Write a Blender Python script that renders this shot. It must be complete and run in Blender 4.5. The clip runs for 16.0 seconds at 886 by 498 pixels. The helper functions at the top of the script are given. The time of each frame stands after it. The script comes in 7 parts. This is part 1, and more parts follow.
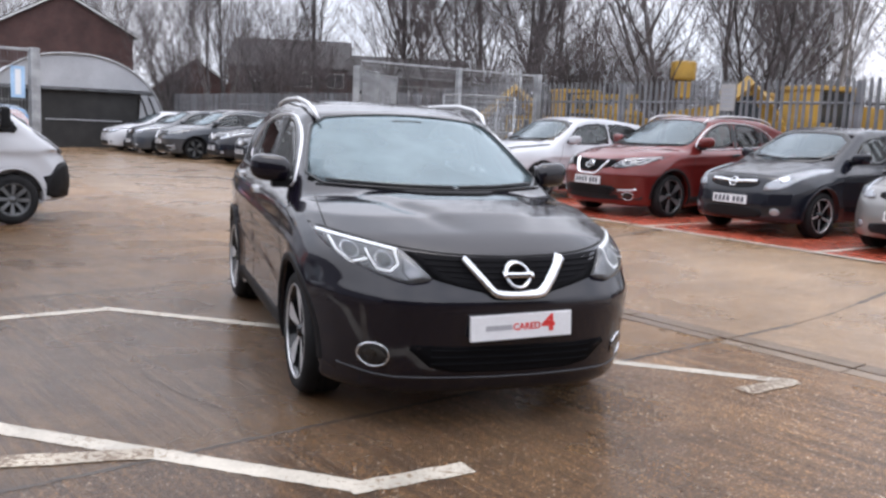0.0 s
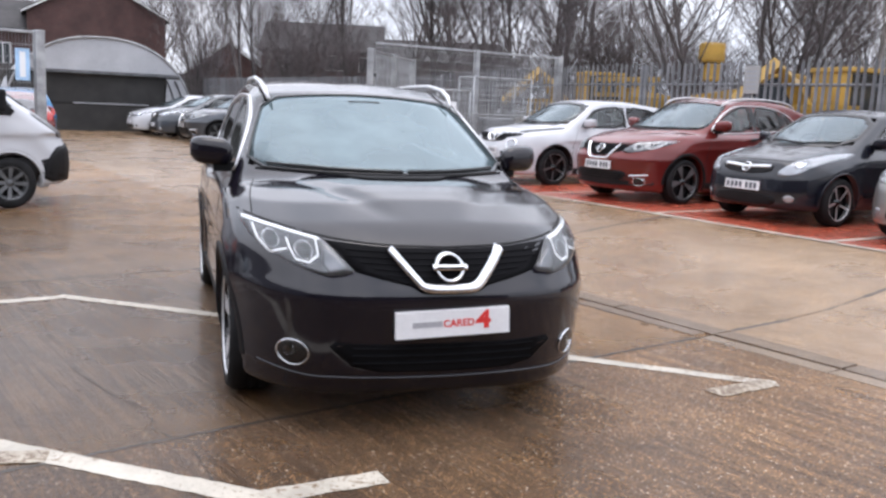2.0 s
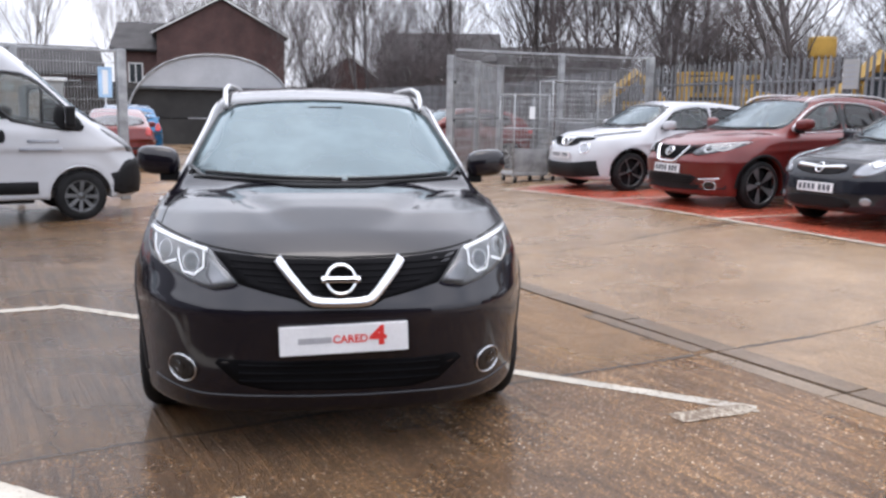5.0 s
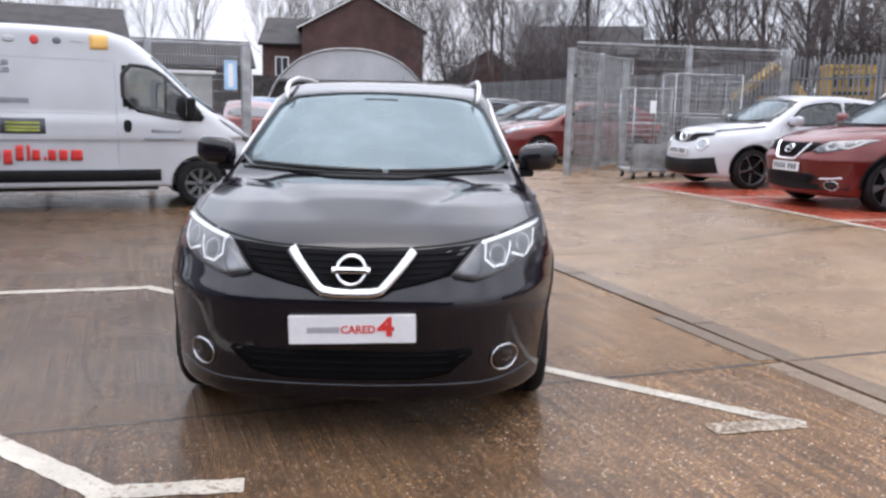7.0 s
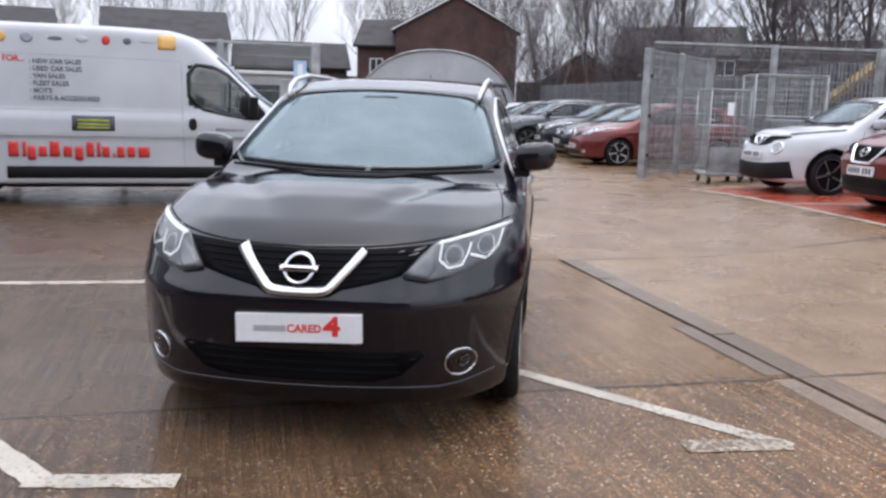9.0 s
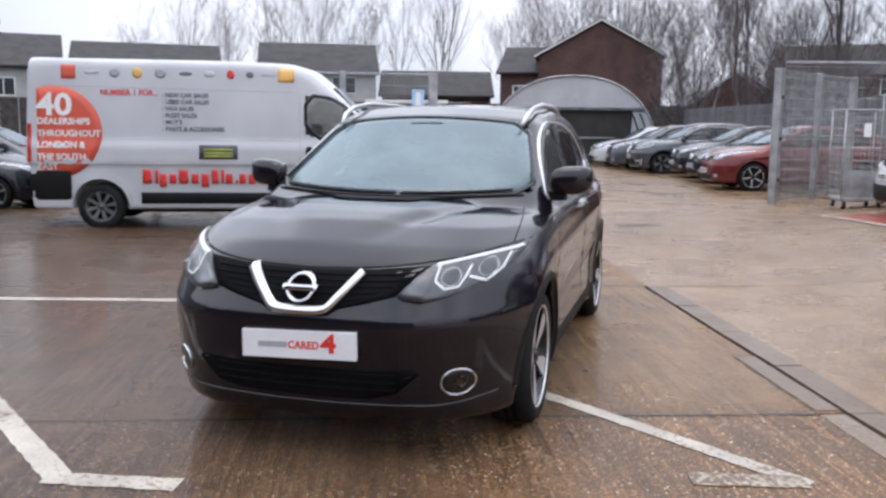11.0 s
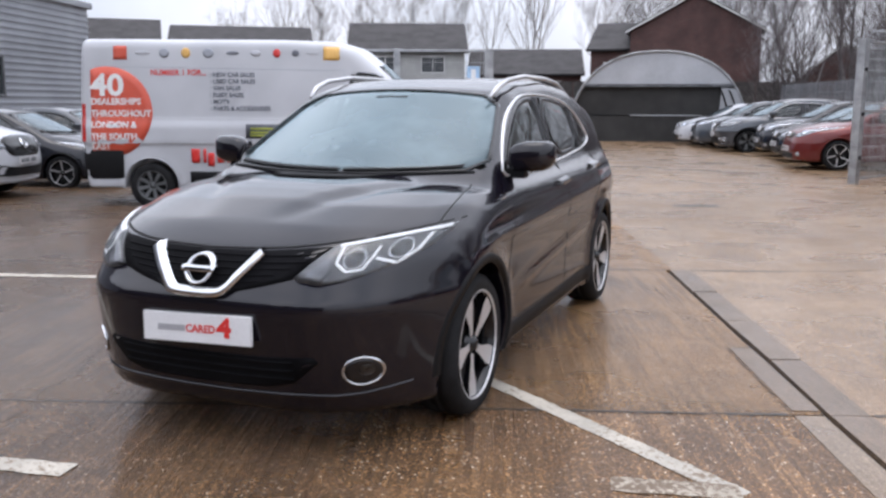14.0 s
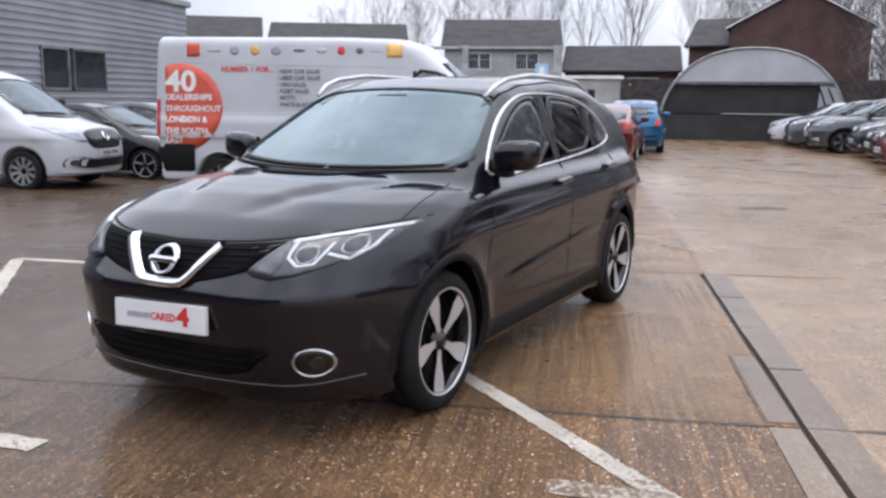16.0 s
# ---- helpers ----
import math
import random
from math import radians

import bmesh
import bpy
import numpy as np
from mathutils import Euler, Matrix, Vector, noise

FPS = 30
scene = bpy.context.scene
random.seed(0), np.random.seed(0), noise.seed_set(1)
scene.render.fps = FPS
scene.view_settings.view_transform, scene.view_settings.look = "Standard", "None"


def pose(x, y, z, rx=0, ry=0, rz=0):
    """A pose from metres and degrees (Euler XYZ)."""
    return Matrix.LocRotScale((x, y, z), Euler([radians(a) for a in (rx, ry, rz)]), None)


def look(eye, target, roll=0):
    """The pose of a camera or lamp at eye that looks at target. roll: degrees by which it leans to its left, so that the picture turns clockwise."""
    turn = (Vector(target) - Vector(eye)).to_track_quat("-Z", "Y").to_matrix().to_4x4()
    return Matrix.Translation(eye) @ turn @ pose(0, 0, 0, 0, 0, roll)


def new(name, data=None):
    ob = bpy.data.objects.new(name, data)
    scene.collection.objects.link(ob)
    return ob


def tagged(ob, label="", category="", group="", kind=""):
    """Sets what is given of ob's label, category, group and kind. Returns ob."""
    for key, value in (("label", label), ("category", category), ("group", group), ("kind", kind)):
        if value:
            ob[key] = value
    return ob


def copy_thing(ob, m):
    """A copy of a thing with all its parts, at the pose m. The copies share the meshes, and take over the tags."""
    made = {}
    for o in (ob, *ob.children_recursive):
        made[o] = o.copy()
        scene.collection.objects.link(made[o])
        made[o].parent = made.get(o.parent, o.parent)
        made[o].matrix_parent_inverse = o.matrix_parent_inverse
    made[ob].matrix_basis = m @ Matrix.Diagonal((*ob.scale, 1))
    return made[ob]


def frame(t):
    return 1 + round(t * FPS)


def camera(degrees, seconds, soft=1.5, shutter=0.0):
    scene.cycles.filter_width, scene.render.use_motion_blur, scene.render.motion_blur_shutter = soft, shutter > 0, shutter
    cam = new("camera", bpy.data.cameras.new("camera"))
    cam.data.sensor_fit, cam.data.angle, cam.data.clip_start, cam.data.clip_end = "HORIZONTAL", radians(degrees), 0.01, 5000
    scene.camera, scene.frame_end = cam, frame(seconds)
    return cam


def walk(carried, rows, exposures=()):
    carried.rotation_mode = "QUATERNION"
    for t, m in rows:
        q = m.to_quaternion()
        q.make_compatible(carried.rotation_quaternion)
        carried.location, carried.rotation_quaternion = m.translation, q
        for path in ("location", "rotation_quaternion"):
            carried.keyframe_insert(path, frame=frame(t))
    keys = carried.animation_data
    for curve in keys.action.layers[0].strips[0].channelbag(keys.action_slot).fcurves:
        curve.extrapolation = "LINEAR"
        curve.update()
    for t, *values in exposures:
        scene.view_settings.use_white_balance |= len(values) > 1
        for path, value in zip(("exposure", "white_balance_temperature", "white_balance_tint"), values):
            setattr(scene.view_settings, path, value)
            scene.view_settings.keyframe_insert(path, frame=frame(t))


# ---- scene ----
cam = camera(53.1, 16.0, soft=2.7)
METRES, EYE, TILT, LEAN, TURN = 5.171, 1.479, 0.0, 0.0, 0.0
ROWS = [
    (0.0, 0.0, 0.0, 0.0, 0.36, -8.01, -2.55),
    (0.5, 0.0378, 0.0027, 0.0019, 1.53, -8.42, -2.23),
    (1.0, 0.0596, 0.0136, 0.0005, 2.77, -8.9, -1.96),
    (1.5, 0.0778, 0.0425, -0.0011, 3.03, -8.93, -1.93),
    (2.0, 0.0956, 0.0668, -0.0004, 2.84, -9.1, -2.54),
    (2.5, 0.1235, 0.0688, -0.0015, 4.08, -8.89, -2.28),
    (3.0, 0.1706, 0.0691, 0.0013, 6.49, -8.89, -2.28),
    (3.5, 0.1985, 0.076, 0.0002, 6.99, -8.82, -1.78),
    (4.0, 0.221, 0.1035, -0.0017, 7.65, -8.9, -1.24),
    (6.5, 0.3597, 0.1696, 0.0009, 17.96, -9.08, -1.44),
    (7.0, 0.3781, 0.1783, 0.0004, 20.14, -9.44, -1.35),
    (7.5, 0.4205, 0.1797, 0.0026, 22.51, -8.64, -1.62),
    (8.0, 0.4501, 0.1875, 0.0023, 23.67, -8.49, -0.83),
    (8.5, 0.4641, 0.2134, -0.0032, 24.53, -8.92, -0.32),
    (9.0, 0.4777, 0.2438, -0.0015, 26.57, -9.48, -1.58),
    (9.5, 0.4986, 0.2587, -0.0029, 28.64, -9.24, -1.35),
    (10.0, 0.5404, 0.2626, -0.0, 31.55, -8.37, -0.91),
    (12.5, 0.6388, 0.3652, -0.0017, 40.18, -8.69, -0.48),
    (13.0, 0.6634, 0.3771, -0.0032, 41.08, -8.57, -0.21),
    (13.5, 0.6678, 0.4029, -0.0076, 41.78, -8.81, -0.02),
    (14.0, 0.6772, 0.435, -0.0067, 42.6, -9.3, -0.19),
    (14.5, 0.692, 0.4575, -0.0087, 44.94, -9.39, -0.65),
    (15.0, 0.7306, 0.4825, -0.0052, 47.63, -9.19, -0.8),
    (15.5, 0.7558, 0.5003, -0.0026, 49.12, -9.02, -0.62),
    (16.0, 0.7642, 0.5124, -0.0034, 49.05, -9.57, -0.54),
]
walk(cam, [(t, pose(0, 0, EYE, TILT, LEAN, TURN) @ pose(METRES * x, METRES * y, METRES * z, 90 + pitch, roll, yaw)) for t, x, y, z, yaw, pitch, roll in ROWS],
     [(0.0, 0.26, 6700, 15), (1.0, 0.36, 6700, 15), (4.0, 0.36, 6700, 15), (6.5, 0.30, 6700, 15), (7.0, 0.30, 6700, 15), (8.2, 0.08, 6650, 15), (10.0, 0.09, 6600, 15), (16.0, 0.10, 6600, 15)])

# ---- sky and light: a bright, flat overcast day ----
world = bpy.data.worlds.new("overcast")
scene.world = world
world.use_nodes = True
wn, wl = world.node_tree.nodes, world.node_tree.links
wn.clear()
w_out = wn.new("ShaderNodeOutputWorld")
w_bg = wn.new("ShaderNodeBackground")
w_sky = wn.new("ShaderNodeTexSky")
w_sky.sky_type = "NISHITA"
w_sky.sun_disc = False
w_sky.sun_elevation, w_sky.sun_rotation = radians(80), radians(14)
w_sky.dust_density = 4.0
w_hsv = wn.new("ShaderNodeHueSaturation")
w_hsv.inputs["Saturation"].default_value = 0.25
w_hsv.inputs["Value"].default_value = 0.10
w_mix = wn.new("ShaderNodeMixRGB")
w_mix.inputs[0].default_value = 0.8
w_cloud = wn.new("ShaderNodeTexNoise")
w_cloud.inputs["Scale"].default_value = 2.6
w_cloud.inputs["Detail"].default_value = 6.0
w_ramp = wn.new("ShaderNodeValToRGB")
w_ramp.color_ramp.elements[0].position, w_ramp.color_ramp.elements[0].color = 0.34, (0.63, 0.72, 0.85, 1)
w_ramp.color_ramp.elements[1].position, w_ramp.color_ramp.elements[1].color = 0.62, (0.90, 0.97, 1.09, 1)
w_co = wn.new("ShaderNodeTexCoord")
wl.new(w_co.outputs["Generated"], w_cloud.inputs["Vector"])
wl.new(w_cloud.outputs["Fac"], w_ramp.inputs[0])
wl.new(w_sky.outputs[0], w_hsv.inputs["Color"])
wl.new(w_hsv.outputs[0], w_mix.inputs[1])
wl.new(w_ramp.outputs[0], w_mix.inputs[2])
w_sep = wn.new("ShaderNodeSeparateXYZ")
w_up = wn.new("ShaderNodeMapRange")          # an overcast sky is brighter overhead than at the horizon
w_up.inputs["From Max"].default_value = 0.5
w_up.inputs["To Min"].default_value, w_up.inputs["To Max"].default_value = 1.0, 2.3
w_mul = wn.new("ShaderNodeVectorMath")
w_mul.operation = "SCALE"
wl.new(w_co.outputs["Generated"], w_sep.inputs[0])
wl.new(w_sep.outputs["Z"], w_up.inputs["Value"])
wl.new(w_mix.outputs[0], w_mul.inputs[0])
wl.new(w_up.outputs[0], w_mul.inputs["Scale"])
wl.new(w_mul.outputs[0], w_bg.inputs["Color"])
w_bg.inputs["Strength"].default_value = 1.0
wl.new(w_bg.outputs[0], w_out.inputs[0])

sun = new("sun", bpy.data.lights.new("sun", "SUN"))
sun.data.energy, sun.data.angle, sun.data.color = 0.6, radians(32), (1.0, 0.97, 0.93)
sun.matrix_world = look((0, 4, 40), (0, 5, 0))


# ---- materials ----
def mat(name, color, rough=0.5, metal=0.0, vary=0.12, scale=3.0, fine=60.0, bump=0.0, coat=0.0, spec=0.5, dark=None, per_piece=0.0):
    """A surface with stains at one scale and grain at a finer one."""
    m = bpy.data.materials.new(name)
    m.use_nodes = True
    n, k = m.node_tree.nodes, m.node_tree.links
    b = n["Principled BSDF"]
    b.inputs["Roughness"].default_value = rough
    b.inputs["Metallic"].default_value = metal
    b.inputs["Specular IOR Level"].default_value = spec
    if coat:
        b.inputs["Coat Weight"].default_value = coat
        b.inputs["Coat Roughness"].default_value = 0.04
    co = n.new("ShaderNodeTexCoord")
    big = n.new("ShaderNodeTexNoise")
    big.inputs["Scale"].default_value, big.inputs["Detail"].default_value = scale, 5.0
    small = n.new("ShaderNodeTexNoise")
    small.inputs["Scale"].default_value, small.inputs["Detail"].default_value = fine, 3.0
    k.new(co.outputs["Object"], big.inputs["Vector"])
    k.new(co.outputs["Object"], small.inputs["Vector"])
    mixn = n.new("ShaderNodeMath")
    mixn.operation = "MULTIPLY_ADD"
    k.new(small.outputs["Fac"], mixn.inputs[0])
    mixn.inputs[1].default_value = 0.4
    k.new(big.outputs["Fac"], mixn.inputs[2])
    ramp = n.new("ShaderNodeValToRGB")
    lo = dark if dark else [c * (1 - 2 * vary) for c in color]
    hi = [min(1, c * (1 + vary)) for c in color]
    ramp.color_ramp.elements[0].position, ramp.color_ramp.elements[0].color = 0.5, (*lo, 1)
    ramp.color_ramp.elements[1].position, ramp.color_ramp.elements[1].color = 0.85, (*hi, 1)
    k.new(mixn.outputs[0], ramp.inputs[0])
    last = ramp.outputs[0]
    if per_piece:
        info = n.new("ShaderNodeObjectInfo")
        hs = n.new("ShaderNodeHueSaturation")
        mr = n.new("ShaderNodeMapRange")
        mr.inputs["To Min"].default_value, mr.inputs["To Max"].default_value = 1 - per_piece, 1 + per_piece
        k.new(info.outputs["Random"], mr.inputs["Value"])
        k.new(mr.outputs[0], hs.inputs["Value"])
        k.new(last, hs.inputs["Color"])
        last = hs.outputs[0]
    k.new(last, b.inputs["Base Color"])
    if bump:
        bp = n.new("ShaderNodeBump")
        bp.inputs["Strength"].default_value, bp.inputs["Distance"].default_value = bump, 0.01
        k.new(small.outputs["Fac"], bp.inputs["Height"])
        k.new(bp.outputs[0], b.inputs["Normal"])
    return m


def paint(name, color, metal=0.25, rough=0.35, under=0.05):
    """Car paint under a clear coat, with a film of dried rain."""
    m = mat(name, color, rough, metal, vary=0.05, scale=1.2, fine=250.0, coat=1.0)
    n, k = m.node_tree.nodes, m.node_tree.links
    b = n["Principled BSDF"]
    co = n.new("ShaderNodeTexCoord")
    film = n.new("ShaderNodeTexNoise")
    film.inputs["Scale"].default_value, film.inputs["Detail"].default_value = 9.0, 6.0
    k.new(co.outputs["Object"], film.inputs["Vector"])
    mr = n.new("ShaderNodeMapRange")
    mr.inputs["To Min"].default_value, mr.inputs["To Max"].default_value = 0.03, 0.13
    k.new(film.outputs["Fac"], mr.inputs["Value"])
    k.new(mr.outputs[0], b.inputs["Coat Roughness"])
    b.inputs["Specular IOR Level"].default_value = under
    return m


def glass(name, color=(0.75, 0.82, 0.82), rough=0.02, mist=0.0):
    m = bpy.data.materials.new(name)
    m.use_nodes = True
    n, k = m.node_tree.nodes, m.node_tree.links
    b = n["Principled BSDF"]
    b.inputs["Base Color"].default_value = (*color, 1)
    b.inputs["Transmission Weight"].default_value = 1.0 - mist
    b.inputs["IOR"].default_value = 1.5
    co = n.new("ShaderNodeTexCoord")
    film = n.new("ShaderNodeTexNoise")
    film.inputs["Scale"].default_value = 7.0
    k.new(co.outputs["Object"], film.inputs["Vector"])
    mr = n.new("ShaderNodeMapRange")
    mr.inputs["To Min"].default_value, mr.inputs["To Max"].default_value = 0.0, rough
    k.new(film.outputs["Fac"], mr.inputs["Value"])
    k.new(mr.outputs[0], b.inputs["Roughness"])
    return m


def screen_glass(name, tint, sheen, amount):
    """Thin laminated glass: tinted, mirror-like at a slant, with a rain film whose pale colour stands in for sky sheen.
    """
    m = bpy.data.materials.new(name)
    m.use_nodes = True
    n, k = m.node_tree.nodes, m.node_tree.links
    n.remove(n["Principled BSDF"])
    clear, film, gloss, fres = n.new("ShaderNodeBsdfTransparent"), n.new("ShaderNodeBsdfDiffuse"), n.new("ShaderNodeBsdfGlossy"), n.new("ShaderNodeFresnel")
    clear.inputs[0].default_value, film.inputs[0].default_value = (*tint, 1), (*sheen, 1)
    gloss.inputs["Roughness"].default_value = 0.03
    gloss.inputs["Color"].default_value = (0.86, 0.96, 1.0, 1)
    fres.inputs["IOR"].default_value = 1.75
    co, spots, mr = n.new("ShaderNodeTexCoord"), n.new("ShaderNodeTexNoise"), n.new("ShaderNodeMapRange")
    spots.inputs["Scale"].default_value, spots.inputs["Detail"].default_value = 3.0, 4.0
    mr.inputs["From Min"].default_value, mr.inputs["From Max"].default_value = 0.3, 0.7
    mr.inputs["To Min"].default_value, mr.inputs["To Max"].default_value = amount * 0.7, amount * 1.2
    k.new(co.outputs["Object"], spots.inputs["Vector"])
    k.new(spots.outputs["Fac"], mr.inputs["Value"])
    a, c = n.new("ShaderNodeMixShader"), n.new("ShaderNodeMixShader")
    k.new(mr.outputs[0], a.inputs[0])
    k.new(clear.outputs[0], a.inputs[1])
    k.new(film.outputs[0], a.inputs[2])
    k.new(fres.outputs[0], c.inputs[0])
    k.new(a.outputs[0], c.inputs[1])
    k.new(gloss.outputs[0], c.inputs[2])
    k.new(c.outputs[0], n["Material Output"].inputs["Surface"])
    return m


def lamp_mat(name, color, strength):
    m = mat(name, color, 0.2)
    b = m.node_tree.nodes["Principled BSDF"]
    b.inputs["Emission Color"].default_value = (*color, 1)
    b.inputs["Emission Strength"].default_value = strength
    return m


def ground_mat(name, base, wet, tint, ridges=0.42, pebbles=1.0, side_tone=False):
    """Wet brushed concrete: stains, aggregate, tamped ridges, puddled film."""
    m = bpy.data.materials.new(name)
    m.use_nodes = True
    n, k = m.node_tree.nodes, m.node_tree.links
    b = n["Principled BSDF"]
    geo = n.new("ShaderNodeNewGeometry")

    def noise_at(scale, detail=5.0, rough=0.6):
        t = n.new("ShaderNodeTexNoise")
        t.inputs["Scale"].default_value, t.inputs["Detail"].default_value, t.inputs["Roughness"].default_value = scale, detail, rough
        k.new(geo.outputs["Position"], t.inputs["Vector"])
        return t

    def ramp_of(src, stops):
        r = n.new("ShaderNodeValToRGB")
        while len(r.color_ramp.elements) < len(stops):
            r.color_ramp.elements.new(0.5)
        for e, (p, c) in zip(r.color_ramp.elements, stops):
            e.position, e.color = p, (*c, 1)
        k.new(src, r.inputs[0])
        return r

    def blend(kind, fac, a, c):
        x = n.new("ShaderNodeMixRGB")
        x.blend_type = kind
        if isinstance(fac, float):
            x.inputs[0].default_value = fac
        else:
            k.new(fac, x.inputs[0])
        k.new(a, x.inputs[1])
        k.new(c, x.inputs[2])
        return x.outputs[0]

    stain = ramp_of(noise_at(0.35, 6.0).outputs["Fac"], [(0.35, base), (0.62, tint)])
    spots = ramp_of(noise_at(2.3, 6.0).outputs["Fac"], [(0.3, (0.75, 0.74, 0.72)), (0.7, (1.1, 1.1, 1.1))])
    col = blend("MULTIPLY", 1.0, stain.outputs[0], spots.outputs[0])
    agg = n.new("ShaderNodeTexVoronoi")
    agg.inputs["Scale"].default_value = 130.0
    k.new(geo.outputs["Position"], agg.inputs["Vector"])
    hi = 1 + 2.4 * pebbles
    stone = ramp_of(agg.outputs["Color"], [(0.22, (0.74, 0.72, 0.70)), (0.50, (0.98, 0.97, 0.96)), (0.74, (1.08, 1.07, 1.05)), (0.80, (hi, hi, hi * 1.02))])
    col = blend("MULTIPLY", 0.85, col, stone.outputs[0])
    if pebbles > 0.35:
        fleck = n.new("ShaderNodeTexVoronoi")
        fleck.inputs["Scale"].default_value = 52.0
        k.new(geo.outputs["Position"], fleck.inputs["Vector"])
        near = ramp_of(fleck.outputs["Distance"], [(0.20, (1, 1, 1)), (0.34, (0, 0, 0))])
        pick = ramp_of(fleck.outputs["Color"], [(0.70, (0, 0, 0)), (0.77, (1, 1, 1))])
        both_ = blend("MULTIPLY", 1.0, near.outputs[0], pick.outputs[0])
        pale_stone = n.new("ShaderNodeRGB")
        pale_stone.outputs[0].default_value = (0.58, 0.50, 0.41, 1)
        part_of = n.new("ShaderNodeMath")
        part_of.operation = "MULTIPLY"
        part_of.inputs[1].default_value = min(1.0, pebbles)
        k.new(both_, part_of.inputs[0])
        col = blend("MIX", part_of.outputs[0], col, pale_stone.outputs[0])
    # brushed grooves: long, uneven streaks across the slabs, deeper in patches
    rot = n.new("ShaderNodeVectorRotate")
    rot.inputs["Angle"].default_value = radians(-40)
    k.new(geo.outputs["Position"], rot.inputs["Vector"])

    def streaks(across, along, detail):
        mp = n.new("ShaderNodeMapping")
        mp.inputs["Scale"].default_value = (across, along, 1.0)
        k.new(rot.outputs[0], mp.inputs["Vector"])
        t = n.new("ShaderNodeTexNoise")
        t.inputs["Scale"].default_value, t.inputs["Detail"].default_value, t.inputs["Roughness"].default_value = 1.0, detail, 0.55
        k.new(mp.outputs[0], t.inputs["Vector"])
        return t
    groove = ramp_of(streaks(24.0, 0.8, 2.0).outputs["Fac"], [(0.45, (0, 0, 0)), (0.57, (1, 1, 1))])
    deep = ramp_of(noise_at(0.55, 3.0).outputs["Fac"], [(0.36, (0.25, 0.25, 0.25)), (0.56, (1, 1, 1))])
    carve = n.new("ShaderNodeMixRGB")
    carve.blend_type = "MIX"
    carve.inputs[1].default_value = (1, 1, 1, 1)
    k.new(deep.outputs[0], carve.inputs[0])
    k.new(groove.outputs[0], carve.inputs[2])
    silt = ramp_of(carve.outputs[0], [(0.0, (0.45, 0.42, 0.40)), (1.0, (1.06, 1.06, 1.06))])
    col = blend("MULTIPLY", min(1.0, ridges * 1.6), col, silt.outputs[0])
    info = n.new("ShaderNodeObjectInfo")
    hs = n.new("ShaderNodeHueSaturation")
    mr = n.new("ShaderNodeMapRange")
    mr.inputs["To Min"].default_value, mr.inputs["To Max"].default_value = 0.92, 1.08
    k.new(info.outputs["Random"], mr.inputs["Value"])
    k.new(mr.outputs[0], hs.inputs["Value"])
    k.new(col, hs.inputs["Color"])
    last = hs.outputs[0]
    if side_tone:
        # darker on the parking side, paler beside the drain, with a ragged change between
        sep = n.new("ShaderNodeSeparateXYZ")
        k.new(rot.outputs[0], sep.inputs[0])
        edge = n.new("ShaderNodeMath")
        edge.operation = "MULTIPLY_ADD"
        k.new(noise_at(0.9, 6.0).outputs["Fac"], edge.inputs[0])
        edge.inputs[1].default_value = 4.0
        k.new(sep.outputs["X"], edge.inputs[2])
        patchy = n.new("ShaderNodeMapRange")
        patchy.inputs["From Min"].default_value, patchy.inputs["From Max"].default_value = 2.6, 7.2
        k.new(edge.outputs[0], patchy.inputs["Value"])
        pale = ramp_of(patchy.outputs[0], [(0.0, (0.68, 0.63, 0.57)), (0.50, (0.92, 0.88, 0.83)), (1.0, (2.0, 1.95, 1.86))])
        last = blend("MULTIPLY", 1.0, last, pale.outputs[0])
    k.new(last, b.inputs["Base Color"])
    # film of water, lying deeper in the grooves
    pud = n.new("ShaderNodeMapRange")
    pud.inputs["From Min"].default_value, pud.inputs["From Max"].default_value = 0.35, 0.65
    pud.inputs["To Min"].default_value, pud.inputs["To Max"].default_value = wet
    k.new(noise_at(0.8, 5.0).outputs["Fac"], pud.inputs["Value"])
    k.new(pud.outputs[0], b.inputs["Roughness"])
    b.inputs["Specular IOR Level"].default_value = 0.36
    b.inputs["Coat Weight"].default_value, b.inputs["Coat Roughness"].default_value, b.inputs["Coat IOR"].default_value = 0.34, 0.16, 1.33
    hmix = n.new("ShaderNodeMath")
    hmix.operation = "MULTIPLY_ADD"
    k.new(carve.outputs[0], hmix.inputs[0])
    hmix.inputs[1].default_value = 0.8
    k.new(agg.outputs["Distance"], hmix.inputs[2])
    bp = n.new("ShaderNodeBump")
    bp.inputs["Strength"].default_value, bp.inputs["Distance"].default_value = min(1.0, ridges * 1.7), 0.012
    k.new(hmix.outputs[0], bp.inputs["Height"])
    k.new(bp.outputs[0], b.inputs["Normal"])
    return m


CONCRETE = ground_mat("wet_concrete", (0.108, 0.060, 0.025), (0.18, 0.42), (0.160, 0.095, 0.045), 0.45, 0.4, True)
CONCRETE_WORN = ground_mat("worn_wet_concrete", (0.086, 0.046, 0.020), (0.20, 0.45), (0.142, 0.083, 0.040), 0.50, 1.0, True)
CONCRETE_TAN = ground_mat("pale_wet_concrete", (0.196, 0.122, 0.065), (0.18, 0.45), (0.266, 0.175, 0.101), 0.15, 0.5)
RED_PAINT = ground_mat("wet_red_coating", (0.30, 0.050, 0.030), (0.16, 0.4), (0.38, 0.078, 0.042), 0.2)
EARTH = mat("rough_ground", (0.10, 0.09, 0.065), 0.9, scale=0.3, fine=5.0, vary=0.3)
JOINT = mat("dark_joint", (0.035, 0.03, 0.026), 0.6)
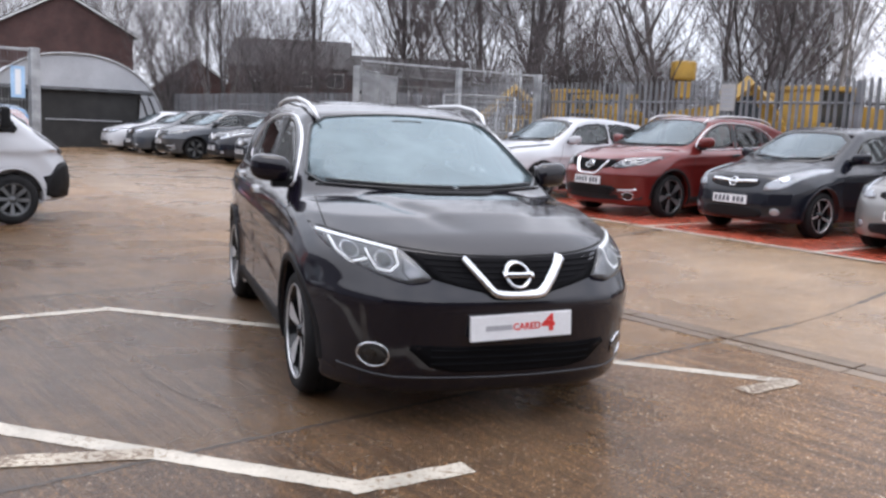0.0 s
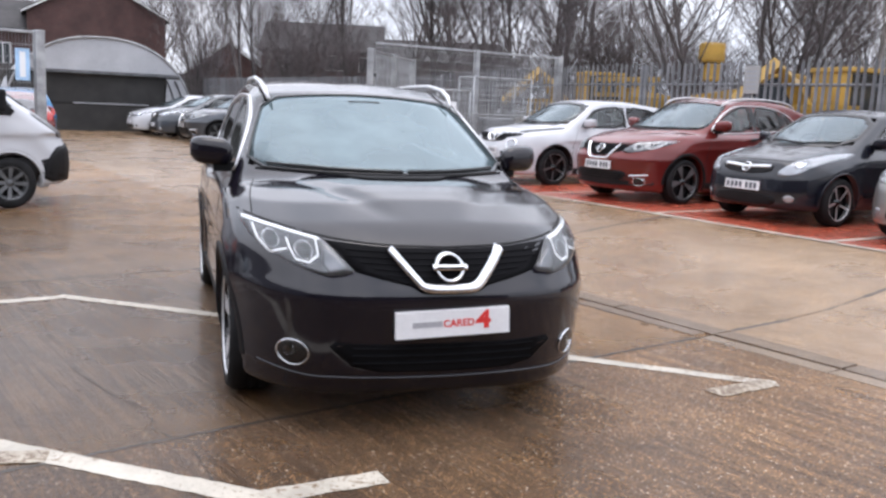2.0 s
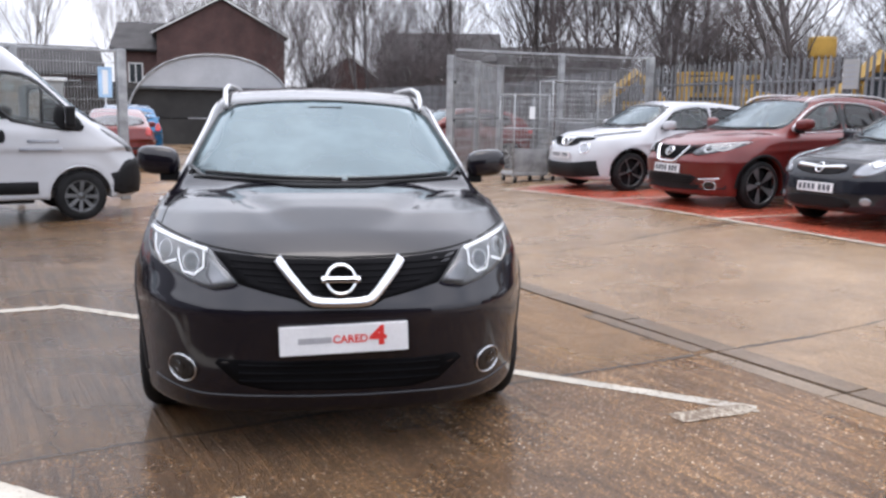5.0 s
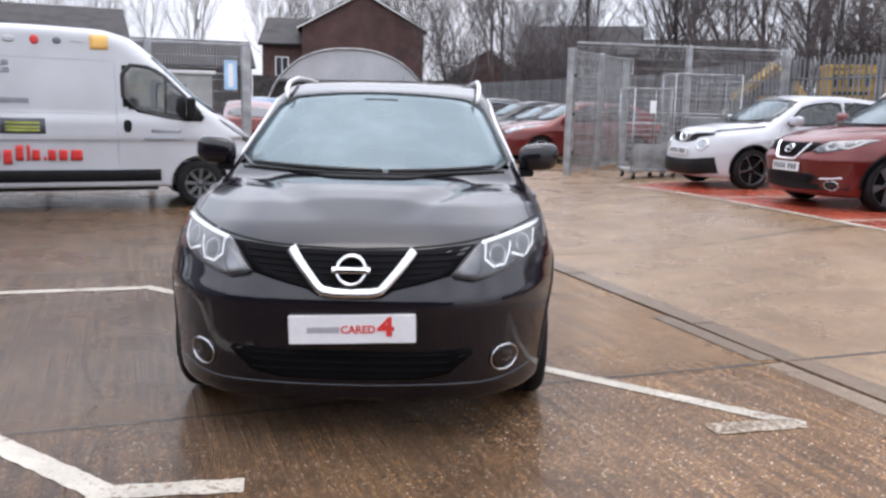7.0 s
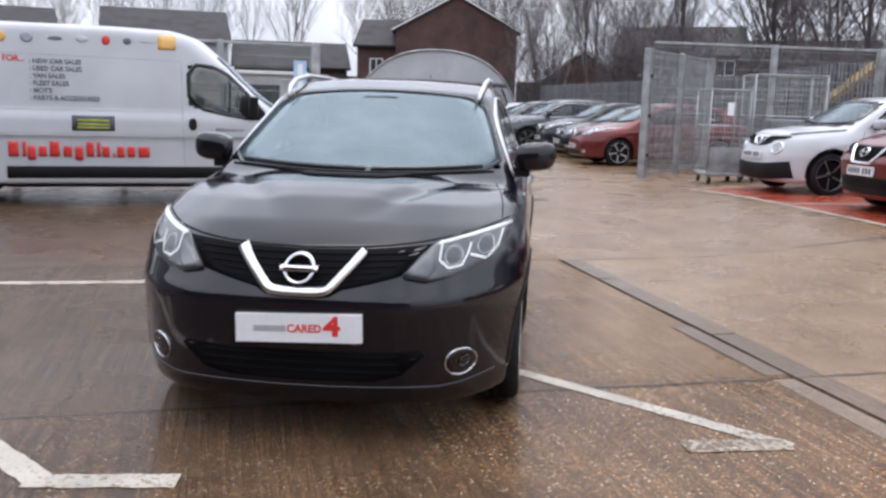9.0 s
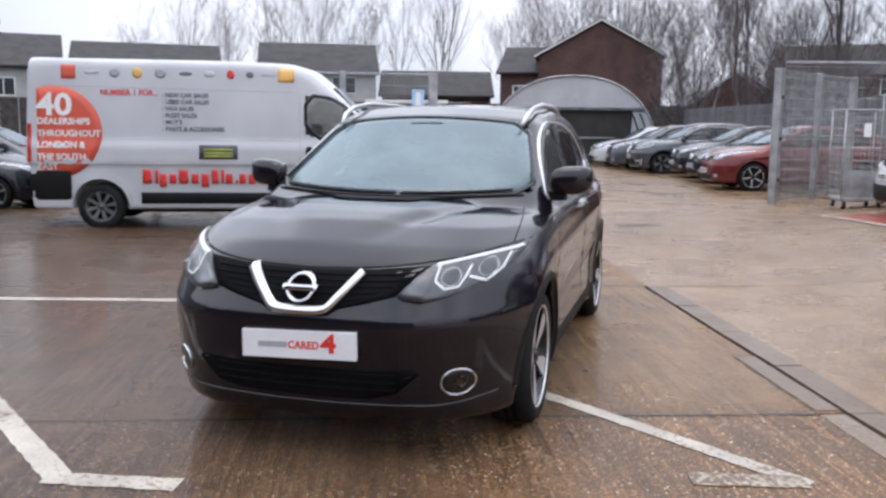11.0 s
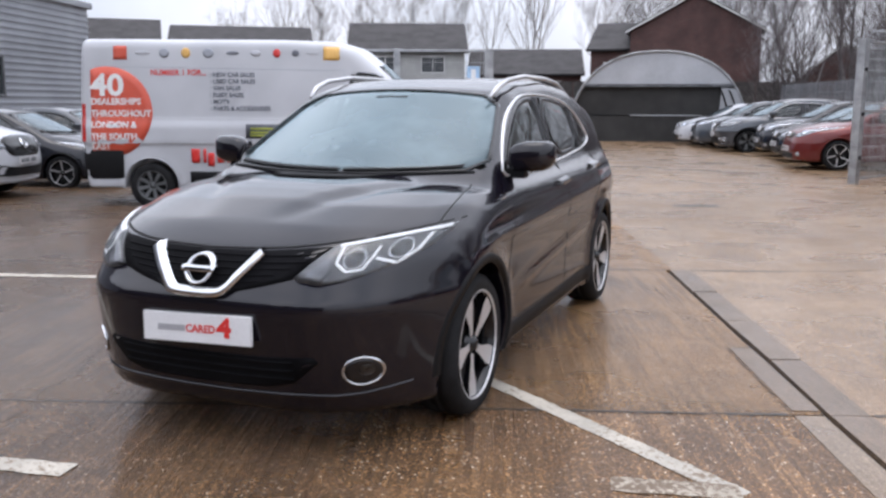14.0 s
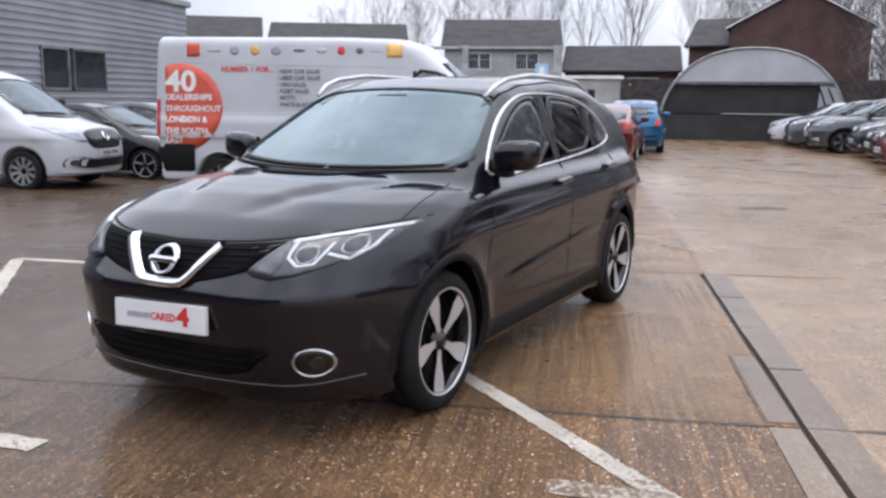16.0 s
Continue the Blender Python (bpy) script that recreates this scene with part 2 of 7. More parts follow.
def line_mat(name, paint_col, bare, chips):
    """Road paint, dulled by tyres and flaked through to the concrete in specks."""
    m = mat(name, paint_col, 0.5, scale=2.5, fine=45.0, dark=[c * 0.72 for c in paint_col], bump=0.25)
    n, k = m.node_tree.nodes, m.node_tree.links
    b = n["Principled BSDF"]
    src = b.inputs["Base Color"].links[0].from_socket
    co = n.new("ShaderNodeTexCoord")
    fl, wide, add, rp, mx = n.new("ShaderNodeTexNoise"), n.new("ShaderNodeTexNoise"), n.new("ShaderNodeMath"), n.new("ShaderNodeValToRGB"), n.new("ShaderNodeMixRGB")
    fl.inputs["Scale"].default_value, fl.inputs["Detail"].default_value, fl.inputs["Roughness"].default_value = 34.0, 5.0, 0.7
    wide.inputs["Scale"].default_value, wide.inputs["Detail"].default_value = 3.2, 3.0
    add.operation = "MULTIPLY_ADD"
    add.inputs[1].default_value = 0.55
    k.new(co.outputs["Object"], fl.inputs["Vector"])
    k.new(co.outputs["Object"], wide.inputs["Vector"])
    k.new(wide.outputs["Fac"], add.inputs[0])
    k.new(fl.outputs["Fac"], add.inputs[2])
    rp.color_ramp.elements[0].position, rp.color_ramp.elements[1].position = chips, chips + 0.09
    k.new(add.outputs[0], rp.inputs[0])
    k.new(rp.outputs[0], mx.inputs[0])
    mx.inputs[1].default_value = (*bare, 1)
    k.new(src, mx.inputs[2])
    k.new(mx.outputs[0], b.inputs["Base Color"])
    return m


LINE = line_mat("worn_white_paint", (0.46, 0.42, 0.355), (0.16, 0.105, 0.06), 0.62)
FADED = line_mat("faded_white_paint", (0.40, 0.345, 0.27), (0.13, 0.085, 0.05), 0.72)
STAIN = line_mat("dirt_in_joints", (0.045, 0.034, 0.026), (0.12, 0.078, 0.045), 0.56)
BLACK = paint("black_metallic_paint", (0.0052, 0.0043, 0.0080), 0.0, 0.24, 0.02)
WHITE = paint("white_paint", (0.48, 0.49, 0.515), 0.0, 0.45)
RED = paint("copper_red_paint", (0.125, 0.014, 0.012), 0.35, 0.35)
NAVY = paint("dark_blue_black_paint", (0.006, 0.007, 0.012), 0.0, 0.4)
GREY = paint("grey_paint", (0.062, 0.068, 0.078), 0.5, 0.35)
SILVER = paint("silver_paint", (0.24, 0.235, 0.23), 0.6, 0.35)
BLUE = paint("blue_paint", (0.012, 0.11, 0.24), 0.3, 0.35)
PLASTIC = mat("black_plastic", (0.008, 0.008, 0.009), 0.55, vary=0.15, fine=120.0, bump=0.1, spec=0.18)
GLOSSBLACK = mat("gloss_black", (0.006, 0.006, 0.007), 0.12)
RUBBER = mat("tyre_rubber", (0.013, 0.013, 0.014), 0.75, vary=0.25, scale=6.0, fine=90.0, bump=0.2, spec=0.2)
CHROME = mat("chrome", (0.64, 0.65, 0.67), 0.10, 1.0, vary=0.03)
ALLOY = mat("machined_alloy", (0.60, 0.60, 0.61), 0.36, 0.55, vary=0.08)
SATIN = mat("satin_chrome", (0.66, 0.665, 0.68), 0.32, 0.5, vary=0.04)
STEELDARK = mat("grey_steel_wheel", (0.13, 0.135, 0.14), 0.45, 0.4, vary=0.2)
STEELGREY = mat("silver_wheel_paint", (0.42, 0.43, 0.44), 0.35, 0.7, vary=0.1)
# strong film: sky reflection on the windscreen is painted in as diffuse colour
GLASS = screen_glass("sky_sheen_windscreen_glass", (0.20, 0.27, 0.29), (0.21, 0.29, 0.315), 0.42)
CARGLASS = screen_glass("clear_windscreen_glass", (0.30, 0.36, 0.38), (0.26, 0.31, 0.34), 0.14)
TINT = glass("privacy_glass", (0.10, 0.11, 0.115))
SIDEGLASS = glass("side_glass", (0.45, 0.50, 0.50), 0.02, 0.08)
LENS = glass("lamp_lens", (0.9, 0.92, 0.94))
CLEARLAMP = mat("bright_lamp_reflector", (0.34, 0.35, 0.37), 0.25, 0.6, vary=0.15, scale=14.0)
REFLECT = mat("lamp_reflector", (0.06, 0.062, 0.067), 0.3, 0.3, vary=0.2, scale=14.0)
DRL = lamp_mat("daylight_strip", (0.74, 0.77, 0.80), 0.30)
BOWL = mat("silvered_lamp_bowl", (0.17, 0.175, 0.19), 0.28, 0.5, vary=0.3, scale=14.0)
TAIL = mat("red_tail_lens", (0.45, 0.02, 0.015), 0.12, vary=0.1, coat=0.6)
TRIM = mat("dark_cabin_trim", (0.022, 0.022, 0.024), 0.7, vary=0.2)
SEAT = mat("seat_cloth", (0.030, 0.030, 0.033), 0.9, vary=0.2, fine=200.0)
PAPER = mat("white_card", (0.78, 0.79, 0.80), 0.6, vary=0.04)
PLATEW = mat("plate_white", (0.70, 0.70, 0.71), 0.3, vary=0.05)
PLATEGREY = mat("plate_grey_print", (0.36, 0.36, 0.38), 0.4)
PRINTRED = mat("red_print", (0.62, 0.035, 0.03), 0.4, vary=0.06)
PRINTORANGE = mat("orange_red_print", (0.56, 0.080, 0.042), 0.4, vary=0.05)
PRINTDARK = mat("dark_print", (0.06, 0.065, 0.08), 0.45)
PRINTPALE = mat("pale_grey_print", (0.42, 0.43, 0.46), 0.45)
PRINTMID = mat("dark_grey_print", (0.13, 0.14, 0.165), 0.45)
PRINTGREY = mat("grey_print", (0.32, 0.34, 0.38), 0.45)
PRINTYELLOW = mat("yellow_print", (0.72, 0.42, 0.12), 0.4)
PRINTGREEN = mat("lime_print", (0.34, 0.38, 0.05), 0.45)
MATTBLACK = mat("matt_black_grille", (0.005, 0.005, 0.006), 0.75, vary=0.2, spec=0.08)
SEAM = mat("dark_seam", (0.003, 0.003, 0.003), 0.8)
GALV = mat("galvanised_steel", (0.36, 0.37, 0.38), 0.45, 0.6, vary=0.2, scale=4.0, fine=40.0)
GALVDARK = mat("weathered_steel", (0.165, 0.170, 0.180), 0.55, 0.3, vary=0.25, scale=2.0, per_piece=0.25)
YELLOW = mat("plant_yellow", (0.36, 0.215, 0.035), 0.5, vary=0.25, scale=1.5)
SIGNBLUE = mat("sign_blue", (0.38, 0.58, 0.80), 0.4)
BARK = mat("grey_bark", (0.070, 0.061, 0.061), 0.9, vary=0.3, scale=2.0, fine=20.0, per_piece=0.25)
BIRCH = mat("pale_bark", (0.20, 0.185, 0.178), 0.85, vary=0.35, scale=1.0, fine=12.0, per_piece=0.2)
TWIG = mat("twig_brown", (0.105, 0.090, 0.092), 0.9, vary=0.3, scale=1.0, fine=8.0)
ROOF = mat("dark_roof_tiles", (0.032, 0.029, 0.030), 0.75, vary=0.25, scale=1.2, fine=7.0, bump=0.4)
WINFRAME = mat("white_frame", (0.70, 0.70, 0.69), 0.5, vary=0.06)
DARKGLASS = mat("far_window_glass", (0.03, 0.035, 0.04), 0.08)
RENDERW = mat("grey_render", (0.36, 0.36, 0.35), 0.8, vary=0.12, scale=0.8)
FABRIC = mat("grey_canopy_fabric", (0.40, 0.41, 0.43), 0.5, vary=0.1, scale=0.8, fine=25.0)
# also fills the shelter opening, where its dark colour stands for shade
DARKSHEET = mat("dark_sheeting_and_opening_shade", (0.020, 0.019, 0.018), 0.6, vary=0.3, scale=1.5)
CLEARSHEET = mat("clouded_plastic_sheet", (0.20, 0.205, 0.215), 0.3, vary=0.2, scale=1.5)
CLADDING = mat("grey_metal_cladding", (0.30, 0.315, 0.34), 0.45, 0.2, vary=0.1, scale=0.5)


def brick_mat(name, c1, c2, mortar):
    m = bpy.data.materials.new(name)
    m.use_nodes = True
    n, k = m.node_tree.nodes, m.node_tree.links
    b = n["Principled BSDF"]
    b.inputs["Roughness"].default_value = 0.85
    co = n.new("ShaderNodeTexCoord")
    mp = n.new("ShaderNodeMapping")
    mp.inputs["Rotation"].default_value = (radians(90), 0, 0)
    br = n.new("ShaderNodeTexBrick")
    br.inputs["Scale"].default_value = 4.4
    br.inputs["Color1"].default_value, br.inputs["Color2"].default_value, br.inputs["Mortar"].default_value = (*c1, 1), (*c2, 1), (*mortar, 1)
    br.inputs["Mortar Size"].default_value = 0.012
    k.new(co.outputs["Object"], mp.inputs["Vector"])
    k.new(mp.outputs[0], br.inputs["Vector"])
    big = n.new("ShaderNodeTexNoise")
    big.inputs["Scale"].default_value, big.inputs["Detail"].default_value = 0.7, 6.0
    k.new(co.outputs["Object"], big.inputs["Vector"])
    rp = n.new("ShaderNodeValToRGB")
    rp.color_ramp.elements[0].position, rp.color_ramp.elements[0].color = 0.3, (0.6, 0.6, 0.6, 1)
    rp.color_ramp.elements[1].position, rp.color_ramp.elements[1].color = 0.7, (1.15, 1.15, 1.15, 1)
    k.new(big.outputs["Fac"], rp.inputs[0])
    mx = n.new("ShaderNodeMixRGB")
    mx.blend_type = "MULTIPLY"
    mx.inputs[0].default_value = 1.0
    k.new(br.outputs["Color"], mx.inputs[1])
    k.new(rp.outputs[0], mx.inputs[2])
    k.new(mx.outputs[0], b.inputs["Base Color"])
    return m


BRICK = brick_mat("red_brown_brick", (0.100, 0.046, 0.040), (0.072, 0.036, 0.033), (0.090, 0.070, 0.064))


# ---- building helpers ----
def mesh_of(name, verts, faces, smooth=False):
    me = bpy.data.meshes.new(name)
    me.from_pydata([tuple(v) for v in verts], [], [tuple(f) for f in faces])
    if smooth:
        me.polygons.foreach_set("use_smooth", [True] * len(me.polygons))
    me.update()
    return me


def part(name, data, material, parent=None, label=""):
    """Links a bmesh or mesh as one object under a thing or a part."""
    if isinstance(data, bmesh.types.BMesh):
        me = bpy.data.meshes.new(name)
        data.to_mesh(me)
        data.free()
        data = me
    if material and not data.materials:
        data.materials.append(material)
    ob = new(name, data)
    if parent:
        ob.parent = parent
    if label:
        ob["label"] = label
    return ob


def thing(name, m, label, category, group="", kind=""):
    ob = new(name)
    ob.empty_display_size = 0.2
    ob.matrix_world = m
    return tagged(ob, label, category, group, kind)


def box(bm, lo, hi, bevel=0.0):
    """A box between two corners, its edges eased."""
    lo, hi = Vector(lo), Vector(hi)
    r = bmesh.ops.create_cube(bm, size=1.0, matrix=Matrix.Translation((lo + hi) / 2) @ Matrix.Diagonal((*(hi - lo), 1)))
    if bevel:
        es = list({e for v in r["verts"] for e in v.link_edges})
        bmesh.ops.bevel(bm, geom=es, offset=bevel, segments=2, affect="EDGES", profile=0.6)
    return bm


def boxes(*pairs, bevel=0.0):
    bm = bmesh.new()
    for lo, hi in pairs:
        box(bm, lo, hi, bevel)
    return bm


def tube_data(path, radii, sides=6, verts=None, faces=None, cap=True):
    """A tapered tube along a path, added to vertex and face lists."""
    verts, faces = ([] if verts is None else verts), ([] if faces is None else faces)
    base = len(verts)
    pts = [Vector(p) for p in path]
    for i, p in enumerate(pts):
        d = (pts[min(i + 1, len(pts) - 1)] - pts[max(i - 1, 0)]).normalized()
        a = d.orthogonal().normalized() if abs(d.z) > 0.99 else d.cross(Vector((0, 0, 1))).normalized()
        b = d.cross(a)
        r = radii[i] if hasattr(radii, "__len__") else radii
        for s in range(sides):
            t = 2 * math.pi * s / sides
            verts.append(p + (a * math.cos(t) + b * math.sin(t)) * r)
    for i in range(len(pts) - 1):
        for s in range(sides):
            q = base + i * sides
            faces.append((q + s, q + (s + 1) % sides, q + sides + (s + 1) % sides, q + sides + s))
    if cap:
        faces.append(tuple(base + s for s in range(sides))[::-1])
        faces.append(tuple(base + (len(pts) - 1) * sides + s for s in range(sides)))
    return verts, faces


def tube(name, path, r, material, parent=None, sides=8, label=""):
    v, f = tube_data(path, r, sides)
    return part(name, mesh_of(name, v, f, True), material, parent, label)


def lathe(profile, segs=40, axis="x"):
    """Turns (radius, along) pairs round the axis; returns verts and faces."""
    v, f = [], []
    n = len(profile)
    for s in range(segs):
        t = 2 * math.pi * s / segs
        for r, a in profile:
            v.append((a, r * math.cos(t), r * math.sin(t)))
    for s in range(segs):
        for i in range(n - 1):
            a, b = s * n + i, ((s + 1) % segs) * n + i
            f.append((a, b, b + 1, a + 1))
    return v, f


def prism(outline, lo, hi, axes="xz"):
    """Extrudes a closed outline, given in two axes, along the third from lo to hi."""
    bm = bmesh.new()

    def at(p, d):
        return {"xz": (p[0], d, p[1]), "yz": (d, p[0], p[1]), "xy": (p[0], p[1], d)}[axes]
    a = [bm.verts.new(at(p, lo)) for p in outline]
    b = [bm.verts.new(at(p, hi)) for p in outline]
    bm.faces.new(a)
    bm.faces.new(b[::-1])
    for i in range(len(outline)):
        j = (i + 1) % len(outline)
        bm.faces.new((a[i], b[i], b[j], a[j]))
    bmesh.ops.recalc_face_normals(bm, faces=bm.faces)
    return bm


def words(name, text, size, m, material, parent, label="", squeeze=1.0, bold=0.0):
    """Raised lettering in the built-in font; its baseline starts at the pose m and faces m's +z."""
    cu = bpy.data.curves.new(name, "FONT")
    cu.body, cu.size, cu.extrude, cu.offset = text, size, 0.0015, bold
    cu.resolution_u = 3
    tmp = bpy.data.objects.new(name, cu)
    me = bpy.data.meshes.new_from_object(tmp)
    bpy.data.objects.remove(tmp)
    bpy.data.curves.remove(cu)
    me.materials.clear()
    me.transform(m @ Matrix.Diagonal((squeeze, 1, 1, 1)))
    return part(name, me, material, parent, label)


# ---- vehicle bodies: a smooth solid from profile curves, turned into a skin ----
def smax(a, b, k):
    h = np.clip(0.5 + 0.5 * (a - b) / k, 0, 1)
    return b + (a - b) * h + k * h * (1 - h)


def smin(a, b, k):
    return -smax(-a, -b, k)


def soft_curve(pairs, width=0.10):
    """A rounded polyline y(x): returns a function giving value and slope."""
    xs, ys = zip(*pairs)
    g = np.linspace(xs[0] - 0.5, xs[-1] + 0.5, 700)
    lo = (ys[1] - ys[0]) / (xs[1] - xs[0])
    hi = (ys[-1] - ys[-2]) / (xs[-1] - xs[-2])
    v = np.interp(g, xs, ys)
    v = np.where(g < xs[0], ys[0] + lo * (g - xs[0]), np.where(g > xs[-1], ys[-1] + hi * (g - xs[-1]), v))
    n = max(3, int(width / (g[1] - g[0])) | 1)
    w = np.hanning(n + 2)[1:-1]
    p = np.pad(v, n // 2, mode="reflect", reflect_type="odd")
    v = np.convolve(p, w / w.sum(), mode="valid")
    d = np.gradient(v, g)
    return lambda x: (np.interp(x, g, v), np.interp(x, g, d))


class Shape:
    """The solid of a vehicle: lower body, cabin, arches. x across, y back from the nose, z up."""

    def __init__(self, **k):
        self.k = k
        self.hood, self.nose = soft_curve(k["hood"], 0.08), soft_curve(k["nose"], 0.08)
        self.tail, self.side = soft_curve(k["tail"], 0.12), soft_curve(k["side"], 0.14)
        self.plan, self.roof = soft_curve(k["plan"], 0.4), soft_curve(k["roof"], k.get("roof_round", 0.16))

    def __call__(self, x, y, z):
        k = self.k
        ax, hw = np.abs(x), k["hw"]
        yb = y - k["bow"] * (ax / hw) ** k.get("bow_pow", 3.6)
        zt, sl = self.hood(yb)
        ridge = k.get("ridge", 0.0)
        if ridge:
            # a raised middle whose edges run together towards the badge, with a dip outside them
            xr = 0.15 + 0.38 * np.clip((y - 0.32) / 0.83, 0, 1.2)
            fade = np.clip((y - 0.28) / 0.35, 0, 1) * np.clip((1.22 - y) / 0.25, 0, 1)
            zt = zt + ridge * fade * (1 / (1 + np.exp((ax - xr) / 0.030)) - 0.45 * np.exp(-((ax - xr - 0.07) / 0.06) ** 2) + 0.4 * np.exp(-((ax - 0.80) / 0.06) ** 2))
        zt = zt - k.get("hood_drop", 0.07) * (ax / hw) ** 2.2
        top = (z - zt) / np.sqrt(1 + sl * sl)
        yf, fs = self.nose(z)
        front = (yf - yb) / np.sqrt(1 + fs * fs)
        yr, rs = self.tail(z)
        rear = (y + k["bow_rear"] * (ax / hw) ** 3 - yr) / np.sqrt(1 + rs * rs)
        w = hw * self.side(z)[0] * self.plan(y)[0]
        for wy in k["axles"]:
            r = np.sqrt((y - wy) ** 2 + (z - k["wheel"]) ** 2)
            w = w + k["flare"] * np.exp(-((r - k["arch"] - 0.02) / 0.08) ** 2) * np.clip((y - 0.34) / 0.16, 0, 1)
        crease = k.get("crease", 0.0)
        if crease:
            zc = 0.80 + 0.035 * (y - 0.9)
            w = w + crease * np.exp(-((z - zc) / 0.035) ** 2) * np.clip((y - 0.75) / 0.4, 0, 1)
            w = w - 0.9 * crease * np.exp(-((z - 0.60) / 0.10) ** 2) * np.exp(-((y - 2.2) / 0.8) ** 4)
            zl = 0.52 + 0.085 * (y - 1.65)
            w = w + 1.2 * crease * np.exp(-((z - zl) / 0.028) ** 2) * np.exp(-((y - 2.25) / 0.85) ** 4)
        sd = ax - w
        low = smax(smax(top, sd, k.get("shoulder", 0.11)), smax(front, rear, 0.05), k.get("corner", 0.09))
        low = smax(low, k["floor"] - z, 0.06)
        yw = y - k["bow_glass"] * ax ** 2
        rz, rsl = self.roof(yw)
        rz = rz - k["roof_drop"] * (ax / hw) ** 2.4
        gt = (z - rz) / np.sqrt(1 + rsl * rsl)
        gw = (k["belt_w"] - k["tumble"] * (z - k["belt"])) * self.plan(y)[0]
        gh = smax(gt, ax - gw, k.get("rail", 0.07))
        gh = smax(gh, k["belt"] - 0.25 - z, 0.03)
        gh = smax(gh, y - self.tail(z)[0], 0.05)
        f = smin(low, gh, k.get("join", 0.035))
        for wy in k["axles"]:
            c = np.sqrt((y - wy) ** 2 + (z - k["wheel"]) ** 2) - k["arch"]
            f = smax(f, -np.maximum(c, hw - 0.30 - ax), 0.012)
        for x0, x1, z0, z1, deep in k.get("recess", ()):
            b = np.maximum(np.maximum(x0 - ax, ax - x1), np.maximum(z0 - z, z - z1))
            b = np.maximum(b, yb - yf - deep)
            f = smax(f, -b, 0.025)
        return f

    def grad(self, p):
        e = 0.004
        x, y, z = p.T
        return np.stack([self(x + e, y, z) - self(x - e, y, z), self(x, y + e, z) - self(x, y - e, z), self(x, y, z + e) - self(x, y, z - e)], 1) / (2 * e)

    def skin(self, pts, view, off=0.0):
        """Lays 2D points on the solid: front and rear (x, z), side (y, z), top (x, y)."""
        a = np.array(pts, float)
        L = self.k["length"]
        n = len(a)
        t = np.linspace(0, 1, 50)[None, :] * np.ones((n, 1))

        def at(u):
            A, B = a[:, :1] + 0 * u, a[:, 1:] + 0 * u
            if view == "front":
                return A, -0.4 + 3.0 * u, B
            if view == "rear":
                return A, L + 0.4 - 2.5 * u, B
            if view == "side":
                return 1.5 - 1.4 * u, A, B
            if view == "side_right":
                return -1.5 + 1.4 * u, A, B
            return A, B, 3.2 - 3.0 * u
        f = self(*at(t)) - off
        i = np.argmax(f < 0, 1)
        i = np.where(f.min(1) < 0, np.maximum(i, 1), np.argmin(f, 1).clip(1))
        lo, hi = t[0][i - 1], t[0][i]
        for _ in range(12):
            mid = (lo + hi) / 2
            v = self(*at(mid[:, None]))[:, 0] - off
            lo, hi = np.where(v > 0, mid, lo), np.where(v > 0, hi, mid)
        return np.concatenate([c for c in at(((lo + hi) / 2)[:, None])], 1)

    def body(self, name, h, holes=()):
        """The skin as a mesh. holes: (view, outline, y range) left open for glass."""
        k = self.k
        X = np.arange(-h / 2, k["hw"] + 0.12, h)
        Y = np.arange(-0.08, k["length"] + 0.12, h)
        Z = np.arange(k["floor"] - 0.08, k["height"] + 0.08, h)
        V = self(*np.meshgrid(X, Y, Z, indexing="ij"))
        s = V < 0
        nx, ny, nz = (d - 1 for d in V.shape)
        corner = lambda A, o: A[o[0]:o[0] + nx, o[1]:o[1] + ny, o[2]:o[2] + nz]
        offs = [(i, j, l) for i in (0, 1) for j in (0, 1) for l in (0, 1)]
        cnt = sum(corner(s, o).astype(int) for o in offs)
        mask = (cnt > 0) & (cnt < 8)
        acc, num = np.zeros((nx, ny, nz, 3)), np.zeros((nx, ny, nz))
        for o in offs:
            for ax in range(3):
                if o[ax]:
                    continue
                q = list(o)
                q[ax] = 1
                a, b = corner(V, o), corner(V, q)
                c = (a < 0) != (b < 0)
                t = np.where(c, a / np.where(a == b, 1, a - b), 0)
                for d in range(3):
                    acc[..., d] += np.where(c, o[d] + (t if d == ax else 0), 0)
                num += c
        idx = -np.ones((nx, ny, nz), int)
        idx[mask] = np.arange(mask.sum())
        I = np.argwhere(mask)
        P = (I + acc[mask] / num[mask][:, None]) * h + np.array([X[0], Y[0], Z[0]])
        quads = []
        for ax in range(3):
            a = np.take(s, range(0, s.shape[ax] - 1), ax)
            b = np.take(s, range(1, s.shape[ax]), ax)
            E = np.argwhere(a != b)
            u, w = [d for d in range(3) if d != ax]
            ok = (E[:, u] > 0) & (E[:, w] > 0) & (E[:, u] < (nx, ny, nz)[u]) & (E[:, w] < (nx, ny, nz)[w])
            E = E[ok]
            cells = []
            for du, dw in ((0, 0), (-1, 0), (-1, -1), (0, -1)):
                C = E.copy()
                C[:, u] += du
                C[:, w] += dw
                cells.append(idx[C[:, 0], C[:, 1], C[:, 2]])
            Q = np.stack(cells, 1)
            flip = a[tuple(E.T)] == (ax != 1)
            Q[~flip] = Q[~flip][:, ::-1]
            quads.append(Q)
        Q = np.concatenate(quads)
        Q = Q[(Q >= 0).all(1)]
        mid = np.abs(P[:, 0]) < h * 0.4
        for _ in range(4):
            g = self.grad(P)
            st = self(*P.T)[:, None] * g / np.maximum((g * g).sum(1, keepdims=True), 0.05)
            P = P - np.clip(st, -h / 2, h / 2)
            P[mid, 0] = 0
        c = P[Q].mean(1)
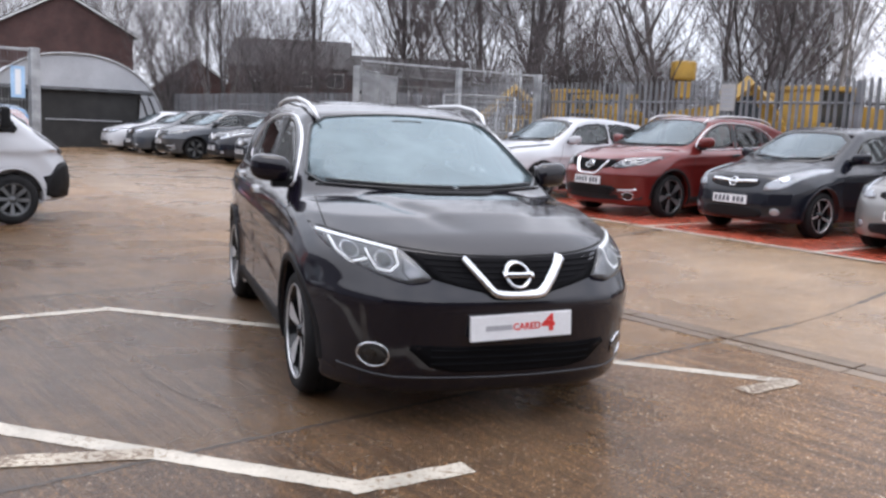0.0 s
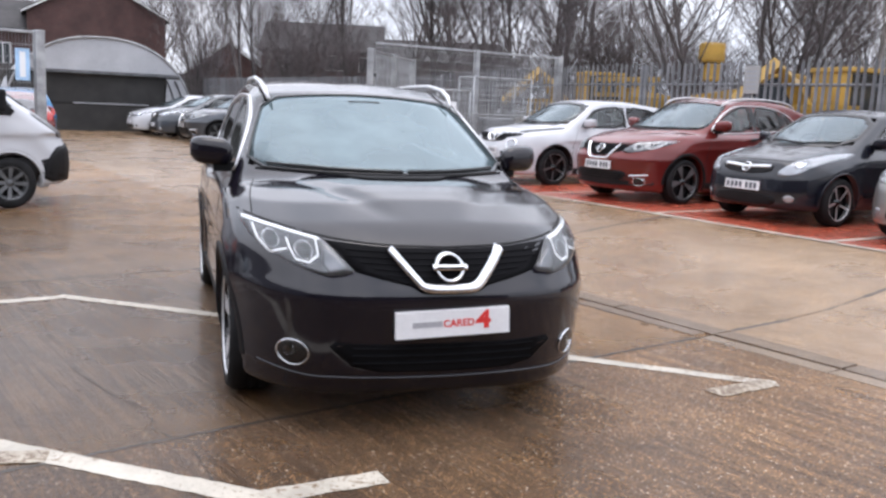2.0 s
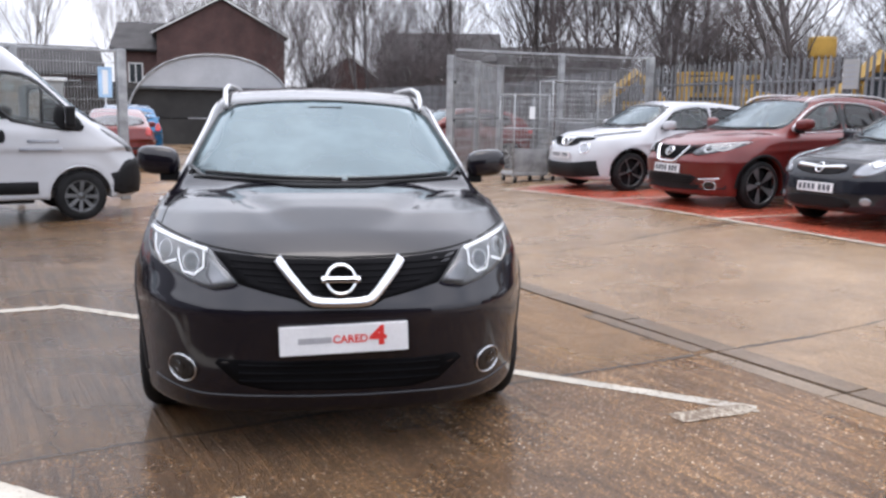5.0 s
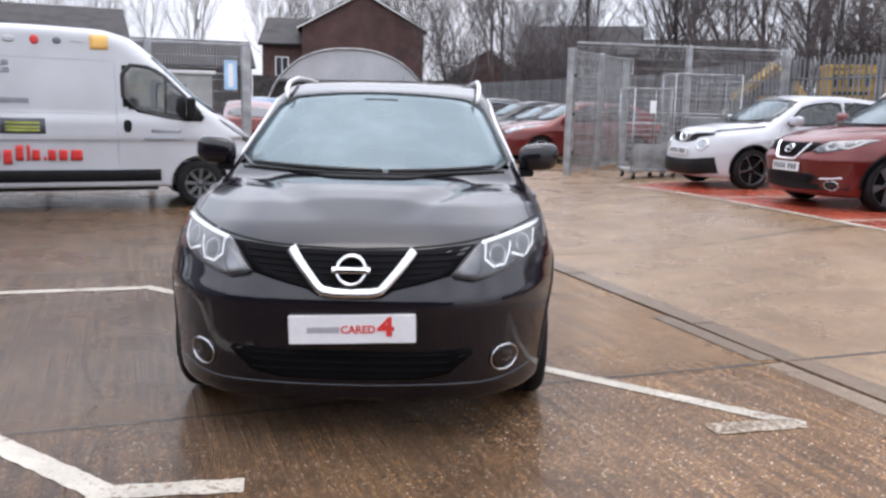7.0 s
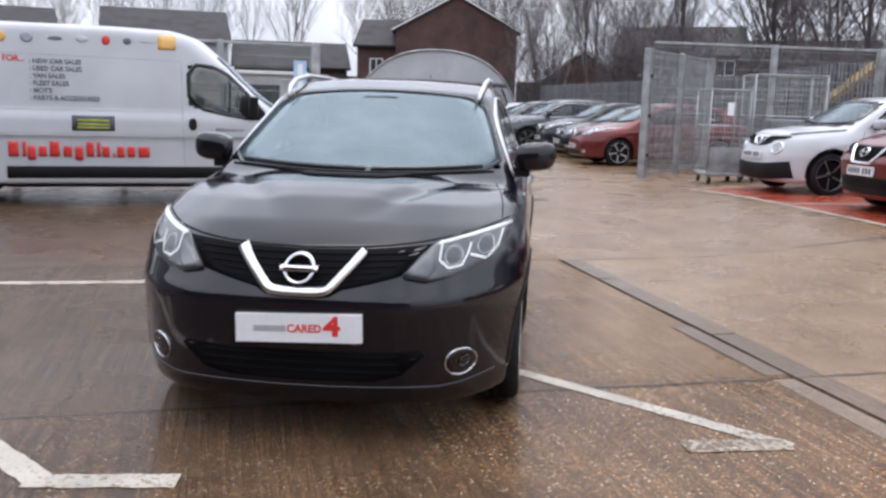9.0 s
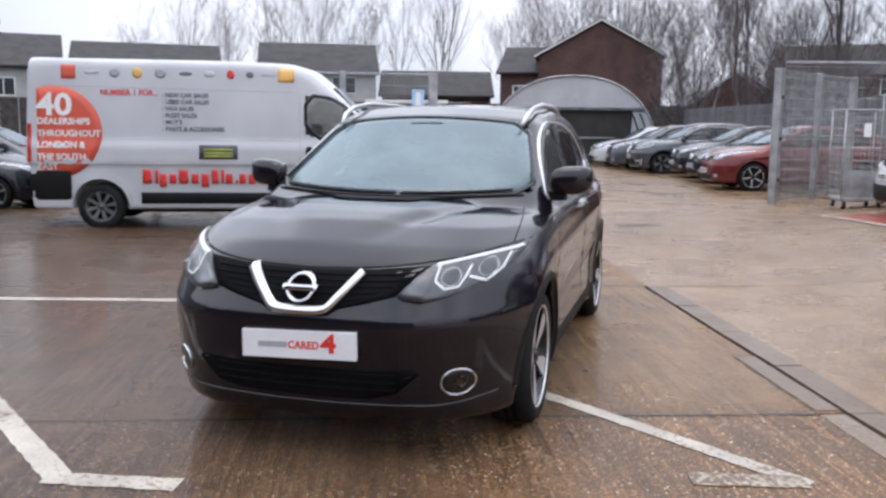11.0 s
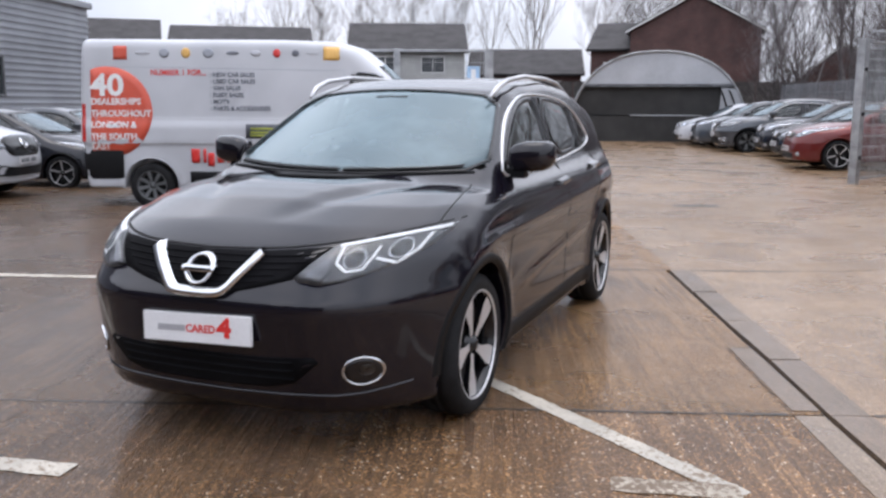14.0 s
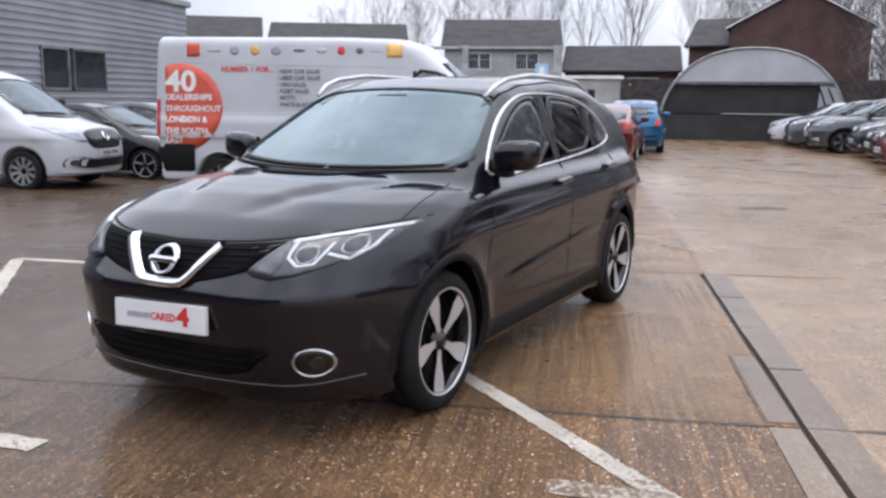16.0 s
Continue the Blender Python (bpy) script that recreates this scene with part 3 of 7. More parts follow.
        keep = np.ones(len(Q), bool)
        for view, outline, y0, y1 in holes:
            A = c[:, [1, 2]] if view == "side" else c[:, [0, 2]]
            keep &= ~(inside(A, outline) & (c[:, 1] > y0) & (c[:, 1] < y1) & ((c[:, 0] > 0.35) | (view != "side")))
        Q = Q[keep]
        n = len(P)
        ren = np.where(mid, np.arange(n), np.arange(n) + n)
        M = P * (-1, 1, 1)
        V2 = np.concatenate([P, M])
        F2 = np.concatenate([Q, ren[Q][:, ::-1]])
        me = mesh_of(name, V2, F2, True)
        bm = bmesh.new()
        bm.from_mesh(me)
        bmesh.ops.delete(bm, geom=[v for v in bm.verts if not v.link_faces], context="VERTS")
        bm.to_mesh(me)
        bm.free()
        return me


def inside(A, outline):
    """Which 2D points lie in a closed outline."""
    r = np.zeros(len(A), bool)
    n = len(outline)
    for i in range(n):
        (x0, y0), (x1, y1) = outline[i], outline[(i + 1) % n]
        c = ((y0 > A[:, 1]) != (y1 > A[:, 1])) & (A[:, 0] < (x1 - x0) * (A[:, 1] - y0) / ((y1 - y0) or 1e-9) + x0)
        r ^= c
    return r


def resample(pts, step, closed=True, round_=0):
    """Even steps along an outline, its corners cut round_ times."""
    p = [Vector(q).to_2d() for q in pts]
    for _ in range(round_):
        o = [] if closed else [p[0]]
        for i in range(len(p) - (0 if closed else 1)):
            a, b = p[i], p[(i + 1) % len(p)]
            o += [a.lerp(b, 0.25), a.lerp(b, 0.75)]
        p = o if closed else o + [p[-1]]
    out = []
    for i in range(len(p) - (0 if closed else 1)):
        a, b = p[i], p[(i + 1) % len(p)]
        n = max(1, int((b - a).length / step))
        out += [a.lerp(b, j / n) for j in range(n)]
    return out if closed else out + [p[-1]]


def panel(sh, name, outline, view, off, material, parent, label="", step=0.03, rings=5, round_=1, deep=0.012):
    """A plate that follows the body: an outline laid on the skin, with a turned-in edge."""
    o = resample(outline, step, True, round_)
    c = sum(o, Vector((0, 0))) / len(o)
    n = len(o)
    pts = [c]
    for r in range(1, rings + 1):
        pts += [c.lerp(q, r / rings) for q in o]
    pts = [(q.x, q.y) for q in pts]
    v = list(map(tuple, sh.skin(pts, view, off)))
    v += list(map(tuple, sh.skin([(q.x, q.y) for q in o], view, off - deep)))
    f = [(0, 1 + i, 1 + (i + 1) % n) for i in range(n)]
    for r in range(rings):
        a, b = 1 + r * n, 1 + (r + 1) * n
        f += [(a + i, b + i, b + (i + 1) % n, a + (i + 1) % n) for i in range(n)]
    me = mesh_of(name, v, f, True)
    bm = bmesh.new()
    bm.from_mesh(me)
    bmesh.ops.recalc_face_normals(bm, faces=bm.faces)
    s = bm.faces[0] if not hasattr(bm.faces, "ensure_lookup_table") else (bm.faces.ensure_lookup_table() or bm.faces[0])
    want = {"front": Vector((0, -1, 0.3)), "rear": Vector((0, 1, 0.3)), "side": Vector((1, 0, 0.2)), "side_right": Vector((-1, 0, 0.2)), "top": Vector((0, 0, 1))}[view]
    if s.normal.dot(want) < 0:
        bmesh.ops.reverse_faces(bm, faces=bm.faces)
    for q in bm.faces:
        q.smooth = True
    bm.to_mesh(me)
    bm.free()
    return part(name, me, material, parent, label)


def strip(sh, name, path, width, view, off, material, parent, label="", step=0.03, round_=1, closed=False, deep=0.012):
    """A moulding along a path on the body."""
    p = resample(path, step, closed, round_)
    n = len(p)
    rows = [[], [], [], []]
    for i, q in enumerate(p):
        a = p[(i - 1) % n] if closed or i else p[0]
        b = p[(i + 1) % n] if closed or i < n - 1 else p[-1]
        d = (b - a).normalized()
        s = Vector((-d.y, d.x))
        for r, u in zip(rows, (-0.5, -0.38, 0.38, 0.5)):
            r.append(q + s * (width * u))
    v = []
    for r, o in zip(rows, (off - deep, off, off, off - deep)):
        v += list(map(tuple, sh.skin([(q.x, q.y) for q in r], view, o)))
    f = []
    for r in range(3):
        for i in range(n if closed else n - 1):
            j = (i + 1) % n
            f.append((r * n + i, r * n + j, (r + 1) * n + j, (r + 1) * n + i))
    me = mesh_of(name, v, f, True)
    return part(name, me, material, parent, label)


def both(view):
    return ("side", "side_right") if view == "side" else (view,)


def mirrored(pts):
    return [(-x, z) for x, z in pts][::-1]


# ---- wheels ----
def wheel_meshes(R, rim, width, spokes, style):
    w = width / 2
    tv, tf = lathe([(rim - 0.004, -w + 0.01), (rim + 0.012, -w), (R - 0.03, -w - 0.004), (R - 0.006, -w + 0.022), (R, -w + 0.05), (R, -0.03), (R - 0.008, -0.026), (R - 0.008, -0.016), (R, -0.012),
                    (R, 0.012), (R - 0.008, 0.016), (R - 0.008, 0.026), (R, 0.03), (R, w - 0.05), (R - 0.006, w - 0.022), (R - 0.03, w + 0.004), (rim + 0.012, w), (rim - 0.004, w - 0.01)], 48)
    tyre = mesh_of("tyre", tv, tf, True)
    bv, bf = lathe([(rim, -w + 0.012), (rim - 0.018, -w + 0.03), (rim - 0.03, 0.02), (rim - 0.012, w - 0.02), (rim + 0.002, w - 0.004), (rim + 0.006, w - 0.001), (rim + 0.006, w - 0.012)], 48)
    barrel = mesh_of("rim", bv, bf, True)
    dv, df = lathe([(0.0, w - 0.085), (rim - 0.02, w - 0.085), (rim - 0.02, w - 0.10), (0.0, w - 0.10)], 32)
    disc = mesh_of("wheel", dv, df, False)
    lv, lf = lathe([(rim + 0.008, w + 0.0005), (rim + 0.004, w + 0.002), (rim - 0.001, w - 0.001), (rim - 0.002, w - 0.008)], 48)
    lip = mesh_of("rim_lip", lv, lf, True)
    bm = bmesh.new()
    for s in range(spokes):
        m = Matrix.Rotation(2 * math.pi * s / spokes, 4, "X")
        if style == "wide":
            outl = [(0.045, -0.018), (0.10, -0.024), (rim - 0.06, -0.058), (rim - 0.002, -0.062), (rim - 0.002, 0.030), (rim - 0.06, 0.036), (0.10, 0.020), (0.045, 0.018)]
        elif style == "twin":
            outl = [(0.05, -0.012), (rim - 0.004, -0.040), (rim - 0.004, -0.012), (0.05, 0.012)]
        else:
            outl = [(0.05, -0.02), (rim - 0.004, -0.028), (rim - 0.004, 0.028), (0.05, 0.02)]
        top = [bm.verts.new(m @ Vector((w - 0.012 - 0.022 * (1 - r / rim), t, r))) for r, t in outl]
        bot = [bm.verts.new(m @ Vector((w - 0.05, t * 1.0, r))) for r, t in outl]
        fs = [bm.faces.new(top[::-1])]
        for i in range(len(outl)):
            j = (i + 1) % len(outl)
            q = bm.faces.new((top[i], top[j], bot[j], bot[i]))
            q.material_index = 1
    bmesh.ops.recalc_face_normals(bm, faces=bm.faces)
    sp = bpy.data.meshes.new("spokes")
    bm.to_mesh(sp)
    bm.free()
    cv, cf = lathe([(0.0, w - 0.012), (0.03, w - 0.014), (0.034, w - 0.03), (0.06, w - 0.034), (0.064, w - 0.06)], 20)
    cap = mesh_of("hub_cap", cv, cf, True)
    return tyre, barrel, disc, sp, cap, lip


def add_wheels(car, k, rim, spokes, style, face, back=None, width=0.215, turn=0.0):
    R, hw = k["wheel"], k["hw"]
    tyre, barrel, disc, sp, cap, lip = wheel_meshes(R, rim, width, spokes, style)
    for me, ms in ((tyre, [RUBBER]), (barrel, [back or face]), (disc, [PLASTIC]), (sp, [face, back or face]), (cap, [back or face]), (lip, [face])):
        for q in ms:
            me.materials.append(q)
    out = hw - 0.014 - width / 2
    for i, wy in enumerate(k["axles"]):
        for side in (1, -1):
            w = part("wheel", disc, None, car)
            w.matrix_basis = pose(side * out, wy, R, 17 * i + 9 + 13 * side, 0, (0 if side > 0 else 180) + (turn if i == 0 else 0))
            for nm, me in (("tyre", tyre), ("rim", barrel), ("spokes", sp), ("hub_cap", cap), ("rim_lip", lip)):
                part(nm, me, None, w)


def mirror_bm(sx, at, size):
    """A door mirror: a rounded shell with a short arm."""
    bm = bmesh.new()
    bmesh.ops.create_uvsphere(bm, u_segments=20, v_segments=12, radius=1.0)
    for v in bm.verts:
        x, y, z = v.co
        q = lambda c, e: math.copysign(abs(c) ** e, c)
        v.co = Vector((q(x, 0.6) * size[0], q(y, 0.75) * size[1] + 0.03 * x * sx, q(z, 0.65) * size[2] + 0.012 * x * sx)) + Vector(at)
    return bm


# ---- the black crossover ----
XOVER = dict(length=4.377, hw=0.915, height=1.64, wheel=0.335, arch=0.385, axles=(0.905, 3.56), flare=0.020, floor=0.175, crease=0.010,
            bow=0.59, bow_pow=4.15, bow_rear=0.30, bow_glass=0.25, belt=1.06, belt_w=0.825, tumble=0.35, roof_drop=0.075, hood_drop=0.045, shoulder=0.075, ridge=0.019,
            hood=[(0.0, 0.77), (0.09, 0.862), (0.28, 0.947), (0.50, 1.016), (0.75, 1.056), (1.10, 1.078), (1.6, 1.085), (4.1, 1.13), (4.4, 1.05)],
            nose=[(0.12, 0.15), (0.20, 0.085), (0.30, 0.050), (0.40, 0.030), (0.52, 0.010), (0.62, -0.006), (0.665, -0.008), (0.705, 0.02), (0.80, 0.062), (0.87, 0.10), (0.95, 0.17), (1.1, 0.34)],
            tail=[(0.2, 4.18), (0.35, 4.33), (0.55, 4.377), (0.75, 4.36), (1.0, 4.28), (1.15, 4.17), (1.45, 3.92), (1.6, 3.80)],
            side=[(0.2, 0.955), (0.35, 0.985), (0.5, 0.985), (0.72, 1.0), (0.9, 0.998), (1.0, 0.982), (1.10, 0.93)],
            plan=[(0.0, 0.985), (0.9, 1.0), (2.2, 0.995), (3.4, 0.995), (4.0, 0.955), (4.4, 0.90)],
            roof=[(0.95, 1.01), (1.12, 1.11), (1.98, 1.535), (2.25, 1.592), (2.75, 1.618), (3.3, 1.580), (3.85, 1.450), (4.05, 1.34)])
XSHAPE = Shape(**XOVER)
WINDSCREEN = [(-0.765, 1.118), (-0.40, 1.106), (0, 1.103), (0.40, 1.106), (0.765, 1.118), (0.700, 1.29), (0.605, 1.487), (0.30, 1.519), (0, 1.529), (-0.30, 1.519), (-0.605, 1.487), (-0.700, 1.29)]
DOORGLASS_F = [(1.52, 1.085), (2.46, 1.120), (2.45, 1.475), (2.20, 1.465), (1.96, 1.375), (1.68, 1.21)]
DOORGLASS_R = [(2.57, 1.122), (3.20, 1.155), (3.18, 1.430), (2.90, 1.470), (2.56, 1.478)]
QUARTER = [(3.29, 1.163), (3.50, 1.200), (3.45, 1.275), (3.35, 1.365), (3.27, 1.405)]
GLASS_RING = [(1.44, 1.05), (2.40, 1.088), (3.14, 1.128), (3.62, 1.19), (3.56, 1.27), (3.42, 1.375), (3.20, 1.455), (2.85, 1.500), (2.45, 1.506), (2.16, 1.490), (1.90, 1.39), (1.60, 1.20)]
REARGLASS = [(-0.52, 1.12), (0.52, 1.12), (0.46, 1.38), (-0.46, 1.38)]


def shut_lines(sh, car, lines):
    for view, path in lines:
        for v in both(view):
            strip(sh, "shut_line", path, 0.007, v, 0.0015, SEAM, car, step=0.04, round_=1, deep=0.004)


def cabin(car, k, wheel_side=-1, dash_y=1.35):
    """Dashboard, steering wheel and seats, seen through the glass."""
    part("dashboard", boxes(((-0.66, dash_y - 0.12, 0.72), (0.66, dash_y + 0.33, 1.02)), bevel=0.05), TRIM, car)
    for sx in (-1, 1):
        bm = bmesh.new()
        box(bm, (sx * 0.36 - 0.24, dash_y + 0.78, 0.45), (sx * 0.36 + 0.24, dash_y + 1.28, 0.62), 0.05)
        box(bm, (sx * 0.36 - 0.23, dash_y + 1.20, 0.55), (sx * 0.36 + 0.23, dash_y + 1.36, 1.14), 0.06)
        box(bm, (sx * 0.36 - 0.12, dash_y + 1.26, 1.15), (sx * 0.36 + 0.12, dash_y + 1.36, 1.34), 0.04)
        part("front_seat", bm, SEAT, car)
    bm = boxes(((-0.60, dash_y + 2.05, 0.45), (0.60, dash_y + 2.22, 1.12)), bevel=0.05)
    part("rear_seat", bm, SEAT, car)
    part("cabin_floor", boxes(((-0.70, dash_y - 0.1, 0.36), (0.70, dash_y + 2.6, 0.42))), TRIM, car)
    v, f = lathe([(0.17, -0.012), (0.185, 0.0), (0.17, 0.012), (0.155, 0.0), (0.17, -0.012)], 28)
    w = part("steering_wheel", mesh_of("steering_wheel", v, f, True), TRIM, car)
    w.matrix_basis = pose(wheel_side * 0.36, dash_y + 0.45, 0.98, 0, 0, 90) @ pose(0, 0, 0, 0, 25, 0)


def crossover(m, label, body_mat, cell, detail=True, plate_bar=False, group="", rim_face=None):
    sh, k = XSHAPE, XOVER
    car = thing("car", m, label, "car", group)
    holes = [("front", [(x * 0.985, z) for x, z in WINDSCREEN], 0.9, 2.4), ("side", DOORGLASS_F, 1.2, 2.6), ("side", DOORGLASS_R, 2.2, 3.4), ("side", QUARTER, 3.1, 3.9)]
    part("body", sh.body("body", cell, holes), body_mat, car)
    # glass and its dark border
    g = panel(sh, "windscreen", [(x * 1.01, z + (0.006 if z > 1.3 else -0.006)) for x, z in WINDSCREEN], "front", 0.004, GLASS if detail else CARGLASS, car, step=0.05, rings=6, deep=0.002)
    g.visible_shadow = False
    strip(sh, "windscreen_border", WINDSCREEN, 0.015, "front", 0.007, GLOSSBLACK, car, closed=True, round_=1, deep=0.006)
    for v in both("side"):
        for nm, o, mt in (("front_window", DOORGLASS_F, SIDEGLASS), ("rear_window", DOORGLASS_R, TINT), ("quarter_window", QUARTER, TINT)):
            w = panel(sh, nm, o, v, 0.002, mt, car, step=0.06, deep=0.002)
            w.visible_shadow = False
            strip(sh, "window_seal", o, 0.035, v, 0.004, GLOSSBLACK, car, closed=True, deep=0.006)
        strip(sh, "chrome_window_trim", GLASS_RING, 0.012, v, 0.007, SATIN, car, "bright chrome window surround", closed=True, round_=2)
        strip(sh, "door_pillar", [(2.515, 1.10), (2.505, 1.485)], 0.085, v, 0.006, GLOSSBLACK, car, round_=0)
        strip(sh, "door_pillar", [(3.245, 1.14), (3.225, 1.43)], 0.05, v, 0.006, GLOSSBLACK, car, round_=0)
        # sill and arch cladding
        strip(sh, "sill_cladding", [(1.33, 0.275), (2.2, 0.275), (3.15, 0.285)], 0.11, v, 0.008, PLASTIC, car, "matt black plastic sill")
        for wy in k["axles"]:
            arc = [(wy + 0.408 * math.cos(a), k["wheel"] + 0.408 * math.sin(a)) for a in np.linspace(radians(-18 if wy < 2 else -12), radians(198 if wy > 2 else 186), 26)]
            strip(sh, "arch_cladding", arc, 0.05, v, 0.008, PLASTIC, car, "matt black plastic arch lip", round_=0)
        for y in (2.29, 3.20):
            strip(sh, "door_handle", [(y, 0.965 + 0.05 * (y - 2)), (y + 0.19, 0.98 + 0.05 * (y - 2))], 0.032, v, 0.034, body_mat if detail else PLASTIC, car, "body-coloured pull handle", deep=0.035)
    panel(sh, "rear_screen", REARGLASS, "rear", 0.004, TINT, car, step=0.06)
    # lamps
    for fl in (lambda p: p, mirrored):
        lamp_o = fl([(0.424, 0.763), (0.440, 0.752), (0.520, 0.737), (0.600, 0.751), (0.680, 0.776), (0.770, 0.816), (0.825, 0.858), (0.850, 0.905), (0.853, 0.930), (0.780, 0.921), (0.700, 0.909), (0.620, 0.896), (0.556, 0.886), (0.535, 0.876), (0.490, 0.832)])
        hl = panel(sh, "headlight", lamp_o, "front", 0.003, REFLECT, car, "clear headlight with a white light strip", step=0.02, rings=6, round_=0)
        for (cx, cz, r) in ((0.618, 0.830, 0.034), (0.742, 0.858, 0.032)):
            ring = fl([(cx + r * math.cos(a), cz + r * math.sin(a)) for a in np.linspace(0, 2 * math.pi, 14, endpoint=False)])
            panel(sh, "projector", ring, "front", 0.007, GLOSSBLACK, hl, step=0.02, rings=3)
            strip(sh, "projector_ring", ring, 0.007, "front", 0.010, CHROME, hl, closed=True, round_=1, step=0.01)
            inner = fl([(cx + r * 0.62 * math.cos(a), cz + r * 0.62 * math.sin(a)) for a in np.linspace(0, 2 * math.pi, 10, endpoint=False)])
            panel(sh, "projector_lens", inner, "front", 0.012, LENS if detail else REFLECT, hl, step=0.02, rings=3)
        strip(sh, "light_strip", fl([(0.552, 0.876), (0.62, 0.888), (0.70, 0.901), (0.78, 0.913), (0.846, 0.922)]), 0.012, "front", 0.011, DRL, hl, "white daylight strip", round_=0)
        strip(sh, "light_strip", fl([(0.566, 0.874), (0.562, 0.815), (0.600, 0.783), (0.650, 0.790), (0.672, 0.835), (0.680, 0.872)]), 0.009, "front", 0.011, DRL, hl, "white daylight strip", round_=0, step=0.012)
        strip(sh, "light_strip", fl([(0.683, 0.828), (0.745, 0.806), (0.792, 0.850), (0.806, 0.905)]), 0.009, "front", 0.011, DRL, hl, "white daylight strip", round_=0, step=0.012)
        panel(sh, "indicator", fl([(0.445, 0.764), (0.525, 0.749), (0.550, 0.782), (0.540, 0.850), (0.500, 0.822)]), "front", 0.007, BOWL, hl, "ribbed clear indicator", step=0.02, rings=3, round_=0)
        lens = panel(sh, "lens", lamp_o, "front", 0.016, LENS, hl, step=0.025, rings=5, deep=0.012, round_=0)
        lens.visible_shadow = False
        # fog lamps
        ring = fl([(0.664 + 0.063 * math.cos(a), 0.380 + 0.060 * math.sin(a)) for a in np.linspace(0, 2 * math.pi, 16, endpoint=False)])
        fog = panel(sh, "fog_lamp", ring if detail else [(x, z - 0.055) for x, z in ring], "front", 0.006, GLOSSBLACK, car, "round fog lamp in a chrome ring", step=0.02, rings=3)
        strip(sh, "chrome_ring", ring if detail else [(x, z - 0.055) for x, z in ring], 0.0068, "front", 0.010, CHROME, fog, closed=True, step=0.01)
        if not detail:
            strip(sh, "chrome_blade", fl([(0.56, 0.405), (0.66, 0.412), (0.76, 0.43)]), 0.022, "front", 0.014, CHROME, car, "chrome bumper blade")
        inner = fl([(0.676 + 0.026 * math.cos(a), 0.385 + 0.026 * math.sin(a)) for a in np.linspace(0, 2 * math.pi, 12, endpoint=False)])
        panel(sh, "fog_lens", inner, "front", 0.006, LENS, fog, step=0.02, rings=3)
        # tail lamps
        tl = fl([(0.52, 0.98), (0.78, 0.98), (0.80, 1.06), (0.66, 1.09)])
        panel(sh, "tail_light", tl, "rear", 0.006, TAIL, car, step=0.04)
    # grille, chrome V and round badge
    half = [(0.0, 0.670), (0.13, 0.672), (0.18, 0.700), (0.30, 0.727), (0.415, 0.757), (0.480, 0.832), (0.528, 0.874), (0.42, 0.868), (0.29, 0.858), (0.0, 0.850)]
    gr = panel(sh, "grille", [(-x, z) for x, z in half[-2:0:-1]] + half, "front", 0.002, MATTBLACK, car, "black mesh grille", step=0.03, rings=7, round_=0)
    for z in (0.71, 0.735, 0.76, 0.785, 0.81, 0.835):
        wd = min(0.19 + (z - 0.70) * 2.4, 0.45)
        strip(sh, "grille_bar", [(-wd, z + 0.012), (-0.2, z), (0.2, z), (wd, z + 0.012)], 0.007, "front", 0.005, MATTBLACK, gr, step=0.05)
    if detail:
        strip(sh, "chrome_v", [(-0.262, 0.858), (-0.215, 0.800), (-0.135, 0.708), (-0.105, 0.692), (0, 0.689), (0.105, 0.692), (0.135, 0.708), (0.215, 0.800), (0.262, 0.858)], 0.040, "front", 0.026, CHROME, gr, "chrome V-shaped moulding", round_=1, step=0.015, deep=0.03)
    else:
        strip(sh, "chrome_v", [(-0.335, 0.862), (-0.285, 0.780), (-0.205, 0.668), (-0.17, 0.640), (0, 0.636), (0.17, 0.640), (0.205, 0.668), (0.285, 0.780), (0.335, 0.862)], 0.034, "front", 0.020, CHROME, gr, "chrome V-shaped moulding", round_=1, step=0.02, deep=0.03)
        panel(sh, "lower_bumper", [(-0.60, 0.40), (-0.45, 0.47), (0.45, 0.47), (0.60, 0.40), (0.80, 0.33), (0.78, 0.27), (0, 0.24), (-0.78, 0.27), (-0.80, 0.33)], "front", 0.0045, PLASTIC, car, "matt black lower bumper", step=0.06, rings=6, round_=0)
    ring = [(0.060 * math.cos(a), 0.780 + 0.055 * math.sin(a)) for a in np.linspace(0, 2 * math.pi, 26, endpoint=False)]
    strip(sh, "badge_ring", ring, 0.014, "front", 0.034, CHROME, gr, "round chrome badge", closed=True, step=0.01, deep=0.02)
    strip(sh, "badge_bar", [(-0.079, 0.780), (0.079, 0.780)], 0.026, "front", 0.037, CHROME, gr, step=0.02, round_=0, deep=0.02)
    strip(sh, "badge_print_bar", [(-0.064, 0.780), (0.064, 0.780)], 0.010, "front", 0.039, PLASTIC, gr, step=0.02, round_=0, deep=0.004)
    # bumper intakes and lip
    half = [(0.0, 0.300), (0.30, 0.308), (0.42, 0.335), (0.52, 0.425), (0.50, 0.448), (0.30, 0.440), (0.0, 0.438)]
    low = panel(sh, "lower_intake", [(-x, z) for x, z in half[-2:0:-1]] + half, "front", 0.002, MATTBLACK, car, "black lower air intake", rings=7, round_=0)
    for z in (0.345, 0.38, 0.415):
        strip(sh, "intake_bar", [(-0.42, z + 0.006), (0, z), (0.42, z + 0.006)], 0.012, "front", 0.008, MATTBLACK, low, step=0.06)
    strip(sh, "bumper_lip", [(-0.80, 0.300), (-0.62, 0.272), (-0.42, 0.280), (0, 0.268), (0.42, 0.280), (0.62, 0.272), (0.80, 0.300)], 0.020, "front", 0.006, body_mat if detail else PLASTIC, car, step=0.04, deep=0.02)
    # plate
    lean = pose(0.011, -0.016, 0.541, -3, -2.0 if detail else 0)
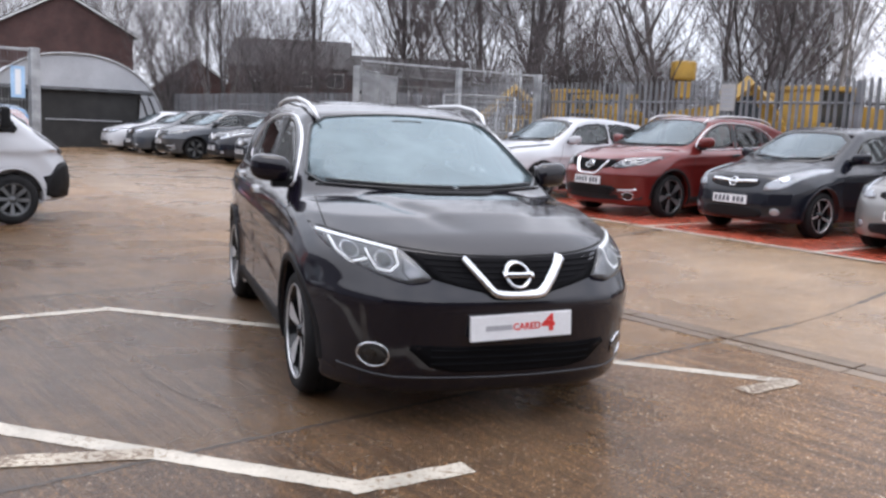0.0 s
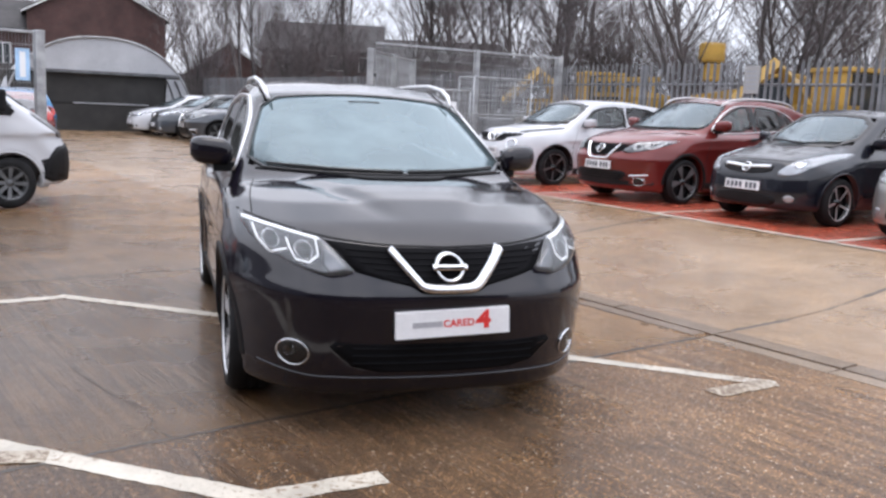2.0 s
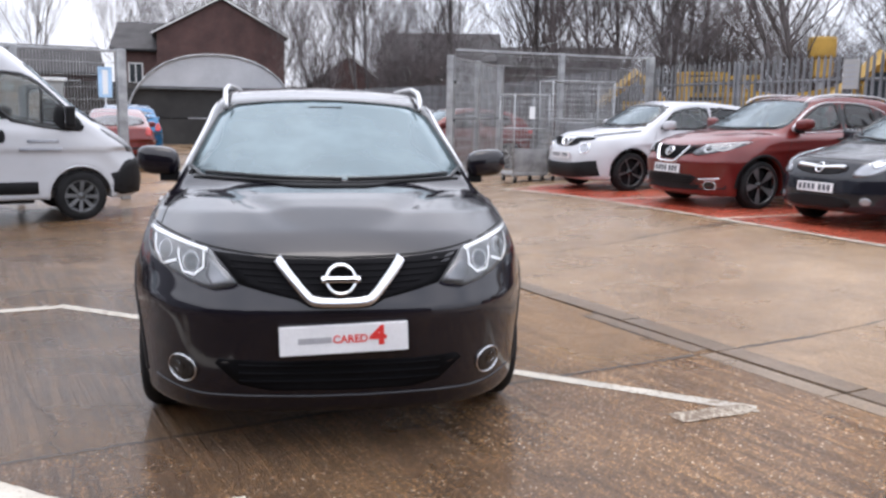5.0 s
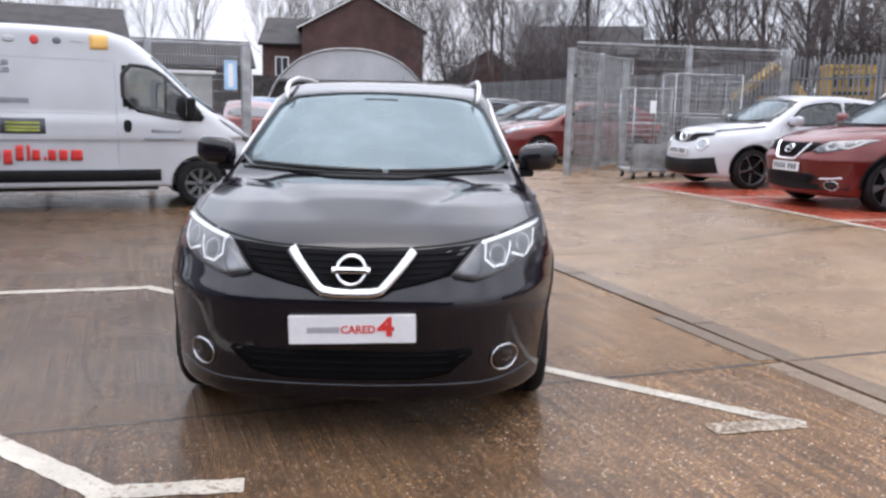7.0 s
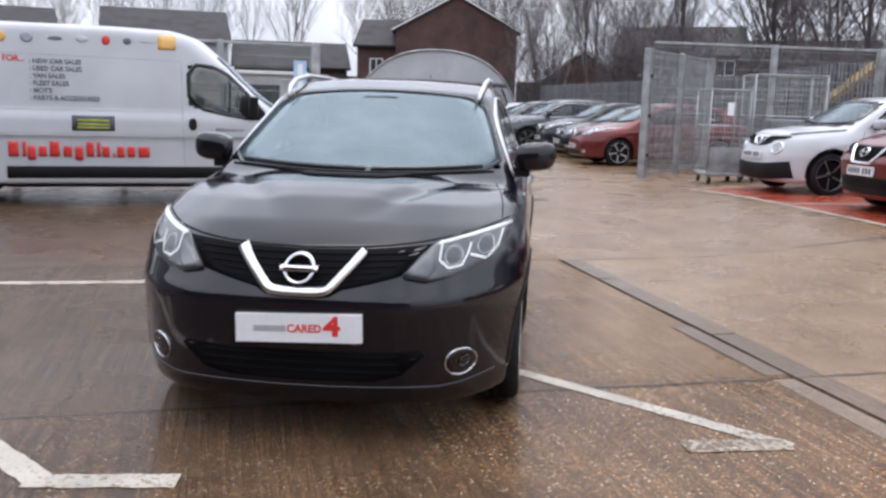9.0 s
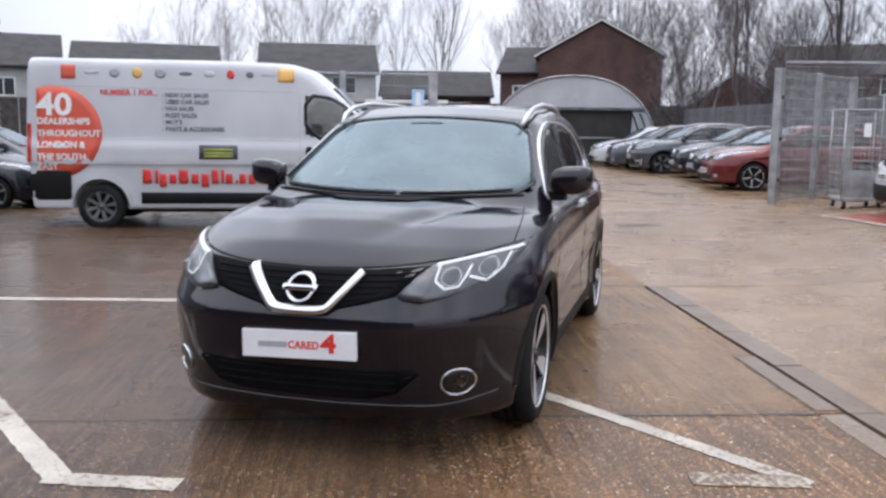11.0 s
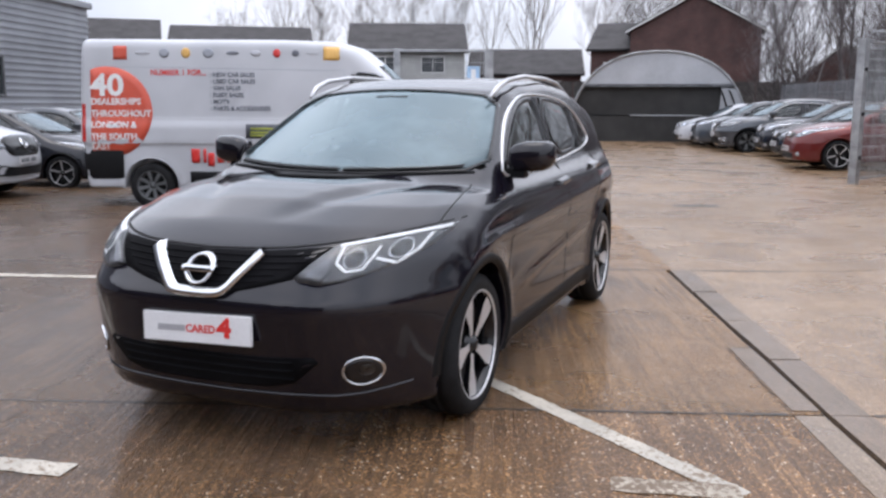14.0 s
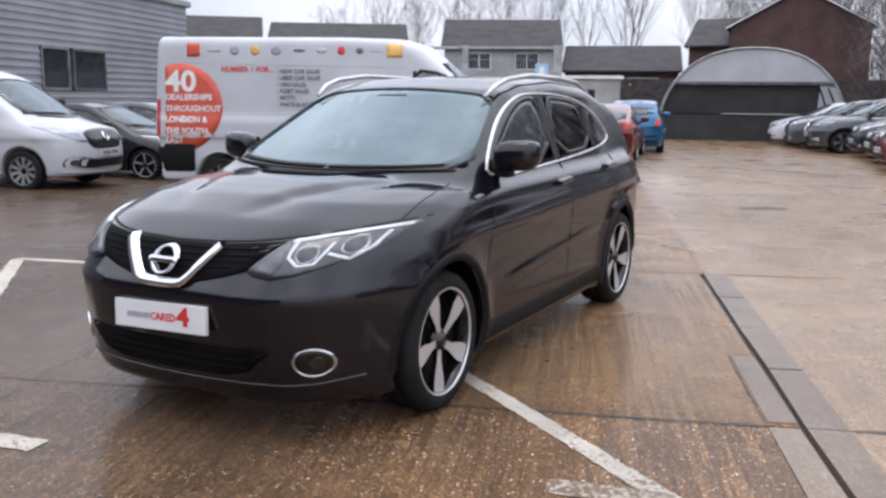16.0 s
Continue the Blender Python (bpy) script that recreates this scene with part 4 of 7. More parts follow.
    bm = boxes(((-0.264, -0.008, -0.060), (0.264, 0.012, 0.060)), bevel=0.004)
    pl = part("number_plate", bm, PLATEW, car, "white dealer plate with red and grey print")
    pl.matrix_basis = lean
    if plate_bar:
        for i in range(7):
            x = -0.235 + 0.064 * i + (0.03 if i > 3 else 0)
            part("print_bar", boxes(((x, -0.0095, -0.038), (x + 0.045, -0.0085, 0.038))), PRINTDARK, pl)
    else:
        face = pose(0, -0.0085, 0, 90)
        part("print_bar", boxes(((-0.188, -0.0095, -0.0135), (-0.052, -0.0085, 0.011))), PLATEGREY, pl)
        words("lettering", "CARED", 0.045, face @ pose(-0.048, -0.0155, 0), PRINTRED, pl, bold=0.0012)
        words("numeral", "4", 0.108, face @ pose(0.106, -0.0155 - 0.012, 0), PRINTRED, pl, bold=0.004, squeeze=1.25)
    # wipers, bonnet gap, roof rails, aerial, mirrors
    strip(sh, "cowl", [(-0.72, 1.107), (0, 1.086), (0.72, 1.107)], 0.010, "front", 0.004, PLASTIC, car, step=0.06)
    strip(sh, "wiper", [(0.06, 1.116), (-0.28, 1.119), (-0.66, 1.134)], 0.014, "front", 0.014, PLASTIC, car, "black wiper blade", deep=0.012)
    strip(sh, "wiper", [(0.66, 1.134), (0.38, 1.120), (0.09, 1.116)], 0.014, "front", 0.014, PLASTIC, car, "black wiper blade", deep=0.012)
    for sx in (1, -1):
        xs = [(1.93, 0.582, 1.48), (2.03, 0.597, 1.540), (2.18, 0.604, 1.582), (2.5, 0.605, 1.613), (3.0, 0.595, 1.610), (3.45, 0.560, 1.59), (3.72, 0.545, 1.53), (3.80, 0.54, 1.47)]
        rail = [(sx * x, y, z) for y, x, z in xs]
        tube("roof_rail", rail, [0.011, 0.015, 0.015, 0.015, 0.015, 0.014, 0.012, 0.009], ALLOY, car, 10, "satin silver roof rail")
        mz = part("door_mirror", mirror_bm(sx, (sx * 0.937, 1.60, 1.175), (0.118, 0.078, 0.080)), BLACK if detail else body_mat, car, "black door mirror")
        for q in mz.data.polygons:
            q.use_smooth = True
        part("mirror_arm", boxes(((sx * 0.86 - 0.07, 1.56, 1.06), (sx * 0.86 + 0.05, 1.64, 1.115)), bevel=0.012), PLASTIC, mz)
        part("mirror_glass", boxes(((sx * 0.935 - 0.085, 1.674, 1.12), (sx * 0.935 + 0.085, 1.682, 1.225)), bevel=0.003), CHROME, mz)
    tube("aerial", [(0.05, 3.72, 1.48), (0.05, 3.80, 1.56), (0.05, 3.90, 1.68)], [0.007, 0.004, 0.002], PLASTIC, car, 6)
    shut_lines(sh, car, [("side", [(1.30, 0.40), (1.34, 0.75), (1.44, 1.02)]), ("side", [(2.50, 0.33), (2.53, 0.70), (2.515, 1.10)]), ("side", [(3.08, 0.55), (3.22, 0.76), (3.45, 0.93), (3.50, 1.16)]), ("side", [(1.33, 0.335), (2.4, 0.335), (3.12, 0.34)])])
    for fl in (lambda p: p, mirrored):
        strip(sh, "bonnet_gap", fl([(0.0, 0.856), (0.30, 0.865), (0.545, 0.890), (0.70, 0.916), (0.86, 0.944)]), 0.008, "front", 0.0015, SEAM, car, step=0.04, deep=0.004)
    for fl in (1, -1):
        strip(sh, "bonnet_gap", [(fl * 0.80, 0.66), (fl * 0.79, 0.90), (fl * 0.74, 1.22)], 0.007, "top", 0.0015, SEAM, car, step=0.04, deep=0.004)
    if detail:
        for v in both("side"):
            strip(sh, "wing_badge", [(1.22, 0.985), (1.31, 0.995)], 0.010, v, 0.008, CHROME, car, "small chrome wing badge", round_=0)
        panel(sh, "sensor_patch", [(-0.13, 1.522), (0.13, 1.522), (0.10, 1.475), (-0.10, 1.475)], "front", 0.001, TRIM, car, step=0.04, rings=3, deep=0.002)
        part("mirror_mount", boxes(((-0.11, 1.86, 1.40), (0.11, 2.02, 1.49)), bevel=0.02), PLASTIC, car)
        part("rear_view_mirror", boxes(((-0.15, 1.98, 1.33), (0.15, 2.01, 1.42)), bevel=0.015), PLASTIC, car)
    cabin(car, k, dash_y=1.40)
    add_wheels(car, k, 0.250, 5, "wide", ALLOY if detail else (rim_face or ALLOY), GLOSSBLACK, width=0.225)
    return car


CAR_POSE = pose(0.376, 4.166, 0, 0, 0, 20.4)
crossover(CAR_POSE, "glossy black crossover car with chrome trim, standing on wet concrete", BLACK, 0.018)


# ---- the yard: a sheet that falls a little to one side and rises to the marked bays ----
def ss(a, b, x):
    t = min(1.0, max(0.0, (x - a) / (b - a)))
    return t * t * (3 - 2 * t)


def rise(x, y):
    b = (x + 0.5) * 0.816 + (y - 16.85) * 0.578
    r = 0.21 * (1 - math.exp(-max(0.0, x + 1.0) / 1.2)) * ss(-3, 0, b)
    return r - 0.03 * min(5.0, max(0.0, -x - 1.5)) * ss(6.5, 11, y) * (1 - ss(13, 18, y))


def rise_pose(x, y, turn, dz=0.0):
    return pose(x, y, rise(x, y) + dz, 0, 0, turn)


def sheet(name, corners, material, parent, lift, n=(8, 8), thick=0.0):
    """A four-cornered patch of ground that follows the fall of the yard."""
    a, b, c, d = (Vector(p).to_2d() for p in corners)
    v, f = [], []
    for i in range(n[0] + 1):
        for j in range(n[1] + 1):
            u, w = i / n[0], j / n[1]
            q = a.lerp(b, u).lerp(d.lerp(c, u), w)
            v.append((q.x, q.y, rise(q.x, q.y) + lift))
    m = n[1] + 1
    for i in range(n[0]):
        for j in range(n[1]):
            f.append((i * m + j, (i + 1) * m + j, (i + 1) * m + j + 1, i * m + j + 1))
    if thick:
        k = len(v)
        edge = [i * m for i in range(n[0] + 1)] + [n[0] * m + j for j in range(1, m)] + [i * m + n[1] for i in range(n[0] - 1, -1, -1)] + list(range(n[1] - 1, 0, -1))
        for e in edge:
            v.append((v[e][0], v[e][1], v[e][2] - thick))
        for q in range(len(edge)):
            r = (q + 1) % len(edge)
            f.append((edge[q], k + q, k + r, edge[r]))
    return part(name, mesh_of(name, v, f), material, parent)


def ribbon(name, pts, width, material, parent, lift, step=0.5, rag=0.0, seed=1):
    """A painted or worn line on the ground, its edges ragged by rag."""
    rnd = random.Random(seed)
    p = resample(pts, step, False)
    v, f = [], []
    for i, q in enumerate(p):
        d = (p[min(i + 1, len(p) - 1)] - p[max(i - 1, 0)]).normalized()
        s = Vector((-d.y, d.x))
        for e in (-1, 1):
            w = q + s * (width / 2 + rnd.uniform(-rag, rag)) * e
            v.append((w.x, w.y, rise(w.x, w.y) + lift))
    for i in range(len(p) - 1):
        f.append((2 * i, 2 * i + 1, 2 * i + 3, 2 * i + 2))
    me = mesh_of(name, v, f)
    bm = bmesh.new()
    bm.from_mesh(me)
    bmesh.ops.recalc_face_normals(bm, faces=bm.faces)
    if bm.faces and sum(q.normal.z for q in bm.faces) < 0:
        bmesh.ops.reverse_faces(bm, faces=bm.faces)
    bm.to_mesh(me)
    bm.free()
    return part(name, me, material, parent)


def ground_sheet():
    xs = [-400, -120, -60] + [x for x in range(-40, 31, 2)] + [60, 120, 400]
    ys = [-300, -60, -20] + [y for y in range(-8, 61, 2)] + [90, 150, 600]
    v = [(x, y, rise(x, y) - 0.16) for x in xs for y in ys]
    n = len(ys)
    f = [(i * n + j, (i + 1) * n + j, (i + 1) * n + j + 1, i * n + j + 1) for i in range(len(xs) - 1) for j in range(n - 1)]
    return mesh_of("ground", v, f)


ground = tagged(part("ground", ground_sheet(), EARTH), "dark earth under and beyond the concrete yard", "ground", kind="structure")
yard = tagged(new("pavement"), "wet brown brushed concrete slabs with dark joints", "pavement", kind="structure")
CO40, SI40 = math.cos(radians(40)), math.sin(radians(40))


def uv(u, v):
    """Yard axes: u along the slab joints, v across them."""
    return (u * CO40 - v * SI40, u * SI40 + v * CO40)


U_CUTS = [-32.2, -25.2, -18.2, -11.2, -4.2, 5.8, 12.6, 19.4, 26.2, 33.0]
V_CUTS = [-18.65, -14.95, -11.25, -7.55, -3.85, -0.15, 3.55, 7.25, 10.95, 14.65, 18.35, 22.05, 25.75, 29.45, 33.15, 36.85, 40.55]
for u0, u1 in zip(U_CUTS, U_CUTS[1:]):
    for v0, v1 in zip(V_CUTS, V_CUTS[1:]):
        g = 0.009
        e = (0.191 if v0 < 3.5 else 0.045) if u1 == 5.8 and v0 < 7 else 0.0
        e2 = 0.159 if u0 == 5.8 and v0 < 7 else 0.0
        e, e2 = (e - 0.007, e2 - 0.007) if v0 > 7 and 5.8 in (u0, u1) else (e, e2)
        sheet("slab", [uv(u0 + g + e2, v0 + g), uv(u1 - g - e, v0 + g), uv(u1 - g - e, v1 - g), uv(u0 + g + e2, v1 - g)], CONCRETE_TAN if u0 > 5 else (CONCRETE_WORN if u0 == -4.2 and v1 < 4 else CONCRETE), yard, 0.0, (10, 6), 0.2)

# drainage channel with edge blocks
drain = tagged(new("drain"), "narrow slot drain with concrete edge blocks", "drain", kind="structure")
EDGE = ground_mat("drain_edge_concrete", (0.115, 0.076, 0.047), (0.22, 0.5), (0.165, 0.115, 0.075), 0.1, 0.3)
EDGE_PALE = ground_mat("pale_edge_concrete", (0.170, 0.118, 0.074), (0.22, 0.5), (0.225, 0.165, 0.112), 0.1, 0.3)
SLOT = 5.765
rd = random.Random(7)
for i in range(-16, 9):
    v0 = -1.10 + i * 0.93
    v1 = min(v0 + 0.915, 7.24)
    sk = rd.uniform(-0.006, 0.006)
    if v0 < 3.4:
        sheet("edge_block", [uv(5.605, v0), uv(SLOT - 0.016 + sk, v0), uv(SLOT - 0.016 - sk, v1), uv(5.605, v1)], EDGE_PALE, drain, 0.001 + 0.002 * (i % 2), (1, 2), 0.04)
    if v0 < 7.2:
        sheet("edge_block", [uv(SLOT + 0.016 + sk, v0), uv(5.965, v0), uv(5.965, v1), uv(SLOT + 0.016 - sk, v1)], EDGE, drain, 0.002 + 0.002 * ((i + 1) % 2), (1, 2), 0.04)
sheet("slot", [uv(SLOT - 0.03, -18.6), uv(SLOT + 0.03, -18.6), uv(SLOT + 0.03, 7.25), uv(SLOT - 0.03, 7.25)], JOINT, drain, -0.024, (1, 12))
sheet("cover_plate", [uv(5.615, 3.60), uv(SLOT - 0.018, 3.60), uv(SLOT - 0.018, 4.70), uv(5.615, 4.70)], EDGE, drain, 0.004, (1, 1), 0.02)
for q in ([uv(5.600, 3.58), uv(5.600, 4.72), uv(SLOT, 4.73)], [uv(4.30, 3.54), uv(5.60, 3.53)]):
    ribbon("crack", q, 0.006, JOINT, drain, 0.0035, 0.05, 0.004, 3)
man = tagged(new("manhole"), "dark rectangular manhole cover set in concrete", "manhole", kind="structure")
sheet("cover", [(-2.88, 14.22), (-2.35, 14.60), (-2.18, 14.37), (-2.71, 13.99)], mat("manhole_iron", (0.055, 0.048, 0.042), 0.5, 0.3, vary=0.3, fine=30), man, 0.006, (1, 1), 0.03)
for k in range(2):
    crack = [[(-2.62, 6.09), (-2.25, 5.72), (-2.05, 5.38), (-1.88, 5.27), (-1.62, 4.80), (-1.27, 4.47), (-1.02, 4.28), (-0.92, 4.06), (-0.70, 3.90), (-0.48, 3.54)], [(-4.4, 10.4), (-3.7, 9.6), (-3.0, 9.2), (-2.2, 8.9)]][k]
    ribbon("crack", crack, 0.005, STAIN, yard, 0.0025, 0.05, 0.004, 5 + k)

ribbon("crack", [(-1.72, 10.40), (-1.30, 10.24), (-0.80, 10.12)], 0.016, JOINT, yard, 0.003, 0.06, 0.008, 9)

for j, (q, wd) in enumerate(([(uv(-4.2, 7.25), uv(5.75, 7.25)), 0.046], [(uv(5.98, 7.25), uv(12.5, 7.25)), 0.046], [(uv(5.98, 3.55), uv(12.5, 3.55)), 0.040], [(uv(-4.2, 3.55), uv(5.58, 3.55)), 0.026], [(uv(-4.2, 10.95), uv(5.75, 10.95)), 0.030])):
    ribbon("joint_dirt", q, wd, STAIN, yard, 0.0015, 0.06, 0.008, 40 + j)

# painted lines
marks = tagged(new("road_marking"), "worn white painted bay lines on concrete", "road marking", kind="structure")
for i, (pts, w, mt) in enumerate([
        ([(-4.55, 4.93), (-2.50, 6.47)], 0.10, LINE), ([(-2.54, 6.50), (0.9, 5.665), (2.22, 5.31)], 0.10, LINE), ([(2.20, 5.33), (1.80, 5.06)], 0.13, FADED),
        ([(-4.50, 4.92), (-2.02, 3.92), (-0.28, 3.44)], 0.12, LINE), ([(-0.34, 3.41), (0.155, 3.70)], 0.12, LINE),
        ([(-2.6, 3.30), (-1.65, 3.57), (-1.22, 3.70)], 0.13, FADED)]):
    ribbon("line", pts, w, mt, marks, 0.003 + 0.001 * (i % 3), 0.05, 0.006, i)


def bay(s, b):
    """Bay axes: s along the white front line, b into the bays."""
    return (-0.5 + 0.578 * s + 0.816 * b, 16.85 - 0.816 * s + 0.578 * b)


bays = tagged(new("parking_bays"), "red coated parking bays with white lines", "parking bay", kind="structure")
CUTS = [0.0, 3.0, 5.65, 8.25, 10.9, 13.5]
for s0, s1 in zip(CUTS, CUTS[1:]):
    sheet("bay_coating", [bay(s0, 0.0), bay(s1, 0.0), bay(s1, 5.2), bay(s0, 5.2)], RED_PAINT, bays, 0.004, (5, 8))
ribbon("line", [bay(-0.05, 0), bay(14.2, 0)], 0.10, LINE, bays, 0.008, 0.25, 0.006, 11)
for i, s0 in enumerate(CUTS):
    ribbon("line", [bay(s0, 0.05), bay(s0, 5.2)], 0.08, LINE, bays, 0.007, 0.25, 0.006, 20 + i)
kerb = tagged(part("kerb", boxes(((0, -0.08, -0.2), (16, 0.08, 0.14)), bevel=0.02), EDGE), "low concrete kerb along the fence", "kerb", kind="structure")
kerb.matrix_world = Matrix.Translation((*bay(-2.0, 5.25), 0.17)) @ pose(0, 0, 0, 0, 0, -54.5)


# ---- other vehicles ----
def hatch(m, label, body_mat, cell, L=4.0, hw=0.87, H=1.50, axles=(0.82, 3.32), R=0.31, cowl=1.02, hood_f=0.80, zc=1.02, hdr=1.9, belt=0.98, roof_end=3.55, bow=0.5, lamps="almond", group="", spokes=5, face=None, name="car",
          bumper=None, plate_z=0.46):
    k = dict(length=L, hw=hw, height=H, wheel=R, arch=R + 0.05, axles=axles, flare=0.016, floor=0.19, crease=0.008, bow=bow, bow_pow=4.2, bow_rear=0.25, bow_glass=0.25, belt=belt, belt_w=hw - 0.085, tumble=0.36, roof_drop=0.07, hood_drop=0.08, ridge=0.008,
             hood=[(0.0, hood_f - 0.10), (0.10, hood_f), (0.35, hood_f + 0.07), (cowl - 0.1, zc - 0.01), (cowl + 0.5, belt + 0.03), (L - 0.2, belt + 0.07), (L, belt)],
             nose=[(0.14, 0.10), (0.25, 0.02), (0.42, 0.0), (0.6, 0.02), (0.75, 0.07), (0.9, 0.16), (1.1, 0.4)],
             tail=[(0.2, L - 0.15), (0.4, L), (0.7, L - 0.01), (1.0, L - 0.10), (H - 0.1, L - 0.40), (H + 0.05, L - 0.55)],
             side=[(0.2, 0.95), (0.4, 0.985), (0.65, 1.0), (0.85, 0.985), (1.0, 0.94), (1.1, 0.90)],
             plan=[(0.0, 0.98), (0.9, 1.0), (L * 0.75, 1.0), (L, 0.90)],
             roof=[(cowl - 0.15, zc - 0.10), (cowl, zc), (hdr, H - 0.07), (hdr + 0.3, H - 0.01), (2.6, H), (roof_end, H - 0.08), (L, H - 0.45)])
    sh = Shape(**k)
    car = thing(name, m, label, "car", group)
    ws = [(-hw + 0.21, zc + 0.01), (0, zc - 0.01), (hw - 0.21, zc + 0.01), (hw - 0.31, H - 0.12), (0, H - 0.085), (-hw + 0.31, H - 0.12)]
    up = lambda y: float(sh.roof(np.array(y - 0.08))[0]) - 0.115
    ya, yc = cowl + 0.42, min(roof_end + 0.15, L - 0.55)
    ym = (ya + yc) / 2 + 0.1
    fr = [(ya, belt + 0.02), (ym - 0.03, belt + 0.03), (ym - 0.05, up(ym)), (hdr + 0.1, up(hdr + 0.1)), ((ya + hdr) / 2 + 0.05, up((ya + hdr) / 2) - 0.03)]
    rr = [(ym + 0.05, belt + 0.035), (yc - 0.05, belt + 0.09), (yc - 0.12, up(yc - 0.1)), (ym + 0.03, up(ym))]
    holes = [("front", ws, cowl - 0.3, hdr + 0.4), ("side", fr, 0.8, 3.0), ("side", rr, 1.5, L)]
    part("body", sh.body("body", cell, holes), body_mat, car)
    g = panel(sh, "windscreen", ws, "front", 0.004, CARGLASS, car, step=0.07, deep=0.002)
    g.visible_shadow = False
    strip(sh, "windscreen_border", ws, 0.05, "front", 0.006, GLOSSBLACK, car, closed=True, step=0.06, deep=0.006)
    for v in both("side"):
        for nm, o, mt in (("front_window", fr, SIDEGLASS), ("rear_window", rr, TINT)):
            w = panel(sh, nm, o, v, 0.003, mt, car, step=0.08, deep=0.002)
            w.visible_shadow = False
            strip(sh, "window_seal", o, 0.045, v, 0.005, GLOSSBLACK, car, closed=True, step=0.06, deep=0.006)
        strip(sh, "door_handle", [(ym - 0.32, belt - 0.09), (ym - 0.12, belt - 0.085)], 0.03, v, 0.03, body_mat, car, deep=0.03)
        for wy in axles:
            arc = [(wy + (R + 0.062) * math.cos(a), R + (R + 0.062) * math.sin(a)) for a in np.linspace(radians(-10), radians(190), 20)]
            strip(sh, "arch_lip", arc, 0.03, v, 0.006, bumper or body_mat, car, round_=0)
        if bumper:
            strip(sh, "sill_cladding", [(axles[0] + 0.42, 0.27), (axles[1] - 0.42, 0.28)], 0.12, v, 0.008, bumper, car)
    for fl in (lambda p: p, mirrored):
        z = hood_f
        if lamps == "round":
            o = [(0.52 + 0.085 * math.cos(a), z - 0.20 + 0.085 * math.sin(a)) for a in np.linspace(0, 2 * math.pi, 14, endpoint=False)]
            hl = panel(sh, "headlight", fl(o), "front", 0.012, CLEARLAMP, car, "round headlight", step=0.03)
            strip(sh, "lamp_ring", fl(o), 0.02, "front", 0.02, CHROME, hl, closed=True, step=0.03)
            panel(sh, "side_light", fl([(0.47, z + 0.015), (0.62, z + 0.01), (hw - 0.12, z + 0.10), (hw - 0.20, z + 0.12), (0.58, z + 0.06)]), "front", 0.006, GLOSSBLACK, car, step=0.04)
        else:
            o = {"almond": [(0.40, z - 0.14), (0.55, z - 0.16), (0.70, z - 0.10), (hw - 0.06, z + 0.09), (hw - 0.20, z + 0.05), (0.52, z - 0.04)],
                 "big": [(0.42, z - 0.17), (0.56, z - 0.19), (0.70, z - 0.12), (hw - 0.05, z + 0.10), (hw - 0.16, z + 0.12), (0.60, z + 0.02)]}[lamps]
            hl = panel(sh, "headlight", fl(o), "front", 0.006, CLEARLAMP, car, "clear headlight", step=0.03)
            c = sum((Vector(q) for q in o), Vector((0, 0))) / len(o)
            ring = [(c.x + 0.045 * math.cos(a), c.y + 0.045 * math.sin(a)) for a in np.linspace(0, 2 * math.pi, 12, endpoint=False)]
            panel(sh, "projector", fl(ring), "front", 0.014, CHROME, hl, step=0.03, rings=3)
            ln = panel(sh, "lens", fl(o), "front", 0.020, LENS, hl, step=0.04)
            ln.visible_shadow = False
        fog = [(0.60 + 0.05 * math.cos(a), 0.34 + 0.045 * math.sin(a)) for a in np.linspace(0, 2 * math.pi, 12, endpoint=False)]
        if not bumper:
            panel(sh, "fog_lamp", fl(fog), "front", 0.006, CLEARLAMP, car, step=0.03, rings=3)
        panel(sh, "tail_light", fl([(hw - 0.30, 0.78), (hw - 0.10, 0.80), (hw - 0.12, 1.02), (hw - 0.24, 1.02)]), "rear", 0.008, TAIL, car, step=0.05)
    panel(sh, "rear_screen", [(-hw + 0.26, belt + 0.10), (hw - 0.26, belt + 0.10), (hw - 0.33, H - 0.17), (-hw + 0.33, H - 0.17)], "rear", 0.004, TINT, car, step=0.07)
    strip(sh, "rear_bumper", [(-hw + 0.2, 0.42), (0, 0.40), (hw - 0.2, 0.42)], 0.22, "rear", 0.010, PLASTIC, car, step=0.08)
    z = hood_f
    if lamps == "round":
        for fl in (lambda p: p, mirrored):
            panel(sh, "upper_grille", fl([(0.16, z - 0.13), (0.40, z - 0.085), (0.60, z - 0.05), (0.60, z - 0.01), (0.30, z - 0.015), (0.19, z - 0.02)]), "front", 0.006, MATTBLACK, car, "black upper grille slot", step=0.03)
    gr = panel(sh, "grille", [(-0.36, z - 0.15), (0, z - 0.19), (0.36, z - 0.15), (0.38, z - 0.06), (0, z - 0.04), (-0.38, z - 0.06)], "front", 0.004, PLASTIC, car, "black grille", step=0.05)
    if lamps == "big":
        strip(sh, "chrome_bar", [(-0.34, z - 0.075), (-0.12, z - 0.085), (0, z - 0.10), (0.12, z - 0.085), (0.34, z - 0.075)], 0.04, "front", 0.022, CHROME, gr, "broad chrome grille bar", step=0.04)
    else:
        strip(sh, "chrome_v", [(-0.17, z - 0.05), (-0.09, z - 0.16), (0.09, z - 0.16), (0.17, z - 0.05)], 0.03, "front", 0.02, CHROME, gr, "chrome V moulding", step=0.04)
    ring = [(0.055 * math.cos(a), z - 0.10 + 0.055 * math.sin(a)) for a in np.linspace(0, 2 * math.pi, 16, endpoint=False)]
    strip(sh, "badge_ring", ring, 0.014, "front", 0.026, CHROME, gr, closed=True, step=0.02)
